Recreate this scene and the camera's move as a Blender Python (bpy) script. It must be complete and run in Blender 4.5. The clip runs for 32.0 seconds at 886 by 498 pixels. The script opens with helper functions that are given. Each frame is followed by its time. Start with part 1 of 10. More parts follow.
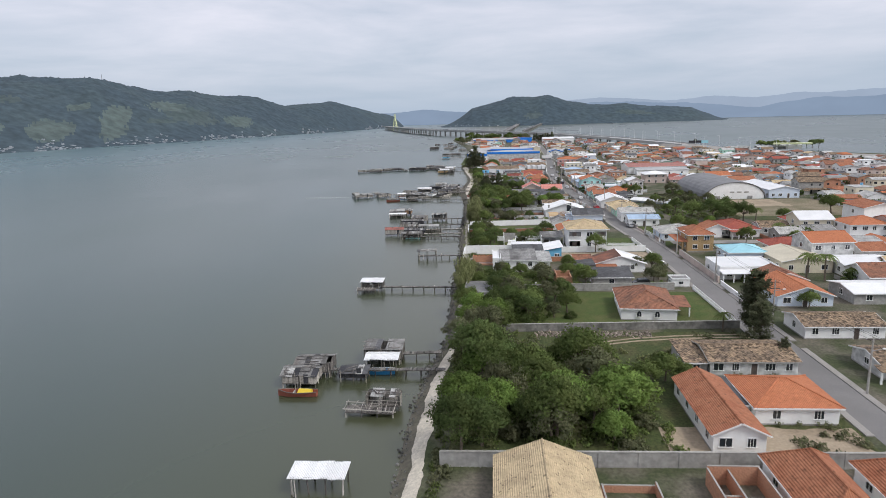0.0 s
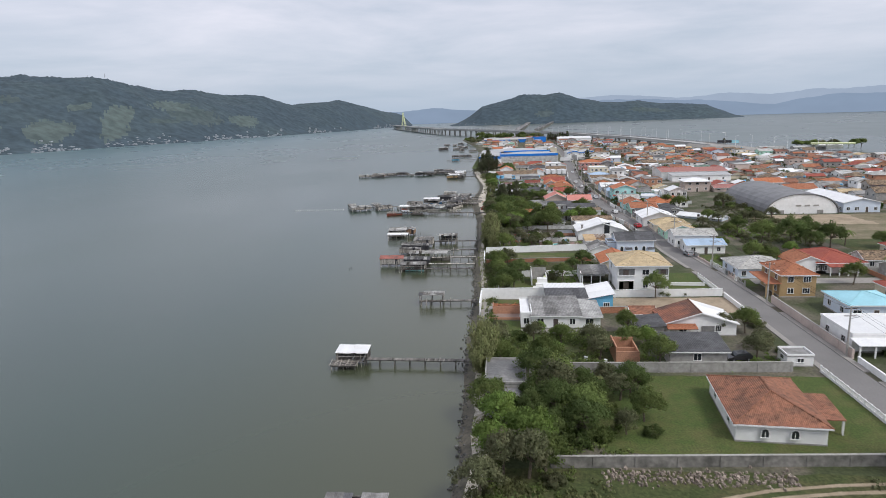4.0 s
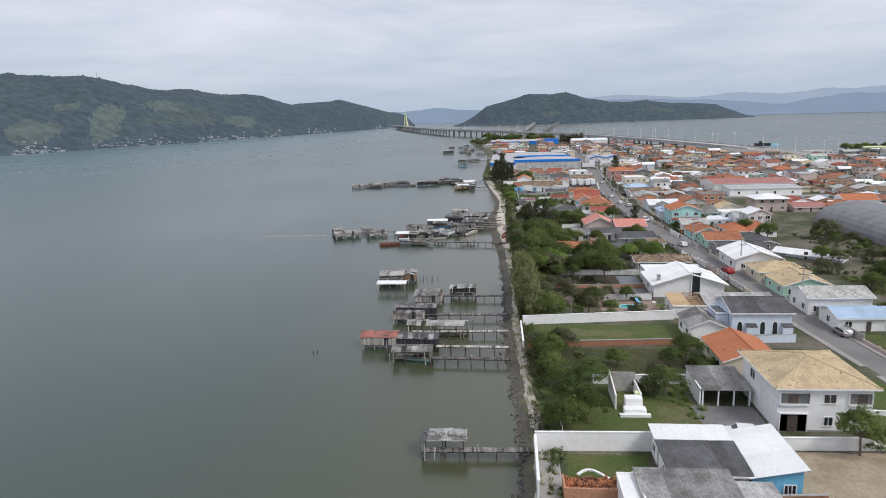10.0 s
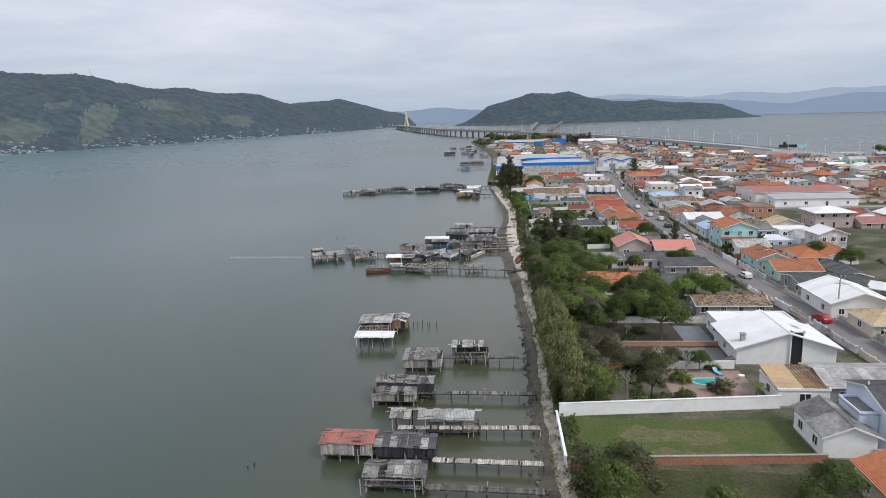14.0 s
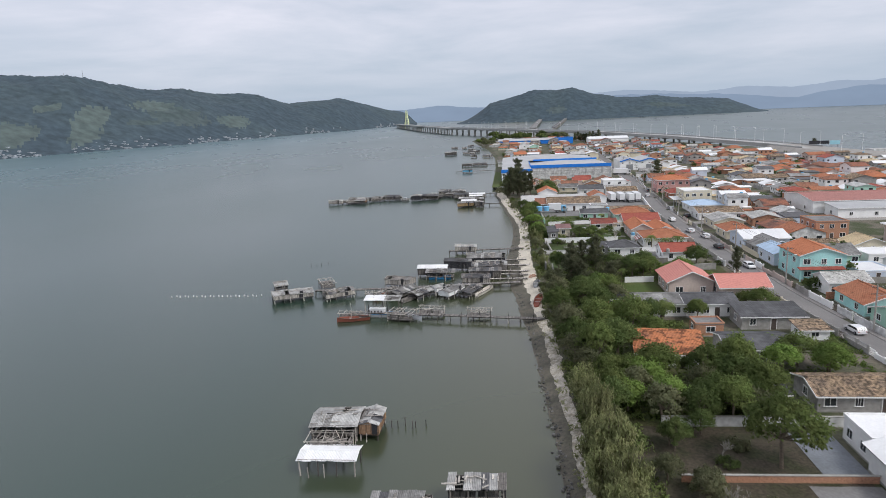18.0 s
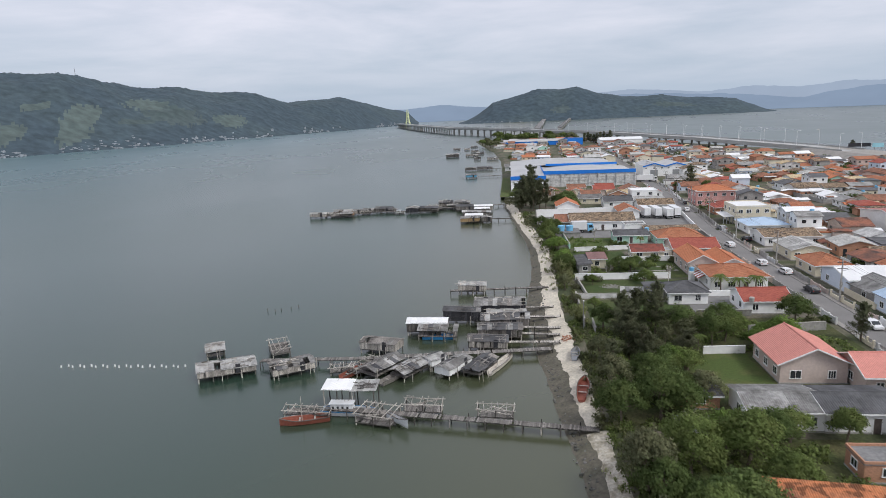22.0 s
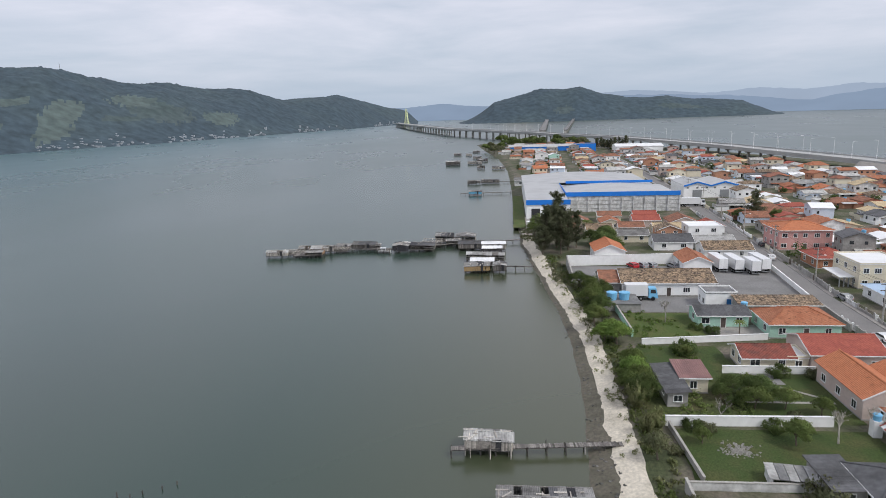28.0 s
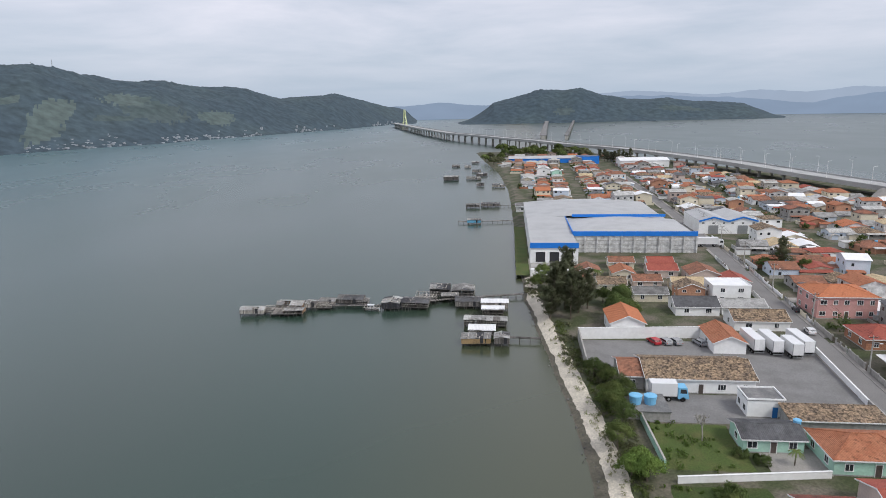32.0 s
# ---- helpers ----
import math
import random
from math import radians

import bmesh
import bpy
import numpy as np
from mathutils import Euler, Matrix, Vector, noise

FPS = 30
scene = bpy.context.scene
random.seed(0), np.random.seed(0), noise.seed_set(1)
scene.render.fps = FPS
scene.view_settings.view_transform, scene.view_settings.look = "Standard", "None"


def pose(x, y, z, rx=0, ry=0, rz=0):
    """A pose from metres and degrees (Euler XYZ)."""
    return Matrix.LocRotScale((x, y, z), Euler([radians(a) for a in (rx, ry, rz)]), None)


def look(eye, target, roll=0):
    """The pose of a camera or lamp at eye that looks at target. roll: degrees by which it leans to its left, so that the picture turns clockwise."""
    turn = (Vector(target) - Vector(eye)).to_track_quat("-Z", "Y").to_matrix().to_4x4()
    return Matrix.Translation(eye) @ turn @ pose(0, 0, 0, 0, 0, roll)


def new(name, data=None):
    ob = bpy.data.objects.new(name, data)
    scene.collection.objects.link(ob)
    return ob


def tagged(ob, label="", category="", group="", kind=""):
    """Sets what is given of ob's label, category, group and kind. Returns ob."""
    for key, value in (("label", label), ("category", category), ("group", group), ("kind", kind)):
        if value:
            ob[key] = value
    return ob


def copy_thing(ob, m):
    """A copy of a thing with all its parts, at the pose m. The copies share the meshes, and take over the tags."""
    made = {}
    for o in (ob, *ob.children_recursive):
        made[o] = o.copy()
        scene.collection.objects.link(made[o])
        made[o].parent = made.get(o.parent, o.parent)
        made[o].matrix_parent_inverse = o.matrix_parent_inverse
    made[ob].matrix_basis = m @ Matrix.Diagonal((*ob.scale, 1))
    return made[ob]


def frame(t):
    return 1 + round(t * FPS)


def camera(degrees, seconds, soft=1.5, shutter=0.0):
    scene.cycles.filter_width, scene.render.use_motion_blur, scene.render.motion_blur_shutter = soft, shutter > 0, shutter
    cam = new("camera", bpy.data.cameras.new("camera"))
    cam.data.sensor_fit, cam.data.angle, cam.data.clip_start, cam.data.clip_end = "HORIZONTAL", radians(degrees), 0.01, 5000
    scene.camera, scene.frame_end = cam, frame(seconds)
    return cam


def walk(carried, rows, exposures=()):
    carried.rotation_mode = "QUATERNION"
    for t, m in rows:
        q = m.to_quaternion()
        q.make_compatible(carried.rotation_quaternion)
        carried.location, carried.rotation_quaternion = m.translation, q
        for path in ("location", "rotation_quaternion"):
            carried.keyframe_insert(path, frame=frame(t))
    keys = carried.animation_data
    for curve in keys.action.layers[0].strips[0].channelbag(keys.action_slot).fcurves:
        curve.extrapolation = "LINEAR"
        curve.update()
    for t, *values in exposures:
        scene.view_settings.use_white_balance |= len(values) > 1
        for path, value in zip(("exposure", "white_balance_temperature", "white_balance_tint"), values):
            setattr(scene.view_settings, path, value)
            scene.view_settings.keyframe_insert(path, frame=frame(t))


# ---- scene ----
cam = camera(69.5, 32.0, 0.82, 0.5)
PATH = [
    (0, pose(0.00, 0.00, 43.45, 78.37, 1.50, 4.31)),
    (2, pose(-1.28, 24.33, 44.23, 78.24, 1.75, 4.85)),
    (4, pose(-3.64, 49.30, 44.12, 78.26, 1.74, 5.14)),
    (6, pose(-6.67, 73.05, 44.11, 78.29, 1.76, 5.27)),
    (8, pose(-9.58, 96.05, 44.44, 78.25, 1.87, 5.35)),
    (10, pose(-12.30, 118.11, 44.37, 78.27, 1.74, 5.39)),
    (12, pose(-14.57, 139.61, 44.21, 78.25, 1.63, 5.46)),
    (14, pose(-16.18, 160.46, 43.82, 78.24, 1.69, 5.50)),
    (16, pose(-17.59, 182.18, 43.54, 78.21, 2.02, 5.51)),
    (18, pose(-18.71, 205.88, 43.72, 78.09, 2.37, 5.66)),
    (20, pose(-20.58, 229.45, 43.53, 78.07, 2.41, 5.81)),
    (22, pose(-22.96, 254.48, 43.21, 78.06, 2.28, 5.84)),
    (24, pose(-25.87, 279.14, 43.53, 78.08, 2.04, 5.82)),
    (26, pose(-27.90, 302.78, 44.58, 77.99, 2.17, 5.85)),
    (28, pose(-29.55, 323.28, 46.61, 77.93, 1.69, 5.85)),
    (30, pose(-30.87, 337.17, 51.71, 77.86, 0.99, 5.76)),
    (32, pose(-31.21, 349.70, 60.05, 77.64, 1.09, 5.77)),
]
walk(cam, PATH)

# ---------------------------------------------------------------- sky and sun
SUN_EL, SUN_ROT = radians(48), radians(124)
world = bpy.data.worlds.new("overcast_sky")
scene.world = world
world.use_nodes = True
wn, wl = world.node_tree.nodes, world.node_tree.links
wn.clear()
w_out = wn.new("ShaderNodeOutputWorld")
w_bg = wn.new("ShaderNodeBackground")
w_sky = wn.new("ShaderNodeTexSky")
w_sky.sky_type = "NISHITA"
w_sky.sun_disc = False
w_sky.sun_elevation, w_sky.sun_rotation = SUN_EL, SUN_ROT
w_sky.dust_density, w_sky.air_density = 3.0, 1.2
w_co = wn.new("ShaderNodeTexCoord")
w_sep = wn.new("ShaderNodeSeparateXYZ")
wl.new(w_co.outputs["Generated"], w_sep.inputs[0])


def wmath(op, a, b=None):
    n = wn.new("ShaderNodeMath")
    n.operation = op
    for k, v in enumerate((a, b)):
        if v is None:
            continue
        if isinstance(v, (int, float)):
            n.inputs[k].default_value = v
        else:
            wl.new(v, n.inputs[k])
    return n.outputs[0]


# cloud deck: the view ray met with a flat layer, so that the clouds flatten towards the horizon
w_h = wmath("ADD", wmath("MAXIMUM", w_sep.outputs[2], 0.0), 0.10)
w_vec = wn.new("ShaderNodeCombineXYZ")
wl.new(wmath("DIVIDE", w_sep.outputs[0], w_h), w_vec.inputs[0])
wl.new(wmath("DIVIDE", w_sep.outputs[1], w_h), w_vec.inputs[1])
w_n1 = wn.new("ShaderNodeTexNoise")
w_n1.inputs["Scale"].default_value, w_n1.inputs["Detail"].default_value = 0.62, 7.0
w_n1.inputs["Roughness"].default_value, w_n1.inputs["Distortion"].default_value = 0.55, 0.25
wl.new(w_vec.outputs[0], w_n1.inputs["Vector"])
w_ramp = wn.new("ShaderNodeValToRGB")
w_ramp.color_ramp.elements[0].position, w_ramp.color_ramp.elements[0].color = 0.34, (0.46, 0.515, 0.62, 1)
w_ramp.color_ramp.elements[1].position, w_ramp.color_ramp.elements[1].color = 0.68, (0.795, 0.775, 0.865, 1)
wl.new(w_n1.outputs["Fac"], w_ramp.inputs[0])
# towards the horizon the layer thins into an even blue-grey
w_fade = wn.new("ShaderNodeMapRange")
w_fade.inputs[1].default_value, w_fade.inputs[2].default_value = 0.0, 0.17
wl.new(w_sep.outputs[2], w_fade.inputs[0])
w_mix = wn.new("ShaderNodeMixRGB")
w_mix.inputs[1].default_value = (0.41, 0.495, 0.61, 1)
wl.new(w_fade.outputs[0], w_mix.inputs[0])
wl.new(w_ramp.outputs[0], w_mix.inputs[2])
w_scale = wn.new("ShaderNodeMixRGB")
w_scale.blend_type = "MULTIPLY"
w_scale.inputs[0].default_value = 1.0
w_scale.inputs[2].default_value = (0.10, 0.10, 0.10, 1)
wl.new(w_sky.outputs[0], w_scale.inputs[1])
w_all = wn.new("ShaderNodeMixRGB")
w_all.inputs[0].default_value = 0.88
wl.new(w_scale.outputs[0], w_all.inputs[1])
wl.new(w_mix.outputs[0], w_all.inputs[2])
wl.new(w_all.outputs[0], w_bg.inputs[0])
w_bg.inputs[1].default_value = 1.2
wl.new(w_bg.outputs[0], w_out.inputs[0])

sun = new("sun", bpy.data.lights.new("sun", "SUN"))
sun.data.energy, sun.data.angle, sun.data.color = 1.95, radians(18), (0.98, 0.97, 0.94)
sun.matrix_world = look((0, 0, 300), (0 - 90, 0 + 60, 300 - 120))

# ---------------------------------------------------------------- materials
MATS = {}


def material(name, color, rough=0.85, metal=0.0, var=0.25, grain=3.0, stain=0.35, bump=0.25, bump_scale=8.0,
             second=None, rand=0.0, island=0.0, wave=None, spec=0.3, patch=0.25, chips=None, leafy=False, edge=(0.42, 0.68)):
    """A surface with fine grain, larger stains towards a second colour, a bump and, where asked, ribs (wave: axis, period in metres, depth)."""
    m = bpy.data.materials.new(name)
    m.use_nodes = True
    n, l = m.node_tree.nodes, m.node_tree.links
    b = n["Principled BSDF"]
    b.inputs["Roughness"].default_value, b.inputs["Metallic"].default_value = rough, metal
    b.inputs["Specular IOR Level"].default_value = spec
    co = n.new("ShaderNodeTexCoord")
    src = co.outputs["Object"]
    fine = n.new("ShaderNodeTexNoise")
    fine.inputs["Scale"].default_value, fine.inputs["Detail"].default_value = grain, 5.0
    big = n.new("ShaderNodeTexNoise")
    big.inputs["Scale"].default_value, big.inputs["Detail"].default_value = patch, 4.0
    geo = n.new("ShaderNodeNewGeometry")
    l.new(geo.outputs["Position"], big.inputs["Vector"])
    l.new(geo.outputs["Position"], fine.inputs["Vector"])
    c1 = Vector(color)
    c2 = Vector(second) if second else c1 * 0.55
    r1 = n.new("ShaderNodeValToRGB")
    r1.color_ramp.elements[0].position, r1.color_ramp.elements[1].position = edge
    r1.color_ramp.elements[0].color, r1.color_ramp.elements[1].color = (0, 0, 0, 1), (stain, stain, stain, 1)
    l.new(big.outputs["Fac"], r1.inputs[0])
    mix = n.new("ShaderNodeMixRGB")
    mix.inputs[1].default_value, mix.inputs[2].default_value = (*c1, 1), (*c2, 1)
    l.new(r1.outputs[0], mix.inputs[0])
    hs = n.new("ShaderNodeHueSaturation")
    l.new(mix.outputs[0], hs.inputs["Color"])
    rng = n.new("ShaderNodeMapRange")
    rng.inputs[1].default_value, rng.inputs[2].default_value = 0.3, 0.7
    rng.inputs[3].default_value, rng.inputs[4].default_value = 1 - var, 1 + var
    l.new(fine.outputs["Fac"], rng.inputs[0])
    val = rng.outputs[0]
    for amount, out in ((rand, "o"), (island, "i")):
        if amount:
            node = n.new("ShaderNodeObjectInfo") if out == "o" else geo
            r2 = n.new("ShaderNodeMapRange")
            r2.inputs[3].default_value, r2.inputs[4].default_value = 1 - amount, 1 + amount
            l.new(node.outputs["Random"] if out == "o" else node.outputs["Random Per Island"], r2.inputs[0])
            mu = n.new("ShaderNodeMath")
            mu.operation = "MULTIPLY"
            l.new(val, mu.inputs[0])
            l.new(r2.outputs[0], mu.inputs[1])
            val = mu.outputs[0]
    if chips:
        # broken or blackened pieces: small dark spots of their own shape
        scale, limit, depth = chips
        ct = n.new("ShaderNodeTexNoise")
        ct.inputs["Scale"].default_value, ct.inputs["Detail"].default_value = scale, 2.0
        l.new(geo.outputs["Position"], ct.inputs["Vector"])
        cm = n.new("ShaderNodeMapRange")
        cm.inputs[1].default_value, cm.inputs[2].default_value = limit, limit + 0.06
        cm.inputs[3].default_value, cm.inputs[4].default_value = 1.0, depth
        l.new(ct.outputs["Fac"], cm.inputs[0])
        mu = n.new("ShaderNodeMath")
        mu.operation = "MULTIPLY"
        l.new(val, mu.inputs[0])
        l.new(cm.outputs[0], mu.inputs[1])
        val = mu.outputs[0]
    l.new(val, hs.inputs["Value"])
    l.new(hs.outputs[0], b.inputs["Base Color"])
    bp = n.new("ShaderNodeBump")
    bp.inputs["Strength"].default_value, bp.inputs["Distance"].default_value = bump, 0.06
    bn = n.new("ShaderNodeTexNoise")
    bn.inputs["Scale"].default_value, bn.inputs["Detail"].default_value = bump_scale, 3.0
    l.new(geo.outputs["Position"], bn.inputs["Vector"])
    height = bn.outputs["Fac"]
    if wave:
        axis, period, depth = wave
        wv = n.new("ShaderNodeTexWave")
        wv.bands_direction = axis
        wv.inputs["Scale"].default_value = 1.0 / period / 3.1416 * 1.0
        wv.inputs["Distortion"].default_value, wv.inputs["Detail"].default_value = 0.6, 1.0
        l.new(src, wv.inputs["Vector"])
        ad = n.new("ShaderNodeMath")
        ad.operation = "MULTIPLY_ADD"
        l.new(wv.outputs["Fac"], ad.inputs[0])
        ad.inputs[1].default_value = depth
        l.new(height, ad.inputs[2])
        height = ad.outputs[0]
    l.new(height, bp.inputs["Height"])
    l.new(bp.outputs[0], b.inputs["Normal"])
    if leafy:
        # thin leaves let light through
        tl, ms, out = n.new("ShaderNodeBsdfTranslucent"), n.new("ShaderNodeMixShader"), n["Material Output"]
        l.new(hs.outputs[0], tl.inputs["Color"])
        ms.inputs[0].default_value = 0.46
        l.new(b.outputs[0], ms.inputs[1])
        l.new(tl.outputs[0], ms.inputs[2])
        l.new(ms.outputs[0], out.inputs[0])
    MATS[name] = m
    return m


material("white_paint", (0.85, 0.85, 0.84), 0.75, var=0.05, stain=0.3, second=(0.64, 0.625, 0.59), grain=1.2, bump=0.1)
material("stained_white", (0.66, 0.66, 0.65), 0.85, var=0.2, stain=0.8, second=(0.34, 0.34, 0.33), grain=1.2, patch=0.5)
material("cream_paint", (0.70, 0.64, 0.50), 0.8, var=0.07, stain=0.4, second=(0.50, 0.45, 0.36))
material("grey_render", (0.36, 0.35, 0.33), 0.9, var=0.18, stain=0.6, second=(0.20, 0.19, 0.18), grain=1.5)
material("old_render", (0.25, 0.24, 0.22), 0.9, var=0.25, stain=0.9, second=(0.10, 0.098, 0.088), grain=1.5, patch=0.5)
material("pink_paint", (0.62, 0.34, 0.31), 0.8, var=0.08, stain=0.4)
material("pale_pink_paint", (0.58, 0.48, 0.43), 0.8, var=0.08, stain=0.4)
material("mint_paint", (0.42, 0.66, 0.54), 0.8, var=0.08, stain=0.4, second=(0.30, 0.42, 0.36))
material("cyan_paint", (0.42, 0.74, 0.72), 0.8, var=0.08, stain=0.35)
material("sky_paint", (0.16, 0.45, 0.66), 0.8, var=0.08, stain=0.3)
material("pale_blue_paint", (0.66, 0.73, 0.82), 0.8, var=0.06, stain=0.35, second=(0.45, 0.5, 0.58))
material("ochre_paint", (0.42, 0.29, 0.15), 0.8, var=0.08, stain=0.35)
material("brick", (0.42, 0.20, 0.12), 0.9, var=0.3, stain=0.5, second=(0.26, 0.13, 0.09), grain=5, bump=0.5)
material("orange_brick", (0.47, 0.255, 0.165), 0.9, var=0.22, stain=0.4, second=(0.40, 0.20, 0.12), grain=5, bump=0.4)
T = dict(rough=0.85, grain=2.2, patch=0.5, bump=0.6)
material("orange_tile", (0.40, 0.165, 0.09), chips=(1.6, 0.62, 0.6), var=0.2, stain=0.6, second=(0.30, 0.10, 0.05), wave=("X", 0.24, 1.6), **T)
material("old_orange", (0.50, 0.185, 0.08), chips=(1.1, 0.53, 0.35), var=0.25, stain=0.7, second=(0.22, 0.11, 0.07), wave=("X", 0.24, 1.6), **T)
material("burnt_tile", (0.30, 0.125, 0.08), var=0.25, stain=1.0, second=(0.075, 0.06, 0.055), wave=("X", 0.24, 1.6), rough=0.85, grain=2.2, patch=0.22, bump=0.6)
material("bright_tile", (0.50, 0.185, 0.09), chips=(1.5, 0.66, 0.7), var=0.14, stain=0.35, second=(0.40, 0.13, 0.06), wave=("X", 0.24, 1.6), **T)
material("red_tile", (0.36, 0.10, 0.07), var=0.18, stain=0.5, second=(0.24, 0.06, 0.05), wave=("X", 0.24, 1.6), **T)
material("brown_tile", (0.32, 0.145, 0.09), chips=(1.6, 0.6, 0.6), var=0.25, stain=0.7, second=(0.15, 0.085, 0.06), wave=("X", 0.24, 1.6), **T)
material("burnt_red", (0.25, 0.075, 0.055), var=0.22, stain=0.9, second=(0.13, 0.06, 0.05), wave=("X", 0.24, 1.6), **T)
material("faded_red", (0.40, 0.19, 0.165), var=0.12, stain=0.5, second=(0.30, 0.15, 0.13), wave=("X", 0.24, 1.2), **T)
material("pink_tile", (0.62, 0.26, 0.215), var=0.08, stain=0.3, second=(0.50, 0.20, 0.17), wave=("X", 0.24, 1.2), **T)
material("beige_tile", (0.60, 0.47, 0.29), chips=(2.2, 0.62, 0.35), var=0.2, stain=0.55, second=(0.33, 0.25, 0.16), wave=("X", 0.24, 1.6), **T)
material("mottled_tile", (0.32, 0.23, 0.15), chips=(1.8, 0.52, 0.4), var=0.6, stain=0.9, second=(0.16, 0.12, 0.09), wave=("X", 0.24, 1.8), **T)
material("grey_tile", (0.50, 0.49, 0.46), chips=(1.6, 0.6, 0.6), var=0.3, stain=0.5, second=(0.25, 0.24, 0.22), wave=("X", 0.24, 1.4), **T)
material("fibre_cement", (0.26, 0.255, 0.245), 0.9, var=0.28, stain=0.75, second=(0.10, 0.095, 0.09), grain=2.4, rand=0.28, patch=0.4)
material("dark_cement", (0.11, 0.11, 0.115), 0.9, var=0.2, stain=0.6, second=(0.06, 0.06, 0.06), grain=1.4, rand=0.2, patch=0.4)
material("pale_cement", (0.42, 0.415, 0.40), 0.85, var=0.22, stain=0.7, second=(0.20, 0.195, 0.185), grain=2.2, rand=0.22, patch=0.4)
material("white_sheet", (0.80, 0.80, 0.795), 0.5, var=0.05, stain=0.3, second=(0.55, 0.55, 0.55), rand=0.06, patch=0.3)
material("blue_sheet", (0.42, 0.54, 0.68), 0.55, var=0.06, stain=0.35, rand=0.08)
material("cyan_sheet", (0.36, 0.66, 0.74), 0.55, var=0.06, stain=0.3, rand=0.05)
material("purple_sheet", (0.24, 0.135, 0.125), 0.8, var=0.15, stain=0.6, second=(0.15, 0.09, 0.085), rand=0.1)
material("rust_sheet", (0.42, 0.17, 0.14), 0.8, var=0.2, stain=0.6, second=(0.24, 0.1, 0.08), rand=0.12)
material("zinc_sheet", (0.46, 0.46, 0.455), 0.5, metal=0.1, var=0.08, stain=0.35, second=(0.28, 0.28, 0.28), rand=0.05, patch=0.15)
material("slab_roof", (0.16, 0.16, 0.16), 0.9, var=0.2, stain=0.7, second=(0.30, 0.29, 0.28), patch=0.35)
material("worn_wood", (0.20, 0.185, 0.17), 0.9, var=0.35, stain=0.6, second=(0.09, 0.08, 0.075), grain=4, rand=0.35, island=0.45)
material("pale_wood", (0.42, 0.39, 0.35), 0.9, var=0.3, stain=0.5, second=(0.22, 0.2, 0.18), grain=4, rand=0.3, island=0.4)
material("brown_wood", (0.30, 0.19, 0.12), 0.9, var=0.3, stain=0.5, grain=4, rand=0.3, island=0.35)
material("black_wood", (0.045, 0.045, 0.05), 0.9, var=0.3, stain=0.4, grain=4, rand=0.3, island=0.4)
material("wet_pile", (0.10, 0.09, 0.08), 0.8, var=0.3, stain=0.6, second=(0.05, 0.05, 0.045), rand=0.4)
material("bark", (0.16, 0.13, 0.10), 0.95, var=0.3, grain=6)
material("concrete", (0.40, 0.385, 0.355), 0.9, var=0.15, stain=0.6, second=(0.24, 0.23, 0.21))
material("asphalt", (0.215, 0.205, 0.198), 0.92, var=0.12, stain=0.5, second=(0.155, 0.15, 0.145), grain=6, patch=0.12)
material("paving", (0.33, 0.31, 0.285), 0.9, var=0.12, stain=0.5, second=(0.22, 0.21, 0.19), patch=0.3)
material("yard_grey", (0.22, 0.215, 0.21), 0.9, var=0.12, stain=0.6, second=(0.15, 0.145, 0.14), patch=0.2)
material("red_patio", (0.34, 0.25, 0.21), 0.9, var=0.12, stain=0.4)
material("dirt", (0.150, 0.132, 0.102), 0.95, var=0.3, stain=1.0, second=(0.062, 0.074, 0.034), patch=0.13, grain=2.0, bump=0.6, edge=(0.38, 0.58))
material("lawn", (0.070, 0.100, 0.026), 0.95, var=0.35, stain=0.8, second=(0.115, 0.112, 0.042), grain=4, patch=0.28, bump=0.7)
material("rubble_grey", (0.27, 0.26, 0.24), 0.95, var=0.3, stain=0.6, second=(0.15, 0.145, 0.13), grain=4, patch=0.6, bump=0.6)
# darker copy of lawn, with shade put into its colours
material("shaded_lawn", (0.048, 0.074, 0.020), 0.95, var=0.35, stain=0.8, second=(0.078, 0.082, 0.030), grain=4, patch=0.28, bump=0.7)
material("rough_grass", (0.057, 0.073, 0.024), 0.95, var=0.4, stain=0.8, second=(0.100, 0.090, 0.042), grain=3, patch=0.25, bump=0.8)
material("dark_grass", (0.048, 0.058, 0.021), 0.95, var=0.35, stain=0.8, second=(0.082, 0.074, 0.036), grain=3, patch=0.25, bump=0.8)
material("sand", (0.60, 0.545, 0.45), 0.95, var=0.2, stain=0.5, second=(0.36, 0.325, 0.255), grain=2.5, patch=0.4, bump=0.6)
material("path_sand", (0.47, 0.43, 0.36), 0.95, var=0.3, stain=0.9, second=(0.21, 0.185, 0.13), grain=3.0, patch=0.85, bump=0.7)
material("rock", (0.13, 0.125, 0.115), 0.9, var=0.3, stain=0.6, second=(0.06, 0.065, 0.05), island=0.4)
material("rubble", (0.30, 0.25, 0.21), 0.95, var=0.3, stain=0.5, island=0.5)
material("plastic_blue", (0.20, 0.50, 0.75), 0.4, var=0.04, stain=0.15)
material("band_blue", (0.02, 0.20, 0.68), 0.5, var=0.05, stain=0.2)
material("door_blue", (0.03, 0.18, 0.48), 0.5, var=0.05, stain=0.2)
material("red_paint", (0.42, 0.05, 0.04), 0.5, var=0.1, stain=0.4)
material("yellow_paint", (0.75, 0.55, 0.05), 0.5, var=0.06, stain=0.2)
material("boat_blue", (0.04, 0.26, 0.55), 0.5, var=0.1, stain=0.4)
material("boat_red", (0.28, 0.09, 0.06), 0.7, var=0.2, stain=0.6)
material("boat_white", (0.68, 0.69, 0.70), 0.5, var=0.08, stain=0.5)
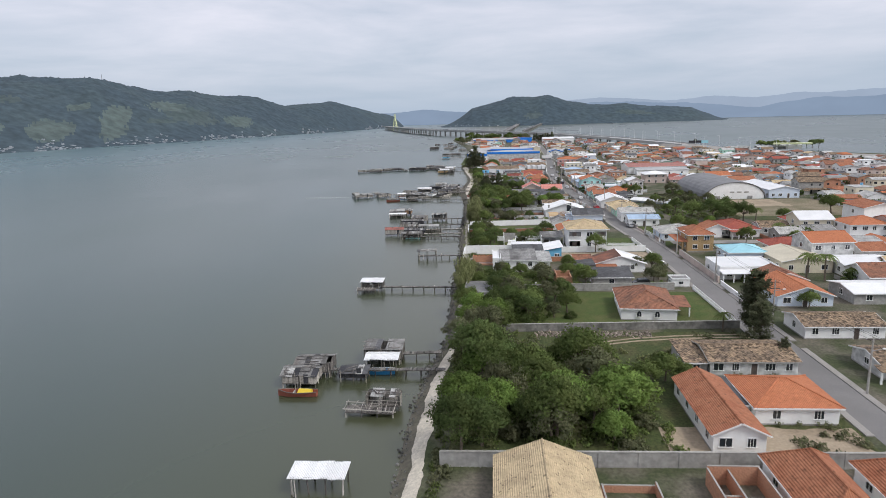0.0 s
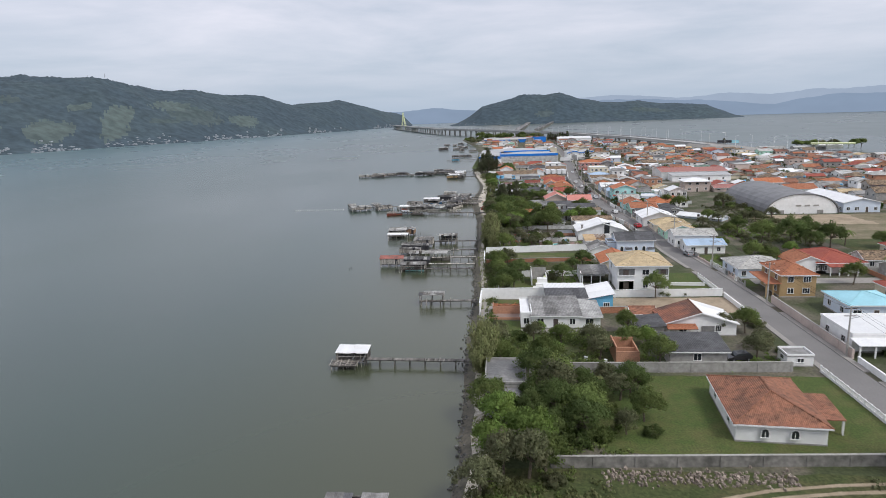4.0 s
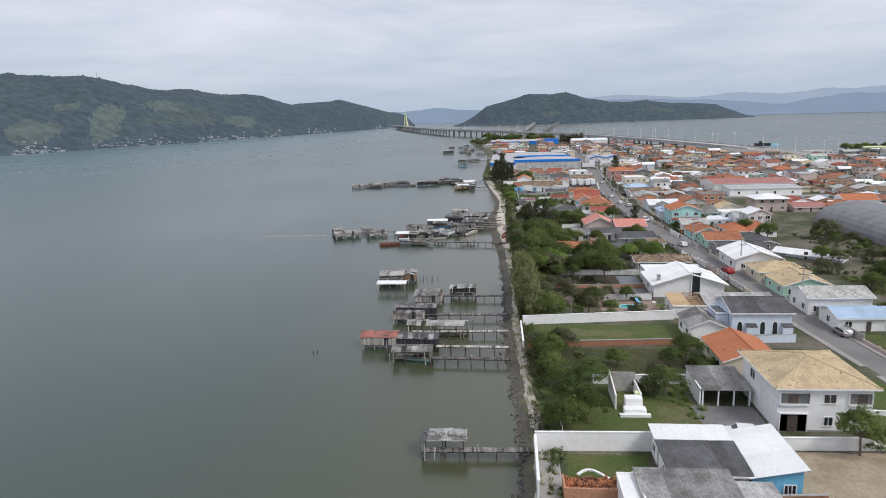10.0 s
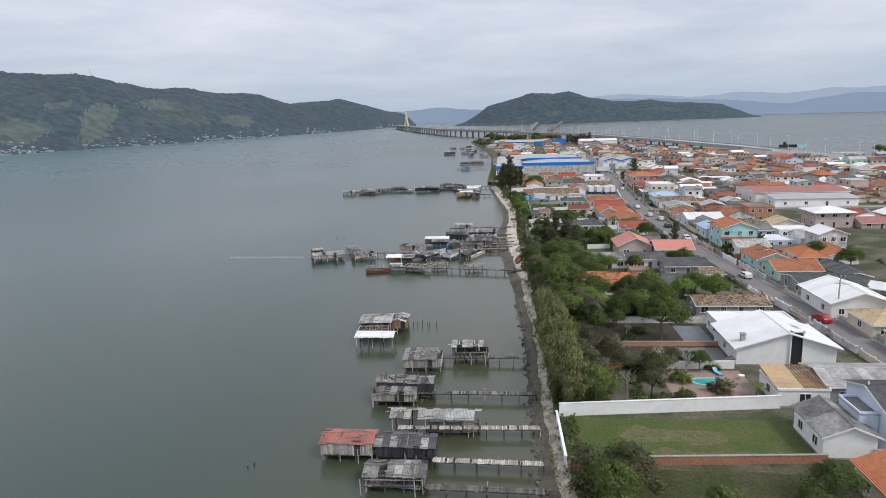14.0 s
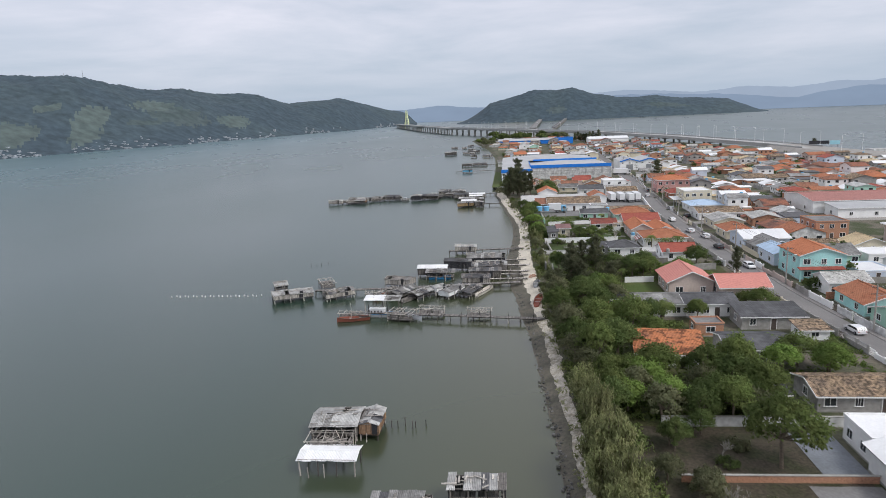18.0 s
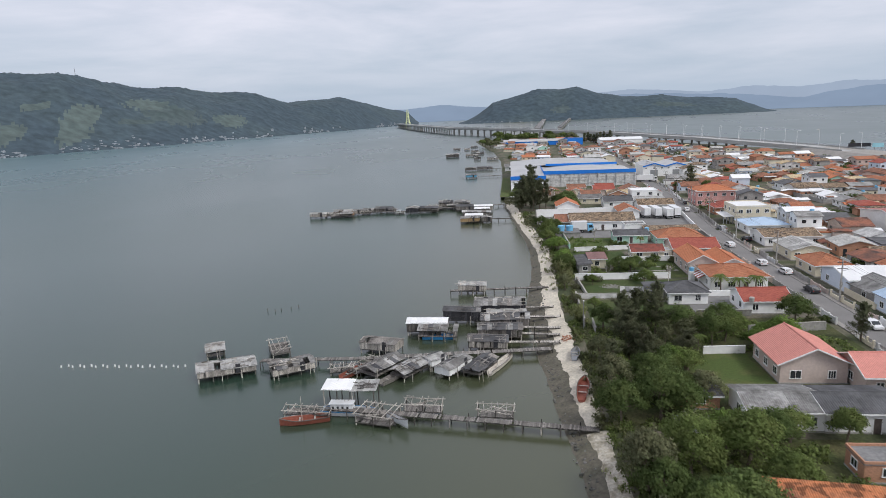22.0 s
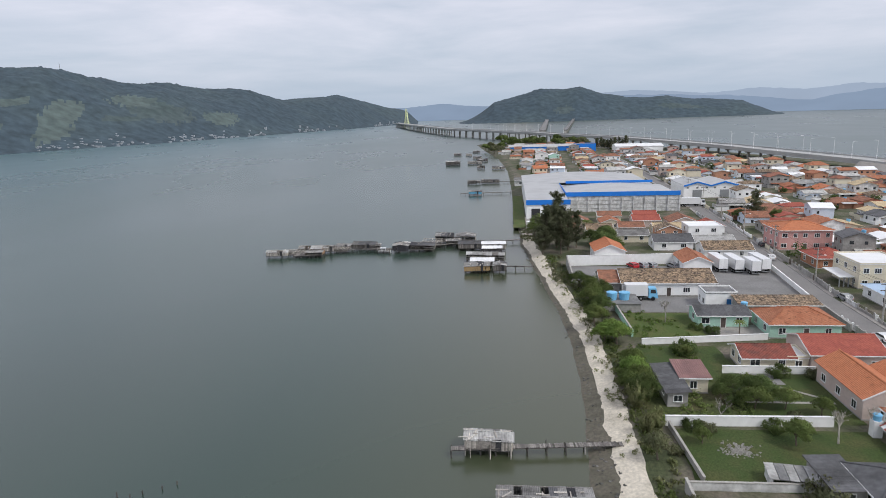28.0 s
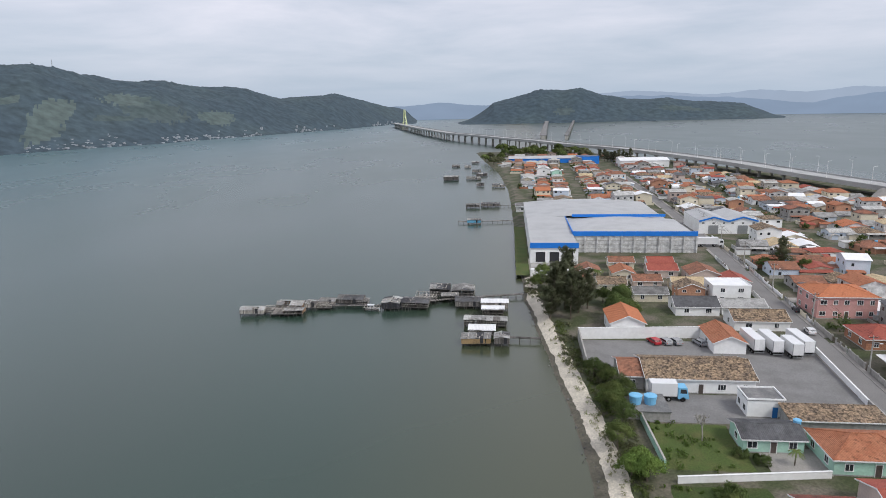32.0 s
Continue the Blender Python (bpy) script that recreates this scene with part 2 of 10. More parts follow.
material("car_white", (0.75, 0.75, 0.75), 0.25, var=0.02, stain=0.1, spec=0.6)
material("car_red", (0.45, 0.02, 0.03), 0.25, var=0.02, stain=0.1, spec=0.6)
material("car_grey", (0.32, 0.33, 0.34), 0.25, var=0.02, stain=0.1, spec=0.6)
material("car_dark", (0.03, 0.03, 0.035), 0.25, var=0.02, stain=0.1, spec=0.6)
material("tyre", (0.02, 0.02, 0.02), 0.9)
material("metal_grey", (0.35, 0.36, 0.37), 0.5, metal=0.5, var=0.05, stain=0.2)
material("deck_grey", (0.42, 0.42, 0.41), 0.9, var=0.1, stain=0.4, patch=0.05)
material("yellow_steel", (0.70, 0.74, 0.42), 0.5, var=0.05, stain=0.1)
material("pool_water", (0.05, 0.36, 0.36), 0.08, var=0.05, stain=0.1, bump=0.1)
material("leaf_dark", (0.125, 0.173, 0.063), 0.7, var=0.3, island=0.24, rand=0.24, stain=0.5, second=(0.173, 0.196, 0.074), bump=0.0, patch=0.4, leafy=True, spec=0.04)
material("leaf_mid", (0.168, 0.221, 0.075), 0.7, var=0.3, island=0.24, rand=0.24, stain=0.5, second=(0.219, 0.238, 0.089), bump=0.0, patch=0.4, leafy=True, spec=0.04)
material("leaf_bright", (0.205, 0.300, 0.083), 0.7, var=0.25, island=0.24, rand=0.24, stain=0.4, second=(0.212, 0.246, 0.079), bump=0.0, patch=0.4, leafy=True, spec=0.04)
material("leaf_reed", (0.246, 0.271, 0.123), 0.8, var=0.3, island=0.24, rand=0.24, stain=0.5, second=(0.306, 0.286, 0.157), bump=0.0, patch=0.4, leafy=True, spec=0.04)
material("leaf_olive", (0.173, 0.187, 0.103), 0.8, var=0.3, island=0.24, rand=0.24, stain=0.5, second=(0.217, 0.197, 0.118), bump=0.0, patch=0.4, leafy=True, spec=0.04)
# the blue haze of distance is mixed into the hill and village colours
material("hazed_hill_wood", (0.050, 0.074, 0.091), 0.95, var=0.30, grain=0.05, stain=0.5, second=(0.068, 0.095, 0.098), patch=0.006, bump=0.7, bump_scale=0.06)
material("hazed_village_wall", (0.36, 0.39, 0.42), 0.9, var=0.3, grain=0.2, stain=0.7, second=(0.22, 0.24, 0.26), patch=0.03)
material("hazed_pasture", (0.092, 0.120, 0.114), 0.95, var=0.25, grain=0.05, stain=0.7, second=(0.066, 0.092, 0.090), patch=0.012, bump=0.3, bump_scale=0.06)
material("hazed_clearing", (0.070, 0.094, 0.096), 0.95, var=0.25, grain=0.05, stain=0.7, second=(0.055, 0.080, 0.078), patch=0.012, bump=0.3, bump_scale=0.06)
material("leaf_pine", (0.132, 0.147, 0.086), 0.8, var=0.3, island=0.22, rand=0.2, stain=0.5, second=(0.163, 0.158, 0.101), bump=0.0, patch=0.4, leafy=True, spec=0.04)
material("cream_sheet", (0.64, 0.58, 0.45), 0.6, var=0.06, stain=0.4, second=(0.46, 0.41, 0.31), rand=0.06)
material("leaf_silver", (0.264, 0.286, 0.220), 0.8, var=0.3, island=0.24, rand=0.24, stain=0.4, second=(0.158, 0.185, 0.114), bump=0.0, patch=0.4, leafy=True, spec=0.04)
material("worn_lawn", (0.135, 0.125, 0.062), 0.95, var=0.3, stain=0.9, second=(0.095, 0.115, 0.045), grain=3, patch=0.5, bump=0.7)
material("plywood", (0.50, 0.36, 0.21), 0.85, var=0.15, stain=0.5, second=(0.34, 0.23, 0.14), rand=0.1)
material("hall_roof", (0.235, 0.235, 0.24), 0.7, var=0.1, stain=0.5, second=(0.13, 0.13, 0.13), wave=("Y", 0.9, 1.0))
material("debris_soil", (0.070, 0.058, 0.041), 0.95, var=0.35, stain=0.9, second=(0.040, 0.045, 0.021), grain=2.5, patch=0.4, bump=0.8)
material("slab_blue", (0.20, 0.215, 0.235), 0.6, var=0.12, stain=0.6, second=(0.13, 0.14, 0.15), patch=0.4)
material("wet_mud", (0.125, 0.112, 0.086), 0.8, var=0.3, stain=0.9, second=(0.085, 0.082, 0.058), grain=2.0, patch=0.5, bump=0.7)
material("dry_field", (0.235, 0.195, 0.130), 0.95, var=0.2, stain=0.9, second=(0.130, 0.125, 0.068), grain=1.5, patch=0.12, bump=0.5)
material("sandy_soil", (0.38, 0.305, 0.22), 0.95, var=0.16, stain=0.7, second=(0.24, 0.19, 0.13), grain=2.0, patch=0.3, bump=0.5)
material("glass", (0.03, 0.035, 0.04), 0.08, var=0.0, stain=0.0, bump=0.0, spec=0.8)
material("frame_dark", (0.10, 0.08, 0.07), 0.6)


# distant haze is put into the colour, and the surface glows by itself
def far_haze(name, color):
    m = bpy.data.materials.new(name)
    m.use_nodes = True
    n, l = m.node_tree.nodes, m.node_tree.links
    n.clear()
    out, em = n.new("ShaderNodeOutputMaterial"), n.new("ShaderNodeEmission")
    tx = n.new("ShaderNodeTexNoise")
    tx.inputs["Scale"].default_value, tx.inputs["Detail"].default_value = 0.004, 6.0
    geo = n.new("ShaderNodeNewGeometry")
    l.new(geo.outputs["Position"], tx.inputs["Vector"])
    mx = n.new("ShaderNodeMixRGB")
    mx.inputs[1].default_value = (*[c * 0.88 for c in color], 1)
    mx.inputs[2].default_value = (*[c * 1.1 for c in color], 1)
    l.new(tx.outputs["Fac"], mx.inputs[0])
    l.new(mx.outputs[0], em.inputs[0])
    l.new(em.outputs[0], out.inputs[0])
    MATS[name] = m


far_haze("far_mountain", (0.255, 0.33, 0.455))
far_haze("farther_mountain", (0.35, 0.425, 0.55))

# water: silty green, ripples at three sizes, calmer and rougher lanes
m = bpy.data.materials.new("lagoon_water")
m.use_nodes = True
n, l = m.node_tree.nodes, m.node_tree.links
b = n["Principled BSDF"]
b.inputs["IOR"].default_value = 1.62
geo = n.new("ShaderNodeNewGeometry")
lane = n.new("ShaderNodeTexNoise")
lane.inputs["Scale"].default_value, lane.inputs["Detail"].default_value = 0.012, 4.0
mp = n.new("ShaderNodeMapping")
mp.inputs["Scale"].default_value = (1.0, 0.45, 1.0)
mp.inputs["Rotation"].default_value = (0, 0, 0.6)
l.new(geo.outputs["Position"], mp.inputs[0])
l.new(mp.outputs[0], lane.inputs["Vector"])
cr = n.new("ShaderNodeValToRGB")
cr.color_ramp.elements[0].position, cr.color_ramp.elements[0].color = 0.35, (0.019, 0.042, 0.029, 1)
cr.color_ramp.elements[1].position, cr.color_ramp.elements[1].color = 0.70, (0.030, 0.056, 0.040, 1)
l.new(lane.outputs["Fac"], cr.inputs[0])
# silt makes the shallows by the shore browner
silt = n.new("ShaderNodeSeparateXYZ")
l.new(geo.outputs["Position"], silt.inputs[0])
sr = n.new("ShaderNodeMapRange")
sr.interpolation_type = "SMOOTHSTEP"
sr.inputs[1].default_value, sr.inputs[2].default_value = -75.0, -12.0
l.new(silt.outputs[0], sr.inputs[0])
sm = n.new("ShaderNodeMixRGB")
sm.inputs[2].default_value = (0.062, 0.068, 0.035, 1)
so = n.new("ShaderNodeMapRange")
so.inputs[1].default_value, so.inputs[2].default_value = 20.0, 60.0
so.inputs[3].default_value, so.inputs[4].default_value = 1.0, 0.0
l.new(silt.outputs[0], so.inputs[0])
sk = n.new("ShaderNodeMath")
sk.operation = "MULTIPLY"
l.new(sr.outputs[0], sk.inputs[0])
l.new(so.outputs[0], sk.inputs[1])
l.new(sk.outputs[0], sm.inputs[0])
# away from the shore the sky's blue sheen is put into the base colour
op = n.new("ShaderNodeMapRange")
op.interpolation_type = "SMOOTHSTEP"
op.inputs[1].default_value, op.inputs[2].default_value = -90.0, -620.0
l.new(silt.outputs[0], op.inputs[0])
om = n.new("ShaderNodeMixRGB")
om.inputs[2].default_value = (0.060, 0.126, 0.140, 1)
l.new(op.outputs[0], om.inputs[0])
l.new(cr.outputs[0], om.inputs[1])
l.new(om.outputs[0], sm.inputs[1])
l.new(sm.outputs[0], b.inputs["Base Color"])
rr = n.new("ShaderNodeMapRange")
rr.inputs[1].default_value, rr.inputs[2].default_value = 0.35, 0.65
rr.inputs[3].default_value, rr.inputs[4].default_value = 0.21, 0.25
l.new(lane.outputs["Fac"], rr.inputs[0])
# the ripples die down far out
far = n.new("ShaderNodeVectorMath")
far.operation = "DISTANCE"
far.inputs[1].default_value = (-20, 200, 0)
l.new(geo.outputs["Position"], far.inputs[0])
calm = n.new("ShaderNodeMapRange")
calm.inputs[1].default_value, calm.inputs[2].default_value = 60.0, 420.0
calm.inputs[3].default_value, calm.inputs[4].default_value = 1.0, 0.0
l.new(far.outputs["Value"], calm.inputs[0])
# far out the many small waves, too small to draw, scatter the reflected sky
chop = n.new("ShaderNodeMapRange")
chop.inputs[1].default_value, chop.inputs[2].default_value = 90.0, 1100.0
chop.inputs[3].default_value, chop.inputs[4].default_value = 0.0, 0.06
l.new(far.outputs["Value"], chop.inputs[0])
rsum = n.new("ShaderNodeMath")
l.new(rr.outputs[0], rsum.inputs[0])
l.new(chop.outputs[0], rsum.inputs[1])
l.new(rsum.outputs[0], b.inputs["Roughness"])
prev = None
for sc, st, di in ((0.30, 0.06, 0.20), (1.1, 0.10, 0.06), (4.0, 0.10, 0.02)):
    tx = n.new("ShaderNodeTexNoise")
    tx.inputs["Scale"].default_value, tx.inputs["Detail"].default_value = sc, 3.0
    l.new(mp.outputs[0], tx.inputs["Vector"])
    bp = n.new("ShaderNodeBump")
    bp.inputs["Distance"].default_value = di
    mu = n.new("ShaderNodeMath")
    mu.operation = "MULTIPLY"
    mu.inputs[1].default_value = st
    l.new(calm.outputs[0], mu.inputs[0])
    l.new(mu.outputs[0], bp.inputs["Strength"])
    l.new(tx.outputs["Fac"], bp.inputs["Height"])
    if prev:
        l.new(prev.outputs[0], bp.inputs["Normal"])
    prev = bp
l.new(prev.outputs[0], b.inputs["Normal"])
MATS["lagoon_water"] = m


# ---------------------------------------------------------------- mesh helpers
class Shape:
    """Vertices and faces gathered for one mesh."""

    def __init__(self):
        self.v, self.f = [], []

    def poly(self, *pts):
        k = len(self.v)
        self.v += [tuple(p) for p in pts]
        self.f.append(tuple(range(k, k + len(pts))))
        return self

    def hexa(self, low, high):
        k = len(self.v)
        self.v += [tuple(p) for p in low] + [tuple(p) for p in high]
        n = len(low)
        self.f.append(tuple(k + i for i in reversed(range(n))))
        self.f.append(tuple(k + n + i for i in range(n)))
        for i in range(n):
            j = (i + 1) % n
            self.f.append((k + i, k + j, k + n + j, k + n + i))
        return self

    def box(self, x0, y0, z0, x1, y1, z1):
        return self.hexa([(x0, y0, z0), (x1, y0, z0), (x1, y1, z0), (x0, y1, z0)],
                         [(x0, y0, z1), (x1, y0, z1), (x1, y1, z1), (x0, y1, z1)])

    def beam(self, a, b, w=0.1, h=None):
        """A square bar from a to b."""
        a, b = Vector(a), Vector(b)
        h = h or w
        d = (b - a).normalized()
        s = d.cross(Vector((0, 0, 1)))
        s = Vector((1, 0, 0)) if s.length < 1e-3 else s.normalized()
        u = s.cross(d).normalized()
        c = [s * w / 2 * i + u * h / 2 * j for i, j in ((-1, -1), (1, -1), (1, 1), (-1, 1))]
        return self.hexa([a + o for o in c], [b + o for o in c])

    def tube(self, a, b, r0, r1=None, n=7):
        a, b = Vector(a), Vector(b)
        r1 = r0 if r1 is None else r1
        d = (b - a).normalized()
        s = d.cross(Vector((0.3, 0.9, 0.1))).normalized()
        u = d.cross(s)
        ring = [s * math.cos(6.2832 * i / n) + u * math.sin(6.2832 * i / n) for i in range(n)]
        return self.hexa([a + o * r0 for o in ring], [b + o * r1 for o in ring])

    def slab(self, pts, t):
        """A thin plate: the polygon pts is its upper side, t its thickness."""
        p = [Vector(q) for q in pts]
        nrm = (p[1] - p[0]).cross(p[2] - p[0]).normalized()
        return self.hexa([q - nrm * t for q in p], p)

    def mesh(self, name, mat, smooth=False):
        me = bpy.data.meshes.new(name)
        me.from_pydata([tuple(q) for q in self.v], [], self.f)
        if mat:
            me.materials.append(MATS[mat])
        if smooth:
            me.polygons.foreach_set("use_smooth", [True] * len(me.polygons))
        me.update()
        return me


def thing(name, x, y, z, rz=0.0, label="", category="", group="", kind=""):
    ob = new(name)
    ob.empty_display_size = 0.2
    ob.matrix_world = pose(x, y, z, 0, 0, rz)
    return tagged(ob, label, category, group, kind)


def part(name, shape, mat, parent, label="", at=None, smooth=False, kind=""):
    me = shape if isinstance(shape, bpy.types.Mesh) else shape.mesh(name, mat, smooth)
    ob = new(name, me)
    ob.parent = parent
    if at is not None:
        ob.matrix_local = at
    return tagged(ob, label, "", "", kind)


def setting(name, shape, mat, label, category, smooth=False):
    return tagged(new(name, shape.mesh(name, mat, smooth)), label, category, "", "structure")


def lerp_table(y, ys, xs):
    return float(np.interp(y, ys, xs))


# ---------------------------------------------------------------- water, land and shore
G = 1.5
SHORE_Y = (-300, 60, 95, 122, 155, 200, 240, 288, 304, 326, 350, 362, 375, 392, 405, 420, 448, 471, 502, 546, 585, 650, 720, 820, 950, 1100, 1230)
SHORE_X = (-16, -12, -11.8, -9.2, -10.3, -10.6, -12.3, -12.6, -13.4, -14.8, -17.0, -17.8, -18.7, -19.8, -18.6, -17.5, -17.2, -18.3, -21.2, -25.6, -26.4, -28, -29, -31, -40, -60, -75)


def shore(y):
    return lerp_table(y, SHORE_Y, SHORE_X)


def bank_wide(y):
    """How much wider than usual the stony bank is at y."""
    return lerp_table(y, (300, 350, 392, 420, 448, 480, 520), (0, 2.0, 3.2, 1.6, 1.3, 0.5, 0))


def sea_side(y):
    return lerp_table(y, (-300, 300, 560, 700, 820, 950, 1100, 1230), (760, 560, 400, 290, 235, 195, 140, 60))


s = Shape()
s.poly((-5000, -1500, 0), (5000, -1500, 0), (5000, 5000, 0), (-5000, 5000, 0))
setting("water", s, "lagoon_water", "calm silty green lagoon water with faint ripples", "water")

random.seed(3)
s = Shape()
steps = [-300 + 3.0 * i for i in range(int(1530 / 3) + 1)]
rows = []
for y in steps:
    e = shore(y) + 0.5 * noise.noise((0, y * 0.09, 1.3)) + 0.25 * noise.noise((4, y * 0.4, 1.3))
    r = sea_side(y)
    w = 3.2 + bank_wide(y) + 0.7 * noise.noise((9, y * 0.05, 2.0))
    prof = [(e - 9, -1.6), (e - 1.5, -0.25), (e, 0.06), (e + w * 0.35, 0.55), (e + w * 0.7, 0.95), (e + w, 1.3), (e + w + 2, G)]
    xs = [(e + w + 2) + (r - 12 - (e + w + 2)) * k / 6 for k in range(1, 7)]
    prof += [(x, G) for x in xs] + [(r, 0.2), (r + 6, -1.5)]
    rows.append([(x, y, z) for x, z in prof])
nc = len(rows[0])
for row in rows:
    s.v += row
for i in range(len(rows) - 1):
    for j in range(nc - 1):
        a = i * nc + j
        s.f.append((a, a + 1, a + nc + 1, a + nc))
land = setting("ground", s, "dirt", "flat sandy town ground with worn grass and bare earth", "ground")


def strip(name, mat, label, category, y0, y1, x_of, w_of, z, step=4.0):
    """A thin sheet along y that follows x_of(y), w_of(y) wide."""
    q = Shape()
    k = int((y1 - y0) / step)
    for i in range(k + 1):
        y = y0 + (y1 - y0) * i / k
        x, w = x_of(y), w_of(y)
        q.v += [(x, y, z), (x + w, y, z)]
        if i:
            a = 2 * i
            q.f.append((a - 2, a - 1, a + 1, a))
    return setting(name, q, mat, label, category)


def bank(y):
    """Water's edge and width of the sloping bank at y."""
    return shore(y) + 0.5 * noise.noise((0, y * 0.09, 1.3)) + 0.25 * noise.noise((4, y * 0.4, 1.3)), 3.2 + bank_wide(y) + 0.7 * noise.noise((9, y * 0.05, 2.0))


# sand strip on the slope between the stones and the bushes
s = Shape()
ys = [40 + 0.75 * i for i in range(int((600 - 40) / 0.75))]
prevk = None
bands = []
mud, mudk = Shape(), None
for y in ys:
    if len(bands) < 2 and y > (125, 334)[len(bands)]:
        bands.append(s)
        s, prevk = Shape(), None
    e = shore(y) + 0.5 * noise.noise((0, y * 0.09, 1.3)) + 0.25 * noise.noise((4, y * 0.4, 1.3))
    w = 3.2 + bank_wide(y) + 0.7 * noise.noise((9, y * 0.05, 2.0))
    fr = lerp_table(y, (40, 110, 150, 330, 350, 392, 440, 480, 600), (0.34, 0.36, 0.46, 0.46, 0.52, 0.50, 0.40, 0.20, 0.08)) + 0.14 * noise.noise((2, y * 0.2, 5)) + 0.1 * noise.noise((2, y * 0.8, 5))
    lo = int((y + 300) // 3) * 3 - 300
    f = (y - lo) / 3.0
    e, w = [a + (c - a) * f for a, c in zip(bank(lo), bank(lo + 3))]
    right = w - 0.1 + lerp_table(y, (40, 330, 350, 600), (0, 0, 0.7, 1.1)) + 0.6 * noise.noise((7, y * 0.13, 1)) + 0.35 * noise.noise((7, y * 0.6, 1))
    k = len(s.v)
    for c in range(6):
        d = w * fr + (right - w * fr) * c / 5
        z = lerp_table(d, (0, w * 0.35, w * 0.7, w, w + 2), (0.06, 0.55, 0.95, 1.3, G))
        s.v.append((e + d, y, z + (0.03 if c in (0, 5) else 0.085)))
    km = len(mud.v)
    for c in range(5):
        d = -1.6 + (w * fr + 1.75) * c / 4
        z = lerp_table(d, (-9, -1.5, 0, w * 0.35, w * 0.7, w), (-1.6, -0.25, 0.06, 0.55, 0.95, 1.3))
        mud.v.append((e + d, y, z + 0.035 + (0.05 * noise.noise((e + d, y * 0.7, 3)) if 0 < c < 4 else -0.012)))
    if mudk is not None:
        mud.f += [(mudk + c, mudk + c + 1, km + c + 1, km + c) for c in range(4)]
    mudk = km
    if prevk is not None:
        s.f += [(prevk + c, prevk + c + 1, k + c + 1, k + c) for c in range(5)]
    prevk = k
setting("mud_bank", mud, "wet_mud", "dark wet mud and silt along the water", "shore", True)
setting("beach_sand", s, "sand", "pale sandy beach strip along the lagoon shore", "beach", True)
setting("beach_sand", bands[0], "sand", "pale sand path along the southern shore", "beach")
setting("shore_path", bands[1], "path_sand", "narrow trodden earth path along the lagoon shore", "path", True)

# stones along the water's edge
s = Shape()
for i in range(3600):
    y = random.uniform(60, 545)
    if y > 415 and random.random() < 0.7:
        continue
    if random.random() > 0.75 + 0.35 * noise.noise((1, y * 0.05, 7)):
        continue
    x = shore(y) + 0.5 * noise.noise((0, y * 0.09, 1.3)) + random.gauss(0.1, 0.55) + random.random() * bank_wide(y)
    r = random.uniform(0.12, 0.42)
    z = 0.02 + 0.2 * max(0, x - shore(y))
    k = len(s.v)
    pts = []
    for a in range(6):
        an = a * 1.047 + random.uniform(-0.3, 0.3)
        pts.append((x + r * math.cos(an) * random.uniform(0.7, 1.2), y + r * math.sin(an) * random.uniform(0.7, 1.2)))
    s.v += [(px, py, z - 0.25) for px, py in pts] + [(x + (px - x) * 0.6, y + (py - y) * 0.6, z + r * random.uniform(0.35, 0.7)) for px, py in pts]
    for a in range(6):
        c = (a + 1) % 6
        s.f.append((k + a, k + c, k + 6 + c, k + 6 + a))
    s.f.append(tuple(k + 6 + a for a in range(6)))
tagged(new("shore_stones", s.mesh("shore_stones", "rock")), "dark wet stones heaped along the water's edge", "stones", "", "stuff")

# ---------------------------------------------------------------- street
ROAD_Y = (-300, 60, 150, 195, 220, 245, 270, 290, 310, 330, 350, 390, 430, 480, 507, 530, 588, 700, 820, 960)
ROAD_X = (51.6, 51.6, 51.6, 51.2, 50.0, 48.0, 47.6, 46.6, 44.6, 42.9, 41.5, 41.1, 41.3, 43, 45.4, 46.9, 51.4, 58.5, 63, 66)


def road_x(y):
    return lerp_table(y, ROAD_Y, ROAD_X)


strip("road", "asphalt", "grey worn asphalt town street without markings", "road", -100, 960, lambda y: road_x(y) - 2.6, lambda y: 5.2, G + 0.03)
for nm, off in (("pavement", -3.7), ("pavement", 2.6)):
    q = Shape()
    for i in range(265):
        y = -100 + 4.0 * i
        a, c = road_x(y) + off, road_x(y + 4.0) + off
        if i % 9 == 8:
            continue
        q.hexa([(a, y, G), (a + 1.1, y, G), (c + 1.1, y + 4.0, G), (c, y + 4.0, G)],
               [(a, y, G + 0.16), (a + 1.1, y, G + 0.16), (c + 1.1, y + 4.0, G + 0.16), (c, y + 4.0, G + 0.16)])
    setting(nm, q, "paving", "raised grey concrete pavement with kerb beside the street", "pavement")


def patch(name, mat, label, x0, y0, x1, y1, z=0.03, wob=0.5):
    """A piece of ground cover with an uneven rim."""
    q = Shape()
    pts = []
    for (ax, ay), (bx, by) in (((x0, y0), (x1, y0)), ((x1, y0), (x1, y1)), ((x1, y1), (x0, y1)), ((x0, y1), (x0, y0))):
        k = max(2, int(math.hypot(bx - ax, by - ay) / 2))
        for i in range(k):
            f = i / k
            px, py = ax + (bx - ax) * f, ay + (by - ay) * f
            pts.append((px + wob * noise.noise((px * 0.5, py * 0.5, 1)), py + wob * noise.noise((px * 0.5, py * 0.5, 9)), G + z))
    q.poly(*pts)
    return setting(name, q, mat, label, "ground")

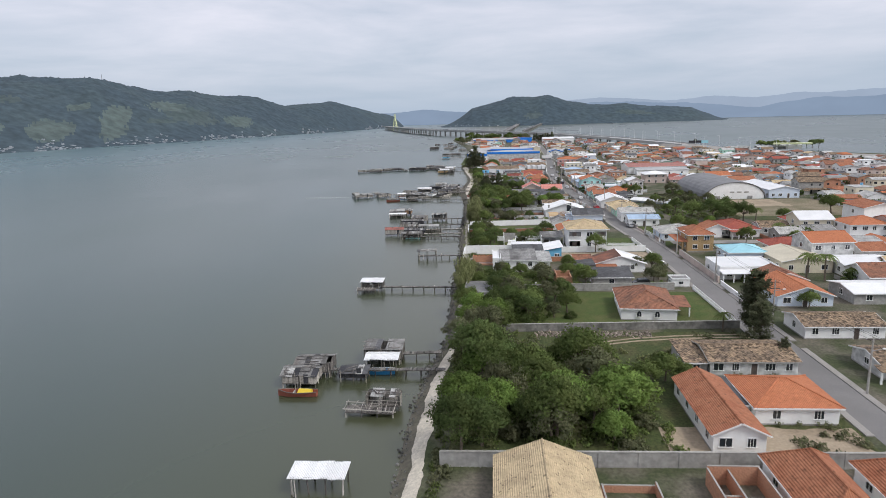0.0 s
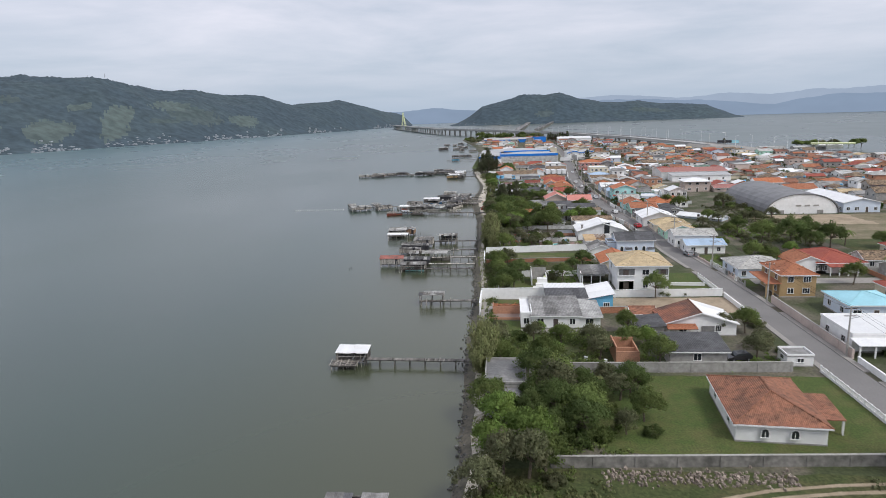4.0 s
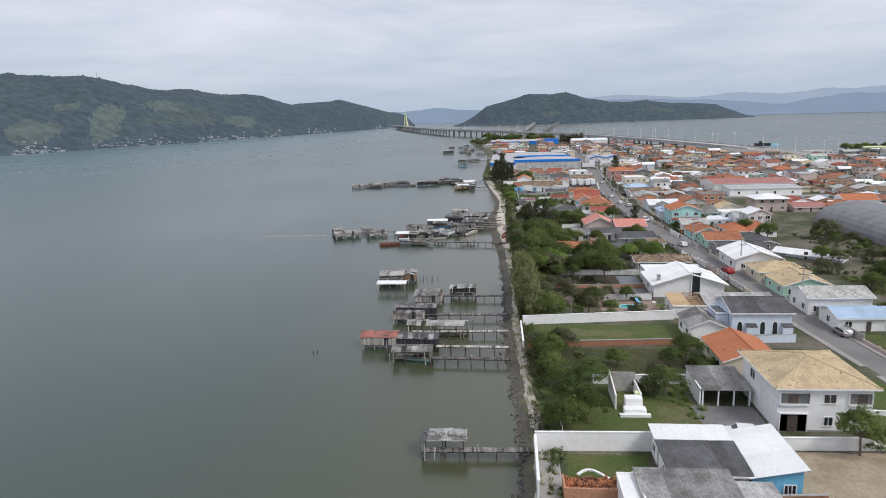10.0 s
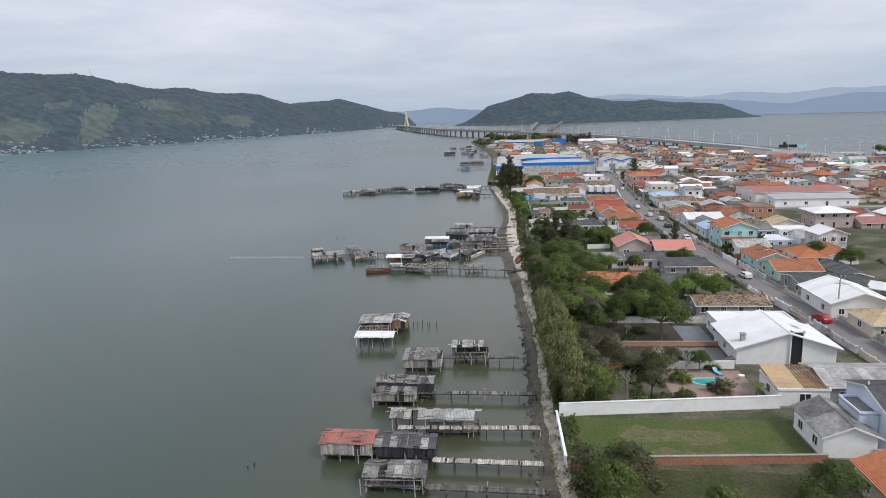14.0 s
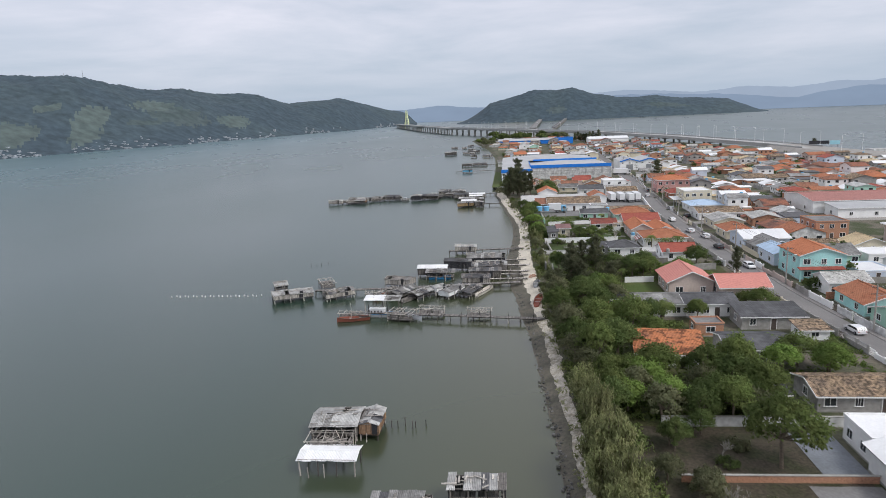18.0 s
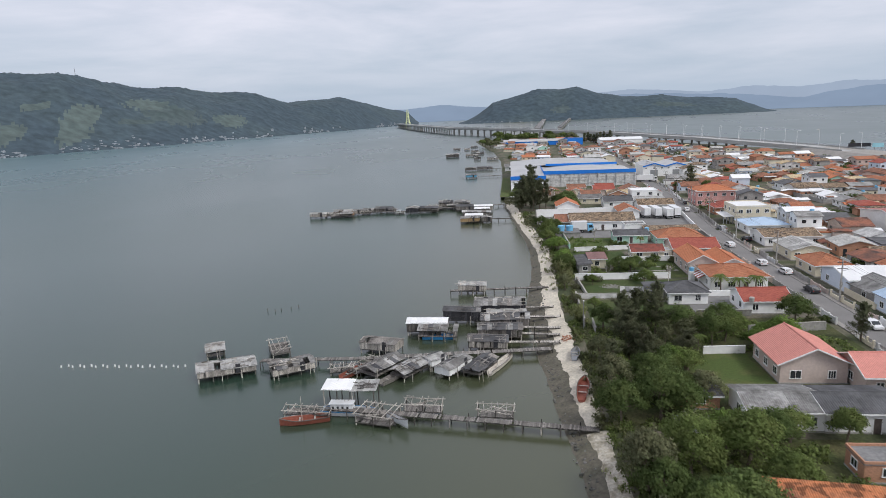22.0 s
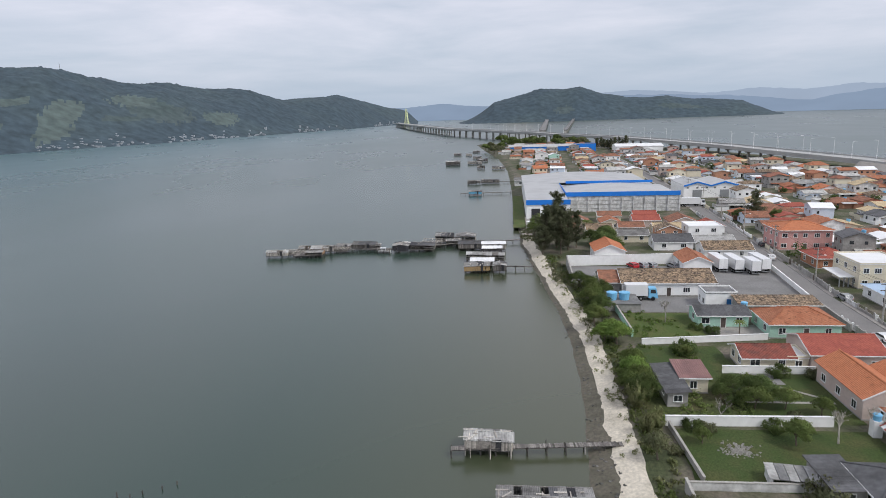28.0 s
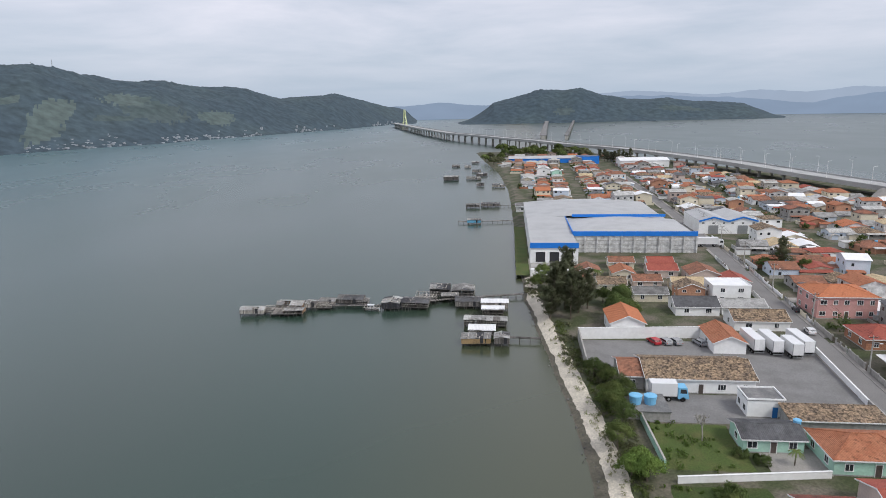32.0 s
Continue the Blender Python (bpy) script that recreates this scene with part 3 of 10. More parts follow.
# ---------------------------------------------------------------- hills across the water
def hill(name, mat, label, th0, th1, shore_r, crest, depth, origin=(-16, 160), seed=1, rough=0.10, nt=420, nr=30, kind="structure", fields=()):
    """A range seen from origin: th in degrees right of +y, shore_r and crest as tables (th, metres), depth from shore to crest.
    fields: cleared slopes (th, share of the height, half width, half height, lean, material)."""
    q = Shape()
    at = []
    for i in range(nt + 1):
        th = th0 + (th1 - th0) * i / nt
        r0 = float(np.interp(th, *shore_r))
        h = float(np.interp(th, *crest))
        for j in range(nr + 1):
            f = j / nr
            r = r0 + depth * 1.5 * f
            x, y = origin[0] + r * math.sin(radians(th)), origin[1] + r * math.cos(radians(th))
            g = f * 1.5
            shape = math.sin(min(g, 1.0) * math.pi / 2) ** 1.25 if g < 1 else 1 - 0.5 * (g - 1)
            nz = noise.fractal((x * 0.0022, y * 0.0022, seed), 1.0, 2.0, 5) * rough
            nz2 = noise.noise((x * 0.02, y * 0.02, seed)) * 0.016 + noise.noise((x * 0.06, y * 0.06, seed)) * 0.013 + noise.noise((x * 0.15, y * 0.15, seed)) * 0.012
            end = min(1.0, (th - th0) / 3.0 + 0.02, (th1 - th) / 3.0 + 0.02) if kind != "wide" else 1.0
            z = h * (shape + (nz + nz2) * (0.2 + min(g, 1.0)) * 1.3 * min(1, g * 3)) * end
            q.v.append((x, y, -1 + z))
            at.append((th, z / h if g < 1.05 else 2.0, 0.55 * noise.noise((x * 0.012, y * 0.012, 4)) + 0.5 * noise.noise((x * 0.04, y * 0.04, 4)) + 0.6 * noise.noise((x * 0.11, y * 0.11, 7))))
    names = [mat]
    which = []
    for i in range(nt):
        for j in range(nr):
            a = i * (nr + 1) + j
            q.f.append((a, a + 1, a + nr + 2, a + nr + 1))
            k = 0
            for ft, fz, fw, fh, lean, fm in fields:
                th, zf, nn = at[a]
                if ((th - ft - lean * (zf - fz)) / fw) ** 2 + ((zf - fz) / fh) ** 2 + nn < 1:
                    if fm not in names:
                        names.append(fm)
                    k = names.index(fm)
                    break
            which.append(k)
    ob = setting(name, q, mat, label, "hills", True)
    for nm in names[1:]:
        ob.data.materials.append(MATS[nm])
    ob.data.polygons.foreach_set("material_index", which)
    return ob


# woods and fields across the water carry the haze in their colours
hill("wooded_hills", "hazed_hill_wood", "long dark wooded hill range with pale pasture patches across the water", -52, -7.9,
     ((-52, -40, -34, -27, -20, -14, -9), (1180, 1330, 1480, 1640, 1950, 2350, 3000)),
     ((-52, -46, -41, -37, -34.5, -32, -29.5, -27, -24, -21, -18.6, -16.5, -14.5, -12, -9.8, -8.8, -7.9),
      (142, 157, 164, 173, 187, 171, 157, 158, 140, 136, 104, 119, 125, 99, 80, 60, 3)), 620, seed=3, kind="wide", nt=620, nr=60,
     fields=((-33.4, 0.30, 1.2, 0.23, 3.2, "hazed_pasture"), (-29.0, 0.60, 1.7, 0.09, 0, "hazed_pasture"), (-38.6, 0.22, 2.0, 0.13, 5.0, "hazed_pasture"),
             (-23.0, 0.34, 1.2, 0.12, -2.0, "hazed_pasture"), (-36.0, 0.50, 1.0, 0.04, 8.0, "hazed_pasture"), (-27.0, 0.42, 2.0, 0.16, -4.0, "hazed_clearing"),
             (-41.5, 0.66, 2.0, 0.05, 0, "hazed_clearing"), (-29.2, 0.33, 1.5, 0.04, 9.0, "hazed_clearing"), (-44.0, 0.24, 2.2, 0.12, 4.0, "hazed_pasture")))
hill("headland_hill", "hazed_hill_wood", "dark wooded headland hill running out to a low cape", -4.5, 20.6,
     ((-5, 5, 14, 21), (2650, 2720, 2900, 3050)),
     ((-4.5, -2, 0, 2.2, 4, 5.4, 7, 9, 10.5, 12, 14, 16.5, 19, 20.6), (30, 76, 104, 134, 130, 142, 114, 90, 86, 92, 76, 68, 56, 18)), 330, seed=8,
     fields=((13.0, 0.5, 1.6, 0.12, 0, "hazed_clearing"), (4.0, 0.3, 0.8, 0.1, 0, "hazed_clearing")))
# backdrop ranges that glow in the colour of the haze
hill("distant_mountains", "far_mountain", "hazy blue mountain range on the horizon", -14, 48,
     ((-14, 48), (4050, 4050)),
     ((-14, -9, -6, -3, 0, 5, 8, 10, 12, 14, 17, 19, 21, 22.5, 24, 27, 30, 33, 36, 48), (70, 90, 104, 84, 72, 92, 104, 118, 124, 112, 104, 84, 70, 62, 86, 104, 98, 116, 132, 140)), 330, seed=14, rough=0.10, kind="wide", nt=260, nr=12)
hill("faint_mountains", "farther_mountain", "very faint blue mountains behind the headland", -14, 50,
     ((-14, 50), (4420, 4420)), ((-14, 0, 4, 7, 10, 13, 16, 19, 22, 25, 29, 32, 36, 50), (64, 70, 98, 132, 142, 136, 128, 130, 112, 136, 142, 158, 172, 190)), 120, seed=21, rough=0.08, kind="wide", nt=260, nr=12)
# houses in a thin line along the foot of the far hills
random.seed(11)
s = Shape()
for i in range(330):
    th = random.uniform(-47, -9.5)
    up = abs(random.gauss(0, 34)) + 6
    if noise.noise((th * 0.35, 3, 1)) < -0.2 + up * 0.002:
        continue
    r0 = float(np.interp(th, (-52, -40, -34, -27, -20, -14, -9), (1180, 1330, 1480, 1640, 1950, 2350, 3000)))
    r = r0 + up
    x, y = -16 + r * math.sin(radians(th)), 160 + r * math.cos(radians(th))
    g = up / 620
    z = -1 + 150 * math.sin(min(1, g) * math.pi / 2) ** 1.25
    w, d, h = random.uniform(2, 7), random.uniform(3, 6), random.uniform(0.6, 2.6)
    s.box(x, y, z - 8, x + w, y + d, z + h)
tagged(new("far_village_houses", s.mesh("far_village_houses", "hazed_village_wall")), "tiny pale village houses at the foot of the hills", "houses", "", "stuff")
for mx, my, hgt in ((-1209, 1881, 16), (-1171, 1905, 24)):
    ms = thing("radio_mast", mx, my, 178, 0, "thin lattice radio mast on the hill crest", "mast", "hilltop masts")
    q = Shape()
    for a in range(3):
        q.beam((1.2 * math.cos(a * 2.1), 1.2 * math.sin(a * 2.1), 0), (0, 0, hgt), 0.3)
    part("lattice", q, "metal_grey", ms)

# ---------------------------------------------------------------- long road bridge with its cable pylon
BR_Y = (520, 620, 700, 775, 823, 861, 940, 1023, 1070, 1113, 1193, 1276, 1357, 1479, 1600, 1937, 2300, 2700)
BR_X = (345, 290, 236, 204, 188, 182, 167, 142, 121, 98, 45, 8, -32, -82, -140, -247, -345, -450)
BR_Z = (3, 3, 4.5, 8, 9, 9, 9.5, 10, 11, 12, 13, 14, 14, 14, 14, 15, 15, 14)


def deck_at(y):
    return Vector((lerp_table(y, BR_Y, BR_X), y, lerp_table(y, BR_Y, BR_Z)))


bridge = thing("road_bridge", 188, 823, 0, 0, "long grey concrete road bridge on many piers", "bridge")
O = Vector((188, 823, 0))


def ribbon(y0, y1, w, top, t, off=0.0, step=14.0):
    q = Shape()
    k = int((y1 - y0) / step)
    for i in range(k + 1):
        y = y0 + (y1 - y0) * i / k
        p, p2 = deck_at(y), deck_at(y + 4)
        d = (p2 - p).normalized()
        sd = Vector((d.y, -d.x, 0)).normalized()
        for o, z in ((off - w / 2, top), (off + w / 2, top), (off + w / 2, top - t), (off - w / 2, top - t)):
            q.v.append(tuple(p - O + sd * o + Vector((0, 0, z))))
        if i:
            a = 4 * i
            for j in range(4):
                c = (j + 1) % 4
                q.f.append((a - 4 + j, a - 4 + c, a + c, a + j))
    return q


part("deck", ribbon(740, 2690, 21, 0, 2.0), "deck_grey", bridge)
for sd in (-10.3, 10.3):
    part("parapet", ribbon(740, 2690, 0.5, 1.1, 1.1, sd), "deck_grey", bridge)
y = 860.0
while y < 2600:
    p, d = deck_at(y), (deck_at(y + 3) - deck_at(y)).normalized()
    sd = Vector((d.y, -d.x, 0))
    q = Shape()
    q.beam(p - O - sd * 8 + Vector((0, 0, -2.6)), p - O + sd * 8 + Vector((0, 0, -2.6)), 2.2, 1.4)
    for o in (-5.5, 5.5):
        q.tube(p - O + sd * o + Vector((0, 0, -2.6)), Vector((p.x, p.y, -1)) - O + sd * o, 1.1, 1.1, 8)
    part("pier", q, "concrete", bridge)
    y += 33 * max(0.6, abs(d.y))
pl = deck_at(2300) - O
q = Shape()
for sx in (-1, 1):
    q.beam(pl + Vector((sx * 7, 0, -14)), pl + Vector((sx * 1.6, 0, 46)), 1.7)
q.beam(pl + Vector((-4, 0, 24)), pl + Vector((4, 0, 24)), 1.6)
part("pylon", q, "yellow_steel", bridge, "yellow-green lit cable pylon")
for k in range(1, 9):
    for e in (-1, 1):
        b0 = deck_at(2300 + e * k * 11) - O
        part("cable", Shape().beam(pl + Vector((0, 0, 44 - k * 0.9)), b0, 0.3), "yellow_steel", bridge)
# the highway at ground level beyond the abutment
s = Shape()
for i in range(40):
    y = 300 + i * 12
    p = Vector((lerp_table(y, (300, 520, 620, 700, 775), (470, 345, 290, 236, 204)), y, lerp_table(y, (300, 620, 700, 775), (3, 3, 4.5, 8))))
    s.v += [(p.x - 20, y - 6, G - 0.2), (p.x - 12, y - 4, p.z), (p.x + 12, y + 4, p.z), (p.x + 20, y + 6, G - 0.2)]
    if i:
        a = 4 * i
        for j in range(3):
            s.f.append((a - 4 + j, a - 3 + j, a + 1 + j, a + j))
setting("highway", s, "paving", "raised grey highway embankment along the far shore", "road")
lamp = None
y = 640.0
while y < 1500:
    p, d = deck_at(y), (deck_at(y + 3) - deck_at(y)).normalized()
    sd = Vector((d.y, -d.x, 0))
    for o in (-10, 10):
        r = p + sd * o
        if lamp is None:
            lamp = thing("street_lamp", r.x, r.y, r.z, 0, "tall slim pale street lamp beside the bridge road", "street lamp", "bridge lamps")
            part("pole", Shape().tube((0, 0, 0), (0, 0, 12), 0.13, 0.08, 6).beam((0, 0, 11.9), (1.8, 0, 12.3), 0.14).box(1.5, -0.2, 12.2, 2.4, 0.2, 12.4), "white_paint", lamp)
        else:
            copy_thing(lamp, pose(r.x, r.y, r.z, 0, 0, 0 if o < 0 else 180))
    y += 34
# two older bridges that run on to the headland
for nm, a, c, w, mt in (("old_bridge", (33, 1590), (117, 2930), 13, "yard_grey"), ("rail_bridge", (75, 1570), (222, 2940), 7, "slab_roof")):
    t = thing(nm, a[0], a[1], 0, 0, "older straight low bridge to the headland", "bridge")
    dx, dy = c[0] - a[0], c[1] - a[1]
    q = Shape()
    q.beam((0, 0, 7), (dx, dy, 7), w, 1.6)
    part("deck", q, mt, t)
    for e in (-1, 1):
        part("parapet", Shape().beam((e * w / 2, 0, 8.2), (dx + e * w / 2, dy, 8.2), 0.5, 1.6), mt, t)
    for k in range(34):
        part("pier", Shape().box(dx * k / 34 - w * 0.35, dy * k / 34 - 1, -1, dx * k / 34 + w * 0.35, dy * k / 34 + 1, 6.3), "concrete", t)


# ---------------------------------------------------------------- houses
SHEETS = ("fibre_cement", "dark_cement", "pale_cement", "white_sheet", "blue_sheet", "cyan_sheet", "rust_sheet", "purple_sheet", "zinc_sheet")


def sheet_mesh(w, length, mat, waves=5, t=0.05):
    """One corrugated roofing sheet, w wide along x and running up +y."""
    q = Shape()
    k = waves * 2
    for i in range(k + 1):
        x, z = w * i / k, (t if i % 2 else 0.0)
        q.v += [(x, 0, z), (x, length, z)]
        if i:
            a = 2 * i
            q.f.append((a - 2, a, a + 1, a - 1))
    # a turned-down front edge gives the sheet its thickness
    n0 = len(q.v)
    for i in range(k + 1):
        x, z = w * i / k, (t if i % 2 else 0.0)
        q.v.append((x, 0, z - 0.06))
        if i:
            q.f.append((2 * (i - 1), n0 + i - 1, n0 + i, 2 * i))
    return q.mesh("sheet", mat)


def sheet_slope(parent, a, b, c, mat, width=1.1, rnd=None, miss=0.0, jit=0.0, alt=()):
    """Covers the plane from the eave a-b up towards c (the point above a) with sheets, each an object."""
    rnd = rnd or random
    a, b, c = Vector(a), Vector(b), Vector(c)
    ux, uy = (b - a), (c - a)
    n = max(1, round(ux.length / width))
    w, length = ux.length / n, uy.length
    X, Y = ux.normalized(), uy.normalized()
    Z = X.cross(Y).normalized()
    me = sheet_mesh(w * 1.03, length, mat)
    for i in range(n):
        if rnd.random() < miss:
            continue
        o = a + X * (w * i) + Z * (0.012 * (i % 2)) + Y * rnd.uniform(-jit, jit)
        tw = rnd.uniform(-jit, jit) * 0.12
        M = Matrix(((X.x, Y.x, Z.x, o.x), (X.y, Y.y, Z.y, o.y), (X.z, Y.z, Z.z, o.z), (0, 0, 0, 1))) @ pose(0, 0, 0, 0, 0, math.degrees(tw))
        ms = sheet_mesh(w * 1.03, length * rnd.uniform(0.9, 1.0), rnd.choice(alt)) if alt and rnd.random() < 0.3 else me
        part("sheet", ms, None, parent, at=M)


def plate(a, b, c, d, t=0.14):
    return Shape().slab((a, b, c, d), t) if d is not None else Shape().slab((a, b, c), t)


WIN = {}


def window(parent, x, y, z, w, h, face, frame_mat="white_paint", arched=False, bars=1):
    """A window on a wall face: 's' looks to -y, 'w' to -x. x, y, z: its lower middle on the wall."""
    key = (w, h, frame_mat, arched, bars)
    if key not in WIN:
        f, p = Shape(), Shape()
        fw = 0.09
        f.box(-w / 2 - fw, -0.07, 0, -w / 2, 0.02, h).box(w / 2, -0.07, 0, w / 2 + fw, 0.02, h)
        f.box(-w / 2 - fw - 0.06, -0.14, -0.08, w / 2 + fw + 0.06, 0.02, 0)
        for k in range(1, bars + 1):
            xm = -w / 2 + w * k / (bars + 1)
            f.box(xm - 0.03, -0.06, 0, xm + 0.03, 0.02, h)
        if arched:
            pts = [(w / 2 * math.cos(t * math.pi / 8), h + w / 2 * math.sin(t * math.pi / 8)) for t in range(9)]
            p.v += [(-w / 2, -0.03, 0), (w / 2, -0.03, 0)] + [(px, -0.03, pz) for px, pz in pts]
            p.f.append(tuple(range(len(p.v))))
            for (ax, az), (bx, bz) in zip(pts, pts[1:]):
                f.beam((ax, -0.03, az), (bx, -0.03, bz), fw)
        else:
            f.box(-w / 2 - fw, -0.07, h, w / 2 + fw, 0.02, h + fw)
            p.box(-w / 2, -0.03, 0, w / 2, 0.0, h)
        WIN[key] = (f.mesh("frame", frame_mat), p.mesh("pane", "glass"))
    fm, pm = WIN[key]
    M = pose(x, y, z, 0, 0, 0 if face == "s" else -90)
    part("pane", pm, None, part("window", fm, None, parent, at=M))


def door(parent, x, y, z, w, h, face, mat):
    q = Shape().box(-w / 2, -0.05, 0, w / 2, 0.0, h)
    f = Shape().box(-w / 2 - 0.1, -0.08, 0, -w / 2, 0.02, h + 0.1).box(w / 2, -0.08, 0, w / 2 + 0.1, 0.02, h + 0.1).box(-w / 2, -0.08, h, w / 2, 0.02, h + 0.1)
    d = part("door", q, mat, parent, at=pose(x, y, z, 0, 0, 0 if face == "s" else -90))
    part("frame", f, "white_paint", d)


HOUSE_N = [0]


def house(x0, y0, x1, y1, eave, roof, rmat, wmat, label, ridge="x", rise=None, south=2, west=2, over=0.45, doorm="frame_dark",
          floors=1, rz=0.0, fmat="white_paint", name="house", category="house", base=G, group="", big=False, rmat2=None):
    """A house: x0..x1 by y0..y1 on plan, eave height over the water, roof 'gable', 'hip', 'shed' (up towards +y), 'shed_w' (up towards +x) or 'flat'."""
    HOUSE_N[0] += 1
    rnd = random.Random(HOUSE_N[0])
    w, d, h = x1 - x0, y1 - y0, eave - base
    H = thing(name, (x0 + x1) / 2, (y0 + y1) / 2, base, rz, label, category, group)
    X, Y = w / 2, d / 2
    span = d if ridge == "x" else w
    rise = rise if rise is not None else span * 0.19
    body = Shape()
    if roof == "gable":
        if ridge == "x":
            body.hexa([(-X, -Y, -0.3), (-X, Y, -0.3), (-X, Y, h), (-X, 0, h + rise), (-X, -Y, h)], [(X, -Y, -0.3), (X, Y, -0.3), (X, Y, h), (X, 0, h + rise), (X, -Y, h)])
        else:
            body.hexa([(-X, Y, -0.3), (X, Y, -0.3), (X, Y, h), (0, Y, h + rise), (-X, Y, h)], [(-X, -Y, -0.3), (X, -Y, -0.3), (X, -Y, h), (0, -Y, h + rise), (-X, -Y, h)])
    elif roof == "shed":
        body.hexa([(-X, -Y, -0.3), (-X, Y, -0.3), (-X, Y, h + rise), (-X, -Y, h)], [(X, -Y, -0.3), (X, Y, -0.3), (X, Y, h + rise), (X, -Y, h)])
    elif roof == "shed_w":
        body.hexa([(-X, Y, -0.3), (X, Y, -0.3), (X, Y, h + rise), (-X, Y, h)], [(-X, -Y, -0.3), (X, -Y, -0.3), (X, -Y, h + rise), (-X, -Y, h)])
    else:
        body.box(-X, -Y, -0.3, X, Y, h)
    part("wall", body, wmat, H)
    t, o = 0.13, over
    sheet = rmat in SHEETS and not big
    kx = rise / (span / 2) * o if roof in ("gable", "hip") else 0
    zr = h + rise + t
    ze = h + t - kx

    def slope(a, b, c, dd, rmat=rmat):
        sheet = rmat in SHEETS and not big
        if sheet:
            sheet_slope(H, a, b, dd, rmat, 1.5, rnd=rnd)
            part("roof_board", plate(Vector(a) - Vector((0, 0, 0.02)), Vector(b) - Vector((0, 0, 0.02)), Vector(c) - Vector((0, 0, 0.02)), Vector(dd) - Vector((0, 0, 0.02)), 0.08), "worn_wood", H)
        else:
            part("roof_slope", plate(a, b, c, dd, t), rmat, H)

    if roof == "gable" and ridge == "x":
        slope((-X - o, -Y - o, ze), (X + o, -Y - o, ze), (X + o, 0, zr), (-X - o, 0, zr))
        slope((X + o, Y + o, ze), (-X - o, Y + o, ze), (-X - o, 0, zr), (X + o, 0, zr))
        part("ridge_cap", Shape().tube((-X - o, 0, zr), (X + o, 0, zr), 0.13, n=6), rmat, H)
        part("fascia", Shape().beam((-X - o, -Y - o - 0.03, ze - 0.12), (X + o, -Y - o - 0.03, ze - 0.12), 0.05, 0.2), fmat, H)
        for e in (-1, 1):
            part("bargeboard", Shape().beam((e * (X + o), -Y - o, ze - 0.1), (e * (X + o), 0, zr - 0.1), 0.06, 0.2).beam((e * (X + o), Y + o, ze - 0.1), (e * (X + o), 0, zr - 0.1), 0.06, 0.2), fmat, H)
    elif roof == "gable":
        slope((-X - o, Y + o, ze), (-X - o, -Y - o, ze), (0, -Y - o, zr), (0, Y + o, zr))
        slope((X + o, -Y - o, ze), (X + o, Y + o, ze), (0, Y + o, zr), (0, -Y - o, zr), rmat2 or rmat)
        part("ridge_cap", Shape().tube((0, -Y - o, zr), (0, Y + o, zr), 0.13, n=6), rmat, H)
        part("bargeboard", Shape().beam((-X - o, -Y - o - 0.02, ze - 0.1), (0, -Y - o - 0.02, zr - 0.1), 0.06, 0.2).beam((X + o, -Y - o - 0.02, ze - 0.1), (0, -Y - o - 0.02, zr - 0.1), 0.06, 0.2), fmat, H)
    elif roof == "hip":
        if w >= d:
            r = X - Y * 0.95
            e1, e2 = Vector((-r, 0, zr)), Vector((r, 0, zr))
        else:
            r = Y - X * 0.95
            e1, e2 = Vector((0, -r, zr)), Vector((0, r, zr))
        A, B, C, D = (Vector(p) for p in ((-X - o, -Y - o, ze), (X + o, -Y - o, ze), (X + o, Y + o, ze), (-X - o, Y + o, ze)))
        if w >= d:
            polys = ((A, B, e2, e1), (C, D, e1, e2), (B, C, e2, None), (D, A, e1, None))
            caps = ((A, e1), (D, e1), (B, e2), (C, e2), (e1, e2))
        else:
            polys = ((A, B, e1, None), (C, D, e2, None), (B, C, e2, e1), (D, A, e1, e2))
            caps = ((A, e1), (B, e1), (C, e2), (D, e2), (e1, e2))
        for p in polys:
            part("roof_slope", plate(*p, t), rmat, H)
        rc = Shape()
        for a, b2 in caps:
            rc.tube(a, b2, 0.13, n=6)
        part("ridge_cap", rc, rmat, H)
        part("fascia", Shape().beam(A + Vector((0, -0.03, -0.12)), B + Vector((0, -0.03, -0.12)), 0.05, 0.2), fmat, H)
        part("fascia", Shape().beam(A + Vector((-0.03, 0, -0.12)), D + Vector((-0.03, 0, -0.12)), 0.05, 0.2), fmat, H)
    elif roof == "shed":
        slope((-X - o, -Y - o, h + t), (X + o, -Y - o, h + t), (X + o, Y + o, h + rise + t), (-X - o, Y + o, h + rise + t))
        part("fascia", Shape().beam((-X - o, -Y - o - 0.03, h), (X + o, -Y - o - 0.03, h), 0.05, 0.2), fmat, H)
    elif roof == "shed_w":
        slope((-X - o, Y + o, h + t), (-X - o, -Y - o, h + t), (X + o, -Y - o, h + rise + t), (X + o, Y + o, h + rise + t))
    else:
        part("roof_slab", Shape().box(-X - 0.1, -Y - 0.1, h, X + 0.1, Y + 0.1, h + 0.12), rmat, H)
        for bx in ((-X - 0.1, -Y - 0.1, X + 0.1, -Y + 0.08), (-X - 0.1, Y - 0.08, X + 0.1, Y + 0.1), (-X - 0.1, -Y + 0.08, -X + 0.08, Y - 0.08), (X - 0.08, -Y + 0.08, X + 0.1, Y - 0.08)):
            part("parapet", Shape().box(bx[0], bx[1], h + 0.12, bx[2], bx[3], h + 0.42), wmat, H)
    # windows and doors on the two sides that face the lagoon and the south
    fh = h / floors
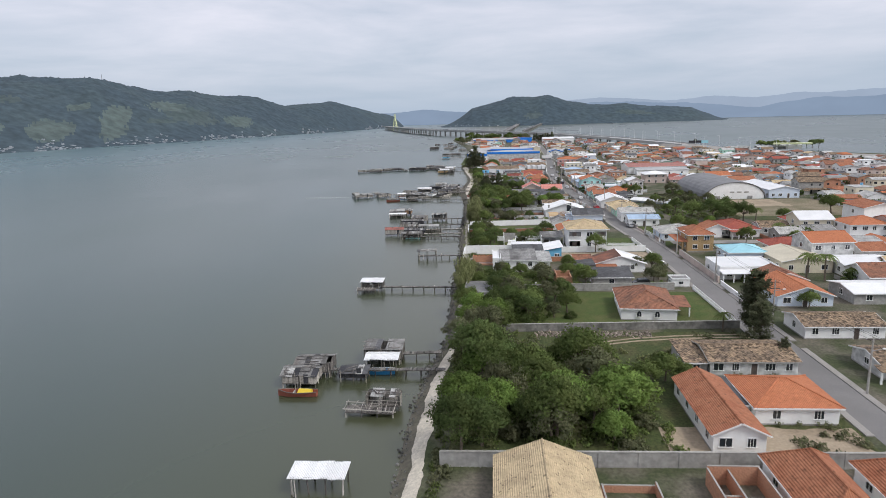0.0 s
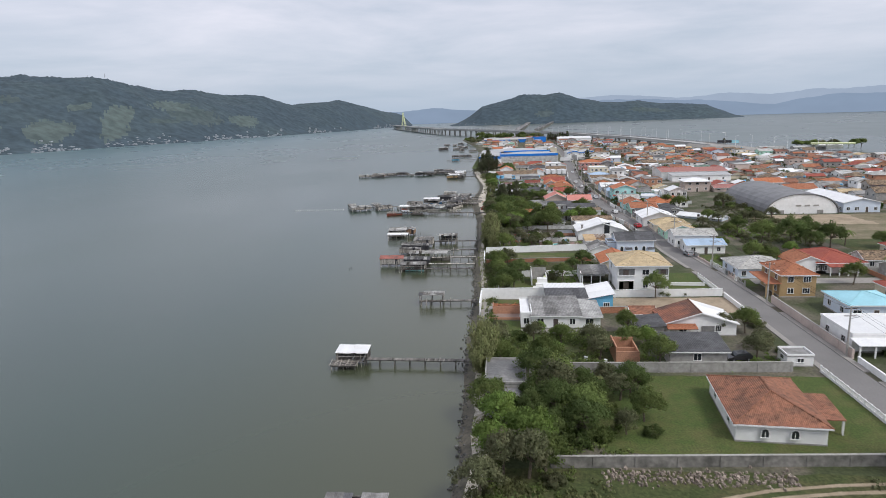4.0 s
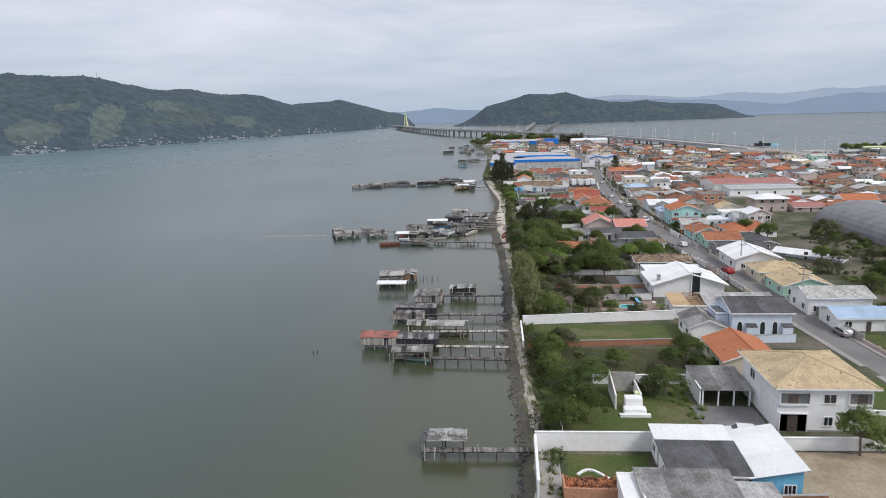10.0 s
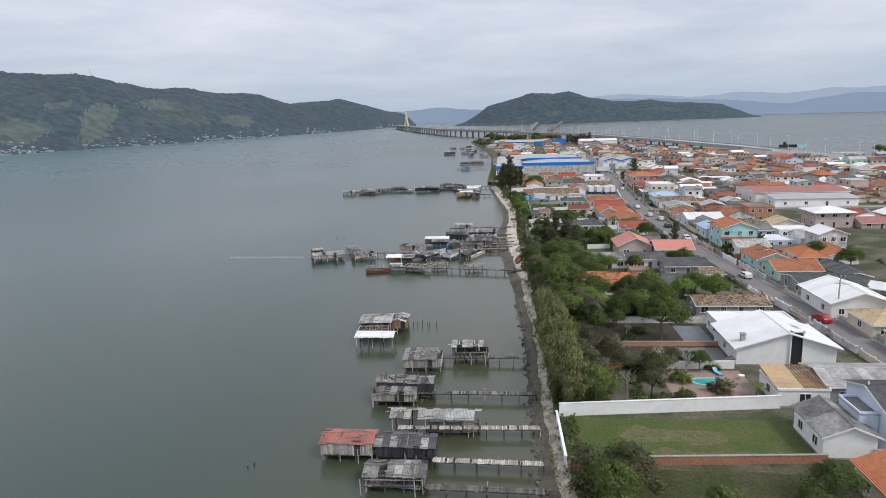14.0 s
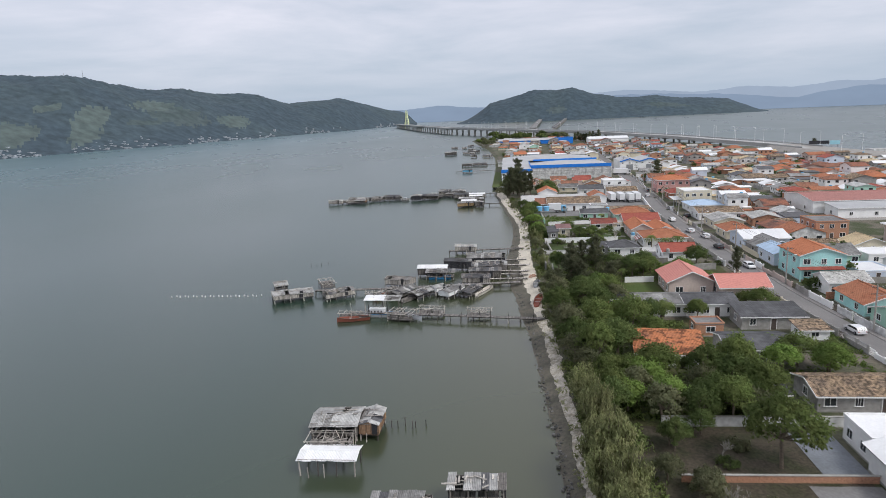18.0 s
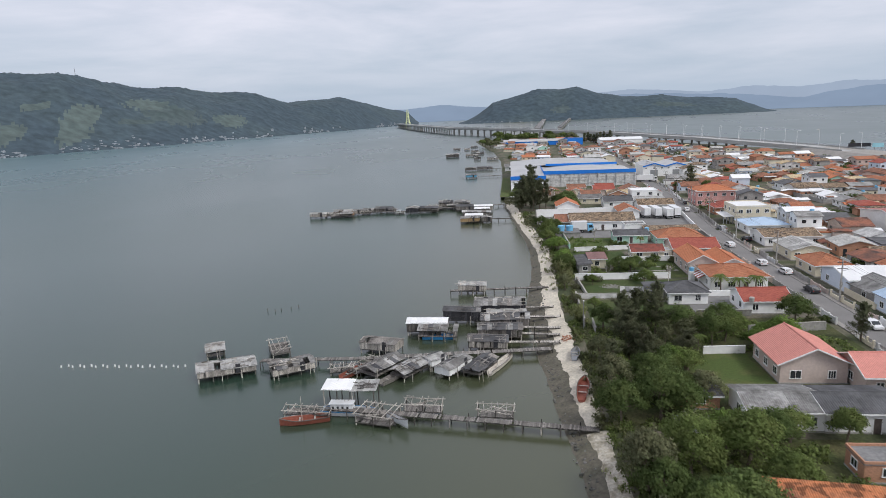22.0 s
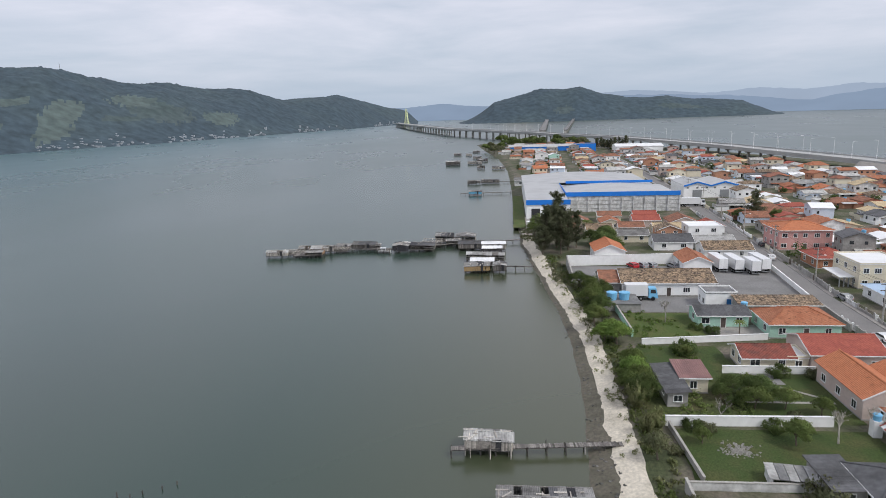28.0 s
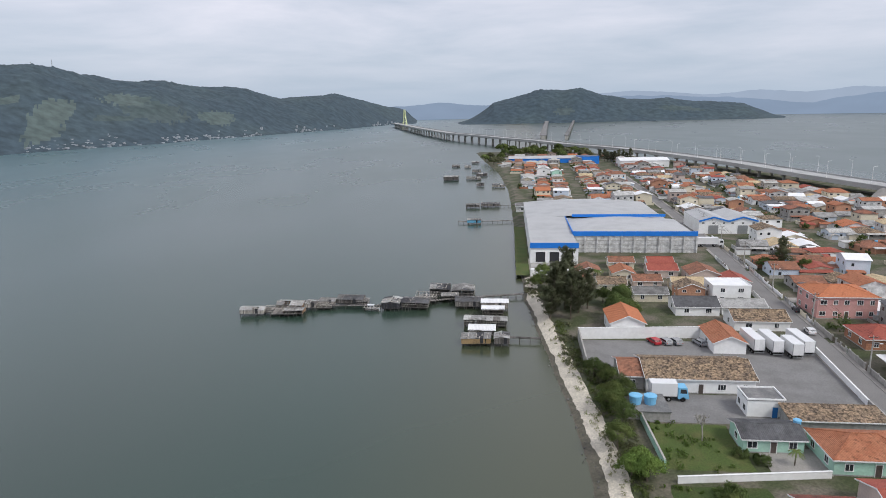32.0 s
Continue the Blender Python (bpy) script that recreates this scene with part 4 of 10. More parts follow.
    for fl in range(floors):
        z = fl * fh + 0.95
        wh = min(1.15, fh - 1.35)
        if wh < 0.5:
            z, wh = fl * fh + fh * 0.45, fh * 0.35
        for k in range(south):
            xx = -X + w * (k + 0.5) / south + rnd.uniform(-0.2, 0.2)
            if fl == 0 and k == south // 2 and south > 2:
                door(H, xx, -Y - 0.01, 0, 0.95, 2.1, "s", doorm)
            else:
                window(H, xx, -Y - 0.01, z, (1.2, 1.5, 1.0)[(k + HOUSE_N[0]) % 3], round(wh, 2), "s", bars=1 + k % 2)
        for k in range(west):
            yy = Y - d * (k + 0.5) / west
            window(H, -X - 0.01, yy, z, 1.2, round(wh, 2), "w")
    if not big:
        # a plinth of splash-stained render
        part("plinth", Shape().box(-X - 0.05, -Y - 0.05, -0.3, X + 0.05, Y + 0.05, 0.22), "grey_render", H)
    return H


def porch(H, x0, x1, y0, y1, h, rmat, cols=3, mat="white_paint"):
    """An open porch under its own low roof, in the house's own frame."""
    part("porch_roof", Shape().slab(((x0, y0, h - 0.35), (x1, y0, h - 0.35), (x1, y1, h), (x0, y1, h)), 0.12), rmat, H)
    for k in range(cols):
        x = x0 + 0.25 + (x1 - x0 - 0.5) * k / max(1, cols - 1)
        part("column", Shape().box(x - 0.12, y0 + 0.2, 0, x + 0.12, y0 + 0.44, h - 0.36), mat, H)


def water_tank(x, y, z, r=0.7, h=0.9, label="blue plastic water tank on a roof", mat="plastic_blue"):
    t = thing("water_tank", x, y, z, 0, label, "water tank", "water tanks")
    q = Shape()
    q.tube((0, 0, 0), (0, 0, h), r * 0.85, r, 14)
    part("tank", q, mat, t)
    part("lid", Shape().tube((0, 0, h), (0, 0, h + 0.14), r * 1.04, r * 0.7, 14), mat, t)


def garden_wall(x0, y0, x1, y1, h, mat, label, t=0.22, posts=True, base=G, coping="concrete"):
    L = math.hypot(x1 - x0, y1 - y0)
    if mat == "white_paint":
        coping, posts = mat, False
    W = thing("garden_wall", x0, y0, base, math.degrees(math.atan2(y1 - y0, x1 - x0)), label, "wall")
    k = max(1, round(L / 5))
    for i in range(k):
        part("wall_panel", Shape().box(L * i / k, -t / 2, -0.3, L * (i + 1) / k, t / 2, h - 0.004 * (i % 3)), mat, W)
    part("coping", Shape().box(-0.05, -t / 2 - 0.06, h, L + 0.05, t / 2 + 0.06, h + 0.09), coping, W)
    if posts:
        for i in range(k + 1):
            x = L * i / k
            part("post", Shape().box(x - 0.17, -t / 2 - 0.07, -0.3, x + 0.17, t / 2 + 0.07, h + 0.02), mat, W)
    return W


def picket_fence(x0, y0, x1, y1, h, mat, label, gap=1.6, base=G):
    """A low white concrete fence: posts, two rails, pales."""
    L = math.hypot(x1 - x0, y1 - y0)
    W = thing("fence", x0, y0, base, math.degrees(math.atan2(y1 - y0, x1 - x0)), label, "fence")
    k = max(1, round(L / gap))
    for i in range(k + 1):
        x = L * i / k
        part("post", Shape().box(x - 0.12, -0.12, -0.2, x + 0.12, 0.12, h), mat, W)
        if i < k:
            q = Shape().box(x + 0.12, -0.06, 0, x + L / k - 0.12, 0.06, h * 0.35)
            part("rail", q, mat, W)
            part("rail", Shape().box(x + 0.12, -0.05, h * 0.8, x + L / k - 0.12, 0.05, h * 0.92), mat, W)
            pq = Shape()
            for j in range(5):
                xp = x + 0.12 + (L / k - 0.24) * (j + 0.5) / 5
                pq.box(xp - 0.04, -0.03, h * 0.35, xp + 0.04, 0.03, h * 0.8)
            part("paling", pq, mat, W, kind="stuff")


# southern plots
house(0.1, 56, 10.8, 69.3, 4.0, "gable", "beige_tile", "pale_blue_paint", "pale blue house with a worn beige tiled gable roof", "y", 2.0)
house(31, 56, 38, 70.3, 4.0, "hip", "orange_tile", "white_paint", "white house with a weathered orange tiled hip roof")
house(40.5, 57, 46.5, 69, 4.0, "hip", "orange_tile", "white_paint", "small white house with an orange tiled roof")
ruin = thing("unfinished_house", 21, 62, G, 0, "roofless unfinished house of bare brown brick walls", "house")
for bx in ((3.0, 6.2, 8.8, 6.4, 2.3), (2.9, -6, 3.1, 6.2, 2.1), (5.2, -6, 5.4, 6.2, 1.9), (8.6, -6, 8.8, 6.2, 2.2), (3.1, 1.5, 5.2, 1.7, 1.5), (5.4, 0.6, 8.6, 0.8, 1.8),
           (-9.2, 4.2, -3.2, 4.4, 0.9), (-9.2, -6, -9.0, 4.2, 1.1), (-3.2, -6, -3.0, 4.4, 1.3), (-3.0, 1.2, 2.9, 1.4, 1.2), (-9.0, -0.2, -3.2, 0.0, 0.7)):
    part("brick_wall", Shape().box(bx[0], bx[1], -0.2, bx[2], bx[3], bx[4]), "orange_brick", ruin)
    part("wall_top", Shape().box(bx[0], bx[1], bx[4], bx[2], bx[3], bx[4] + 0.06), "concrete", ruin)
house(27.0, 75.2, 33.4, 92.5, 4.2, "gable", "orange_tile", "white_paint", "long white house wing with weathered orange tiled gable roof", "y", 1.5, 2, 4)
house(35.1, 83.0, 46.0, 93.4, 4.2, "hip", "bright_tile", "white_paint", "white house with a bright orange tiled hip roof", "x", 1.8, 2, 1)
house(33.5, 84.5, 35.0, 93.2, 3.6, "shed", "dark_cement", "grey_render", "narrow dark passage roof between two houses", south=0, west=0, rise=0.4, over=0.1, name="passage_roof", category="roof")
house(34.6, 99.8, 48.2, 109.4, 4.0, "gable", "mottled_tile", "stained_white", "low white house with a mottled old tiled roof", "x", 1.0, 5, 1, fmat="grey_render")
house(31.0, 100.2, 34.3, 109.0, 3.6, "shed", "mottled_tile", "grey_render", "grey annex with a patchy broken tiled roof", "x", 0.6, 1, 1)
h9 = house(26.8, 128.2, 37.8, 143.2, 4.2, "hip", "brown_tile", "white_paint", "white garden house with a brown-orange tiled hip roof", "y", 2.2, 0, 2, rz=-5)
for k in (-2.0, 1.6):
    window(h9, k, -7.72, 0.9, 0.9, 0.75, "s", arched=True, bars=1)
porch(h9, 5.6, 8.8, -4.5, 3.0, 2.6, "brown_tile", 2)
# across the street, south
house(60.9, 137.5, 72.4, 151.9, 4.0, "gable", "bright_tile", "pale_blue_paint", "pale house with a bright orange tiled gable roof", "y", 1.9, 3, 2)
house(57.3, 117.2, 71.5, 126, 4.0, "gable", "mottled_tile", "white_paint", "white house with an old mottled tiled roof", "x", 1.0, 4, 1)
h = house(56.8, 161, 71, 172.4, 4.6, "flat", "white_sheet", "white_paint", "white flat-roofed house with an open front porch", south=3, west=2)
porch(h, -7.5, 0.5, -9.0, -5.7, 2.7, "white_sheet", 4)
house(65.2, 178.8, 75.6, 189, 4.7, "hip", "cyan_sheet", "pale_blue_paint", "low pale blue house with a light turquoise roof", "x", 1.3, 3, 2)
house(55.4, 212, 67.8, 223.6, 4.4, "hip", "grey_tile", "pale_blue_paint", "pale grey-blue house with a grey tiled hip roof", "x", 1.8, 4, 2)
h = house(59, 195.5, 66.5, 207, 6.8, "hip", "orange_tile", "ochre_paint", "two-storey ochre house with orange tiled roofs", "y", 1.6, 2, 2, floors=2)
porch(h, -7.2, -3.7, -6.0, 4.5, 3.6, "orange_tile", 3, "ochre_paint")
house(70.5, 217, 79, 226, 4.4, "gable", "orange_tile", "white_paint", "small white house with an orange tiled roof", "y", 1.7, 2, 1)
h = house(76.5, 217, 88.5, 232, 4.4, "hip", "red_tile", "white_paint", "white house with a deep red tiled roof and porch columns", "x", 2.0, 3, 2)
porch(h, -4, 3, -10.5, -7.4, 2.8, "red_tile", 4)
house(104.4, 229, 116.4, 240, 4.6, "hip", "red_tile", "cream_paint", "house with a stepped deep red tiled hip roof", "y", 2.0)
house(80.5, 188.4, 92.5, 198, 4.4, "hip", "red_tile", "cream_paint", "low house with a red tiled roof", "x", 1.6, 3, 1)
house(74.6, 167.5, 87.2, 183.5, 4.6, "gable", "cream_sheet", "cream_paint", "long cream house with a smooth cream roof", "y", 1.3, 3, 3, big=True)
house(77.6, 139.2, 90.6, 150, 4.0, "gable", "white_sheet", "grey_render", "grey shed with a broad white sheet roof", "x", 0.9, 2, 1, name="shed", category="shed", big=True)
h = house(88, 163, 101.4, 175, 4.5, "gable", "white_sheet", "white_paint", "white modern house with white sheet roofs", "x", 0.9, 3, 2, big=True)
porch(h, -6.5, 2.0, -8.6, -6.0, 2.8, "white_sheet", 3)
house(97, 188.6, 112.4, 202.4, 4.5, "gable", "pale_cement", "orange_brick", "bare brick house with a pale corrugated roof", "x", 1.1, 4, 1, big=True)
house(112.4, 208, 124.4, 219, 7.0, "hip", "bright_tile", "white_paint", "two-storey white house with an orange hip roof", "x", 1.8, 4, 2, floors=2)
house(129.5, 232, 142, 246, 8.6, "gable", "orange_tile", "white_paint", "tall white house with a plain white side wall", "y", 1.6, 0, 1, floors=2)
h = house(60.4, 98.5, 70.6, 107.4, 3.8, "gable", "mottled_tile", "stained_white", "low stained white house with an open porch", "x", 1.0, 2, 1)
porch(h, -6.6, -1.4, -6.6, -4.4, 2.5, "mottled_tile", 3)
# lagoon side plots
h = house(-6.6, 140.5, -0.4, 150.3, 4.0, "flat", "slab_roof", "grey_render", "small grey house with a bare concrete slab roof", south=2, west=2)
house(-6.3, 134.5, -0.8, 140.3, 3.4, "flat", "slab_roof", "grey_render", "lean-to with a grey slab roof and clutter", south=1, west=1, name="annex", category="shed")
house(43.2, 154.2, 47.4, 158.0, 3.3, "flat", "pale_cement", "white_paint", "small flat-roofed white garage by the street", south=1, west=1, name="garage", category="garage")
house(24.3, 154.5, 33.7, 161.2, 4.0, "shed", "dark_cement", "grey_render", "grey-blue cottage with a dark corrugated roof", "x", 0.9, 1, 1)
h = house(27.0, 169.4, 40.3, 178, 4.0, "gable", "burnt_tile", "white_paint", "white gabled house with a stained brown and white roof", "y", 2.1, 2, 1, rmat2="white_sheet")
porch(h, -6.6, -1.0, -6.6, -4.4, 2.5, "orange_tile", 4)
# the arch is a dark panel on the uncut wall, for the shade inside
part("arch_opening", Shape().box(0.2, -4.42, 0.1, 2.6, -4.36, 2.0), "slab_roof", h)
part("round_vent", Shape().tube((4.2, -4.4, 2.2), (4.2, -4.34, 2.2), 0.35, n=12), "slab_roof", h)
house(22.5, 168, 26.6, 175, 3.5, "shed_w", "dark_cement", "grey_render", "dark lean-to shed beside a gabled house", "x", 0.5, 1, 1, name="lean_to", category="shed")
ub = thing("unfinished_annex", 17.4, 158, G, 0, "roofless annex of fresh orange hollow brick", "shed")
for bx in ((-2, -3.3, 2, -3.1, 2.4), (-2, 3.1, 2, 3.3, 2.7), (-2, -3.1, -1.8, 3.1, 3.1), (1.8, -3.1, 2, 3.1, 2.2), (-1.8, 0, 1.8, 0.2, 1.9)):
    part("brick_wall", Shape().box(bx[0], bx[1], -0.2, bx[2], bx[3], bx[4]), "orange_brick", ub)
house(2.0, 173.6, 11.5, 184.6, 4.2, "shed", "fibre_cement", "white_paint", "white house with a grey corrugated sheet roof", "x", 0.8, 3, 2)
house(11.6, 173.8, 15.6, 183.0, 3.9, "shed", "pale_cement", "white_paint", "white side wing with a pale corrugated roof", "x", 0.6, 1, 0)
house(-0.2, 174.0, 1.9, 184.4, 4.4, "flat", "white_sheet", "white_paint", "narrow white flat-roofed wing", south=1, west=1)
yd = thing("tile_store", -2.2, 183, G, 0, "walled brick yard store heaped with old rust-red roof tiles", "store")
part("front_wall", Shape().box(-3.7, 0.5, -0.3, 3.9, 0.7, 1.75), "orange_brick", yd)
part("low_wall", Shape().box(-4.6, -3.6, -0.3, 3.6, -3.4, 0.5), "orange_brick", yd)
part("side_wall", Shape().box(-3.9, 0.5, -0.3, -3.7, 3.4, 1.75), "orange_brick", yd)
part("bed", Shape().box(-3.7, 0.7, -0.3, 3.9, 3.4, 1.3), "brick", yd)
part("apron", Shape().box(-4.4, -3.4, -0.3, 3.6, 0.5, 0.06), "red_patio", yd)
trnd = random.Random(18)
q = Shape()
for k in range(420):
    x, y, z = trnd.uniform(-3.6, 3.8), trnd.uniform(0.75, 3.3), 1.34 + abs(trnd.gauss(0, 0.16))
    an = trnd.choice((0.1, 1.5, trnd.uniform(0, 3)))
    q.beam((x - 0.2 * math.cos(an), y - 0.2 * math.sin(an), z), (x + 0.2 * math.cos(an), y + 0.2 * math.sin(an), z + trnd.uniform(-0.08, 0.1)), 0.2, 0.06)
part("tile_heap", q, "old_orange", yd, kind="stuff")
house(5.9, 184.9, 14.2, 191.0, 4.5, "shed", "dark_cement", "white_paint", "white outbuilding with a dark corrugated roof", "x", 0.5, 1, 1)
house(5.9, 191.6, 14.2, 194.9, 4.9, "shed", "white_sheet", "white_paint", "narrow white-roofed block along the garden wall", "x", 0.2, 0, 1)
house(14.4, 184.6, 19.8, 194.5, 4.4, "shed_w", "white_sheet", "sky_paint", "bright blue house with a white sloping sheet roof", "x", 1.2, 2, 0)
house(22.4, 176.8, 27.0, 182.0, 3.6, "gable", "brown_tile", "grey_render", "small shed with a patchy rust-red roof", "x", 0.7, 0, 0, name="shed", category="shed")
h = house(23.6, 201.2, 35.6, 213.9, 8.0, "hip", "beige_tile", "white_paint", "two-storey white house with a beige tiled hip roof", "x", 1.9, 0, 0, floors=2, over=0.7)
# open loggias on both floors: flat dark panels as shade, white parapets and posts
for x0, x1, z0, z1 in ((-5.7, -2.0, 3.9, 5.55), (3.0, 5.8, 3.9, 5.55), (-5.6, -2.2, 0.05, 2.55)):
    part("loggia_interior", Shape().box(x0, -6.40, z0, x1, -6.352, z1), "slab_roof", h, "flat grey panel for the shade inside a loggia")
    part("loggia_door", Shape().box(x0 + 1.0, -6.43, z0, x0 + 2.3, -6.405, z1 - 0.25), "frame_dark", h)
    part("loggia_lintel", Shape().box(x0 - 0.12, -6.6, z1, x1 + 0.12, -6.352, z1 + 0.14), "white_paint", h)
    for xx in (x0 - 0.12, x1):
        part("loggia_post", Shape().box(xx, -6.6, z0, xx + 0.12, -6.352, z1), "white_paint", h)
    if z0 > 2:
        part("loggia_parapet", Shape().box(x0, -6.62, z0 - 0.1, x1, -6.44, z0 + 0.12), "white_paint", h)
for k, ww in ((0.6, 1.5),):
    window(h, k, -6.36, 4.1, ww, 1.2, "s", bars=1)
    window(h, k, -6.36, 0.9, ww * 0.7, 1.2, "s", bars=1)
window(h, -6.01, 2.4, 3.9, 1.6, 1.3, "w")
# the shade in the ground-floor porch is one more flat dark panel
part("porch_opening", Shape().box(-5.6, -6.4, 0.1, -2.2, -6.36, 2.5), "slab_roof", h)
for k in range(3):
    part("balcony_rail", Shape().box(-6.05, -6.4 + k * 1.3, 3.3, -5.97, -5.3 + k * 1.3, 4.2), "white_paint", h)
cp = thing("carport", 19.6, 212.5, G, 0, "open carport with white posts and grey corrugated roof", "carport")
sheet_slope(cp, (-3.9, -4.0, 2.5), (3.6, -4.0, 2.5), (-3.9, 4.0, 3.1), "fibre_cement")
part("side_wall", Shape().box(-3.8, -3.8, -0.2, -3.6, 3.8, 2.75), "white_paint", cp)
part("back_wall", Shape().box(-3.8, 3.6, -0.2, 3.4, 3.8, 2.9), "white_paint", cp)
for k in range(4):
    part("post", Shape().box(-3.4 + k * 2.2, -3.8, 0, -3.2 + k * 2.2, -3.6, 2.5), "white_paint", cp)
part("beam", Shape().box(-3.8, -3.8, 2.35, 3.5, -3.6, 2.52), "white_paint", cp)
house(22.6, 219, 31.5, 230, 4.4, "gable", "bright_tile", "cream_paint", "house with a bright orange tiled roof", "y", 1.7, 1, 2)
house(21.8, 235.5, 28.0, 243.5, 4.6, "gable", "fibre_cement", "white_paint", "small white house with a patched grey roof", "y", 1.3, 0, 2)
ch = house(29.6, 236.6, 40.2, 246.5, 7.0, "gable", "dark_cement", "pale_blue_paint", "pale blue-white chapel with pointed arched windows", "x", 1.5, 0, 0, name="chapel", category="chapel")
for k in (-3.9, 0.2, 2.4):
    window(ch, k, -4.96, 1.3, 0.85, 2.0, "s", "white_paint", True, 0)
for k in (-2.0, 4.4):
    part("buttress", Shape().box(k - 0.9, -5.9, -0.2, k + 0.9, -4.95, 3.0), "pale_blue_paint", ch)
    part("buttress_roof", Shape().slab(((k - 1.0, -6.0, 3.0), (k + 1.0, -6.0, 3.0), (k + 1.0, -4.96, 3.4), (k - 1.0, -4.96, 3.4)), 0.1), "dark_cement", ch)
part("cross_arm", Shape().box(-5.36, -0.8, 6.4, -5.2, 0.8, 6.6).box(-5.36, -0.08, 5.6, -5.2, 0.08, 7.6), "white_paint", ch, "small white cross")
house(27.2, 238.4, 29.5, 243.4, 6.0, "flat", "slab_roof", "pale_blue_paint", "small flat-roofed vestry block", south=0, west=1, name="vestry", category="building")
house(29.4, 250.5, 42.8, 258.8, 4.5, "gable", "pale_cement", "grey_render", "long low building with a corrugated grey roof", "x", 1.0, 3, 0)
# house whose roof is being renewed: boards over one half, bare rafters over the other
h = house(22.2, 249.6, 29.2, 256.6, 4.0, "flat", "plywood", "white_paint", "house with a half-stripped roof of tan boards and rafters", south=1, west=1)
for k in range(8):
    xk = 0.2 + k * 0.45
    part("rafter", Shape().beam((xk, -3.4, 2.95), (xk, 3.6, 3.75), 0.1, 0.14), "brown_wood", h)
for k in range(6):
    part("batten", Shape().beam((0.0, -3.0 + k * 1.2, 3.08 + k * 0.135), (3.5, -3.0 + k * 1.2, 3.08 + k * 0.135), 0.08), "brown_wood", h)
for k in range(5):
    part("board", Shape().slab(((-3.7, -3.6 + k * 1.45, 2.86 + k * 0.17), (0.0, -3.6 + k * 1.45, 2.86 + k * 0.17), (0.0, -2.2 + k * 1.45, 3.03 + k * 0.17), (-3.7, -2.2 + k * 1.45, 3.03 + k * 0.17)), 0.05), "plywood", h)
# big white house: broad gable, tall dark slot in its front, chimney, stair on the garden side
h = house(21.8, 265.4, 37.6, 277.0, 4.8, "gable", "white_sheet", "white_paint", "large white modern house with a broad white gable roof", "y", 2.5, 0, 1, over=0.7)
part("entrance_slot", Shape().box(0.6, -5.88, -0.1, 2.4, -5.70, 5.9), "glass", h, "tall dark glazed slot")
part("slot_frame", Shape().box(0.4, -6.1, -0.1, 0.6, -5.7, 6.1).box(2.4, -6.1, -0.1, 2.6, -5.7, 6.1).box(0.4, -6.1, 5.9, 2.6, -5.7, 6.1), "white_paint", h)
part("chimney", Shape().box(-6.9, -4.6, 2.6, -6.2, -3.9, 5.0).box(-7.0, -4.7, 5.0, -6.1, -3.8, 5.15), "grey_render", h, "small grey chimney")
for k in range(6):
    part("step", Shape().box(-9.9 + k * 0.32, -5.2, -0.1, -9.58 + k * 0.32, -4.0, 0.18 + k * 0.18), "concrete", h)
part("skylight", Shape().slab(((3.6, -1.2, 6.1), (5.0, -1.2, 5.68), (5.0, 0.4, 5.68), (3.6, 0.4, 6.1)), 0.06), "glass", h)
house(22.6, 278.2, 36.8, 284.5, 4.6, "flat", "white_sheet", "white_paint", "flat white block behind a large white house", south=0, west=2)
house(22.8, 291.8, 37.2, 299.2, 4.0, "gable", "mottled_tile", "grey_render", "low house with an old mottled tiled roof", "x", 1.0, 4, 1)
house(16.6, 309.0, 27.2, 317.2, 4.1, "gable", "dark_cement", "grey_render", "grey cottage with a dark roof and open porch", "x", 1.0, 3, 1)
house(2.2, 307.6, 13.0, 316.4, 3.8, "shed", "old_orange", "white_paint", "house with a blotched orange tiled roof among trees", "x", 1.1, 2, 2, rz=-7)
house(15.0, 322.2, 20.0, 326.2, 3.8, "flat", "slab_roof", "orange_brick", "small unfinished brick block with a flat top", south=1, west=1, name="outbuilding", category="shed")
house(7.0, 333.8, 16.2, 341.6, 4.4, "gable", "fibre_cement", "white_paint", "long white house with a grey corrugated roof", "x", 0.9, 3, 1)
house(16.3, 333.6, 26.2, 341.4, 4.4, "gable", "dark_cement", "white_paint", "house wing with a dark corrugated roof and skylights", "x", 0.9, 4, 0)
h = house(16.6, 348.8, 26.2, 359.5, 5.0, "gable", "pink_tile", "pale_pink_paint", "beige house with a smooth salmon-pink gable roof", "y", 2.2, 2, 3, over=0.7)
house(26.6, 344.5, 36.4, 353, 4.8, "gable", "pink_tile", "pale_pink_paint", "beige house wing with a salmon-pink roof", "x", 1.7, 3, 1, over=0.7)
house(0.0, 340, 5.3, 343.8, 3.6, "shed", "dark_cement", "orange_brick", "brick hut with a grey sheet roof", "x", 0.4, 1, 1, name="hut", category="shed")
house(-2.0, 330.8, 1.6, 334, 3.0, "shed", "fibre_cement", "grey_render", "tumbledown grey shack in the bushes", "x", 0.3, 0, 1, name="shack", category="shed")
house(24.5, 326, 36.0, 332.6, 4.0, "shed", "dark_cement", "grey_render", "long shed with a dark corrugated roof", "x", 0.8, 3, 1, name="shed", category="shed")
house(32.4, 319.4, 37.2, 323.6, 3.6, "shed", "mottled_tile", "white_paint", "tiny white hut with a patchy tiled roof", "x", 0.5, 1, 1, name="hut", category="shed")
house(15.4, 294.2, 20.0, 298.4, 3.0, "shed", "dark_cement", "white_paint", "ramshackle dark-roofed shack with a white front", "x", 0.4, 0, 0, name="shack", category="shed")
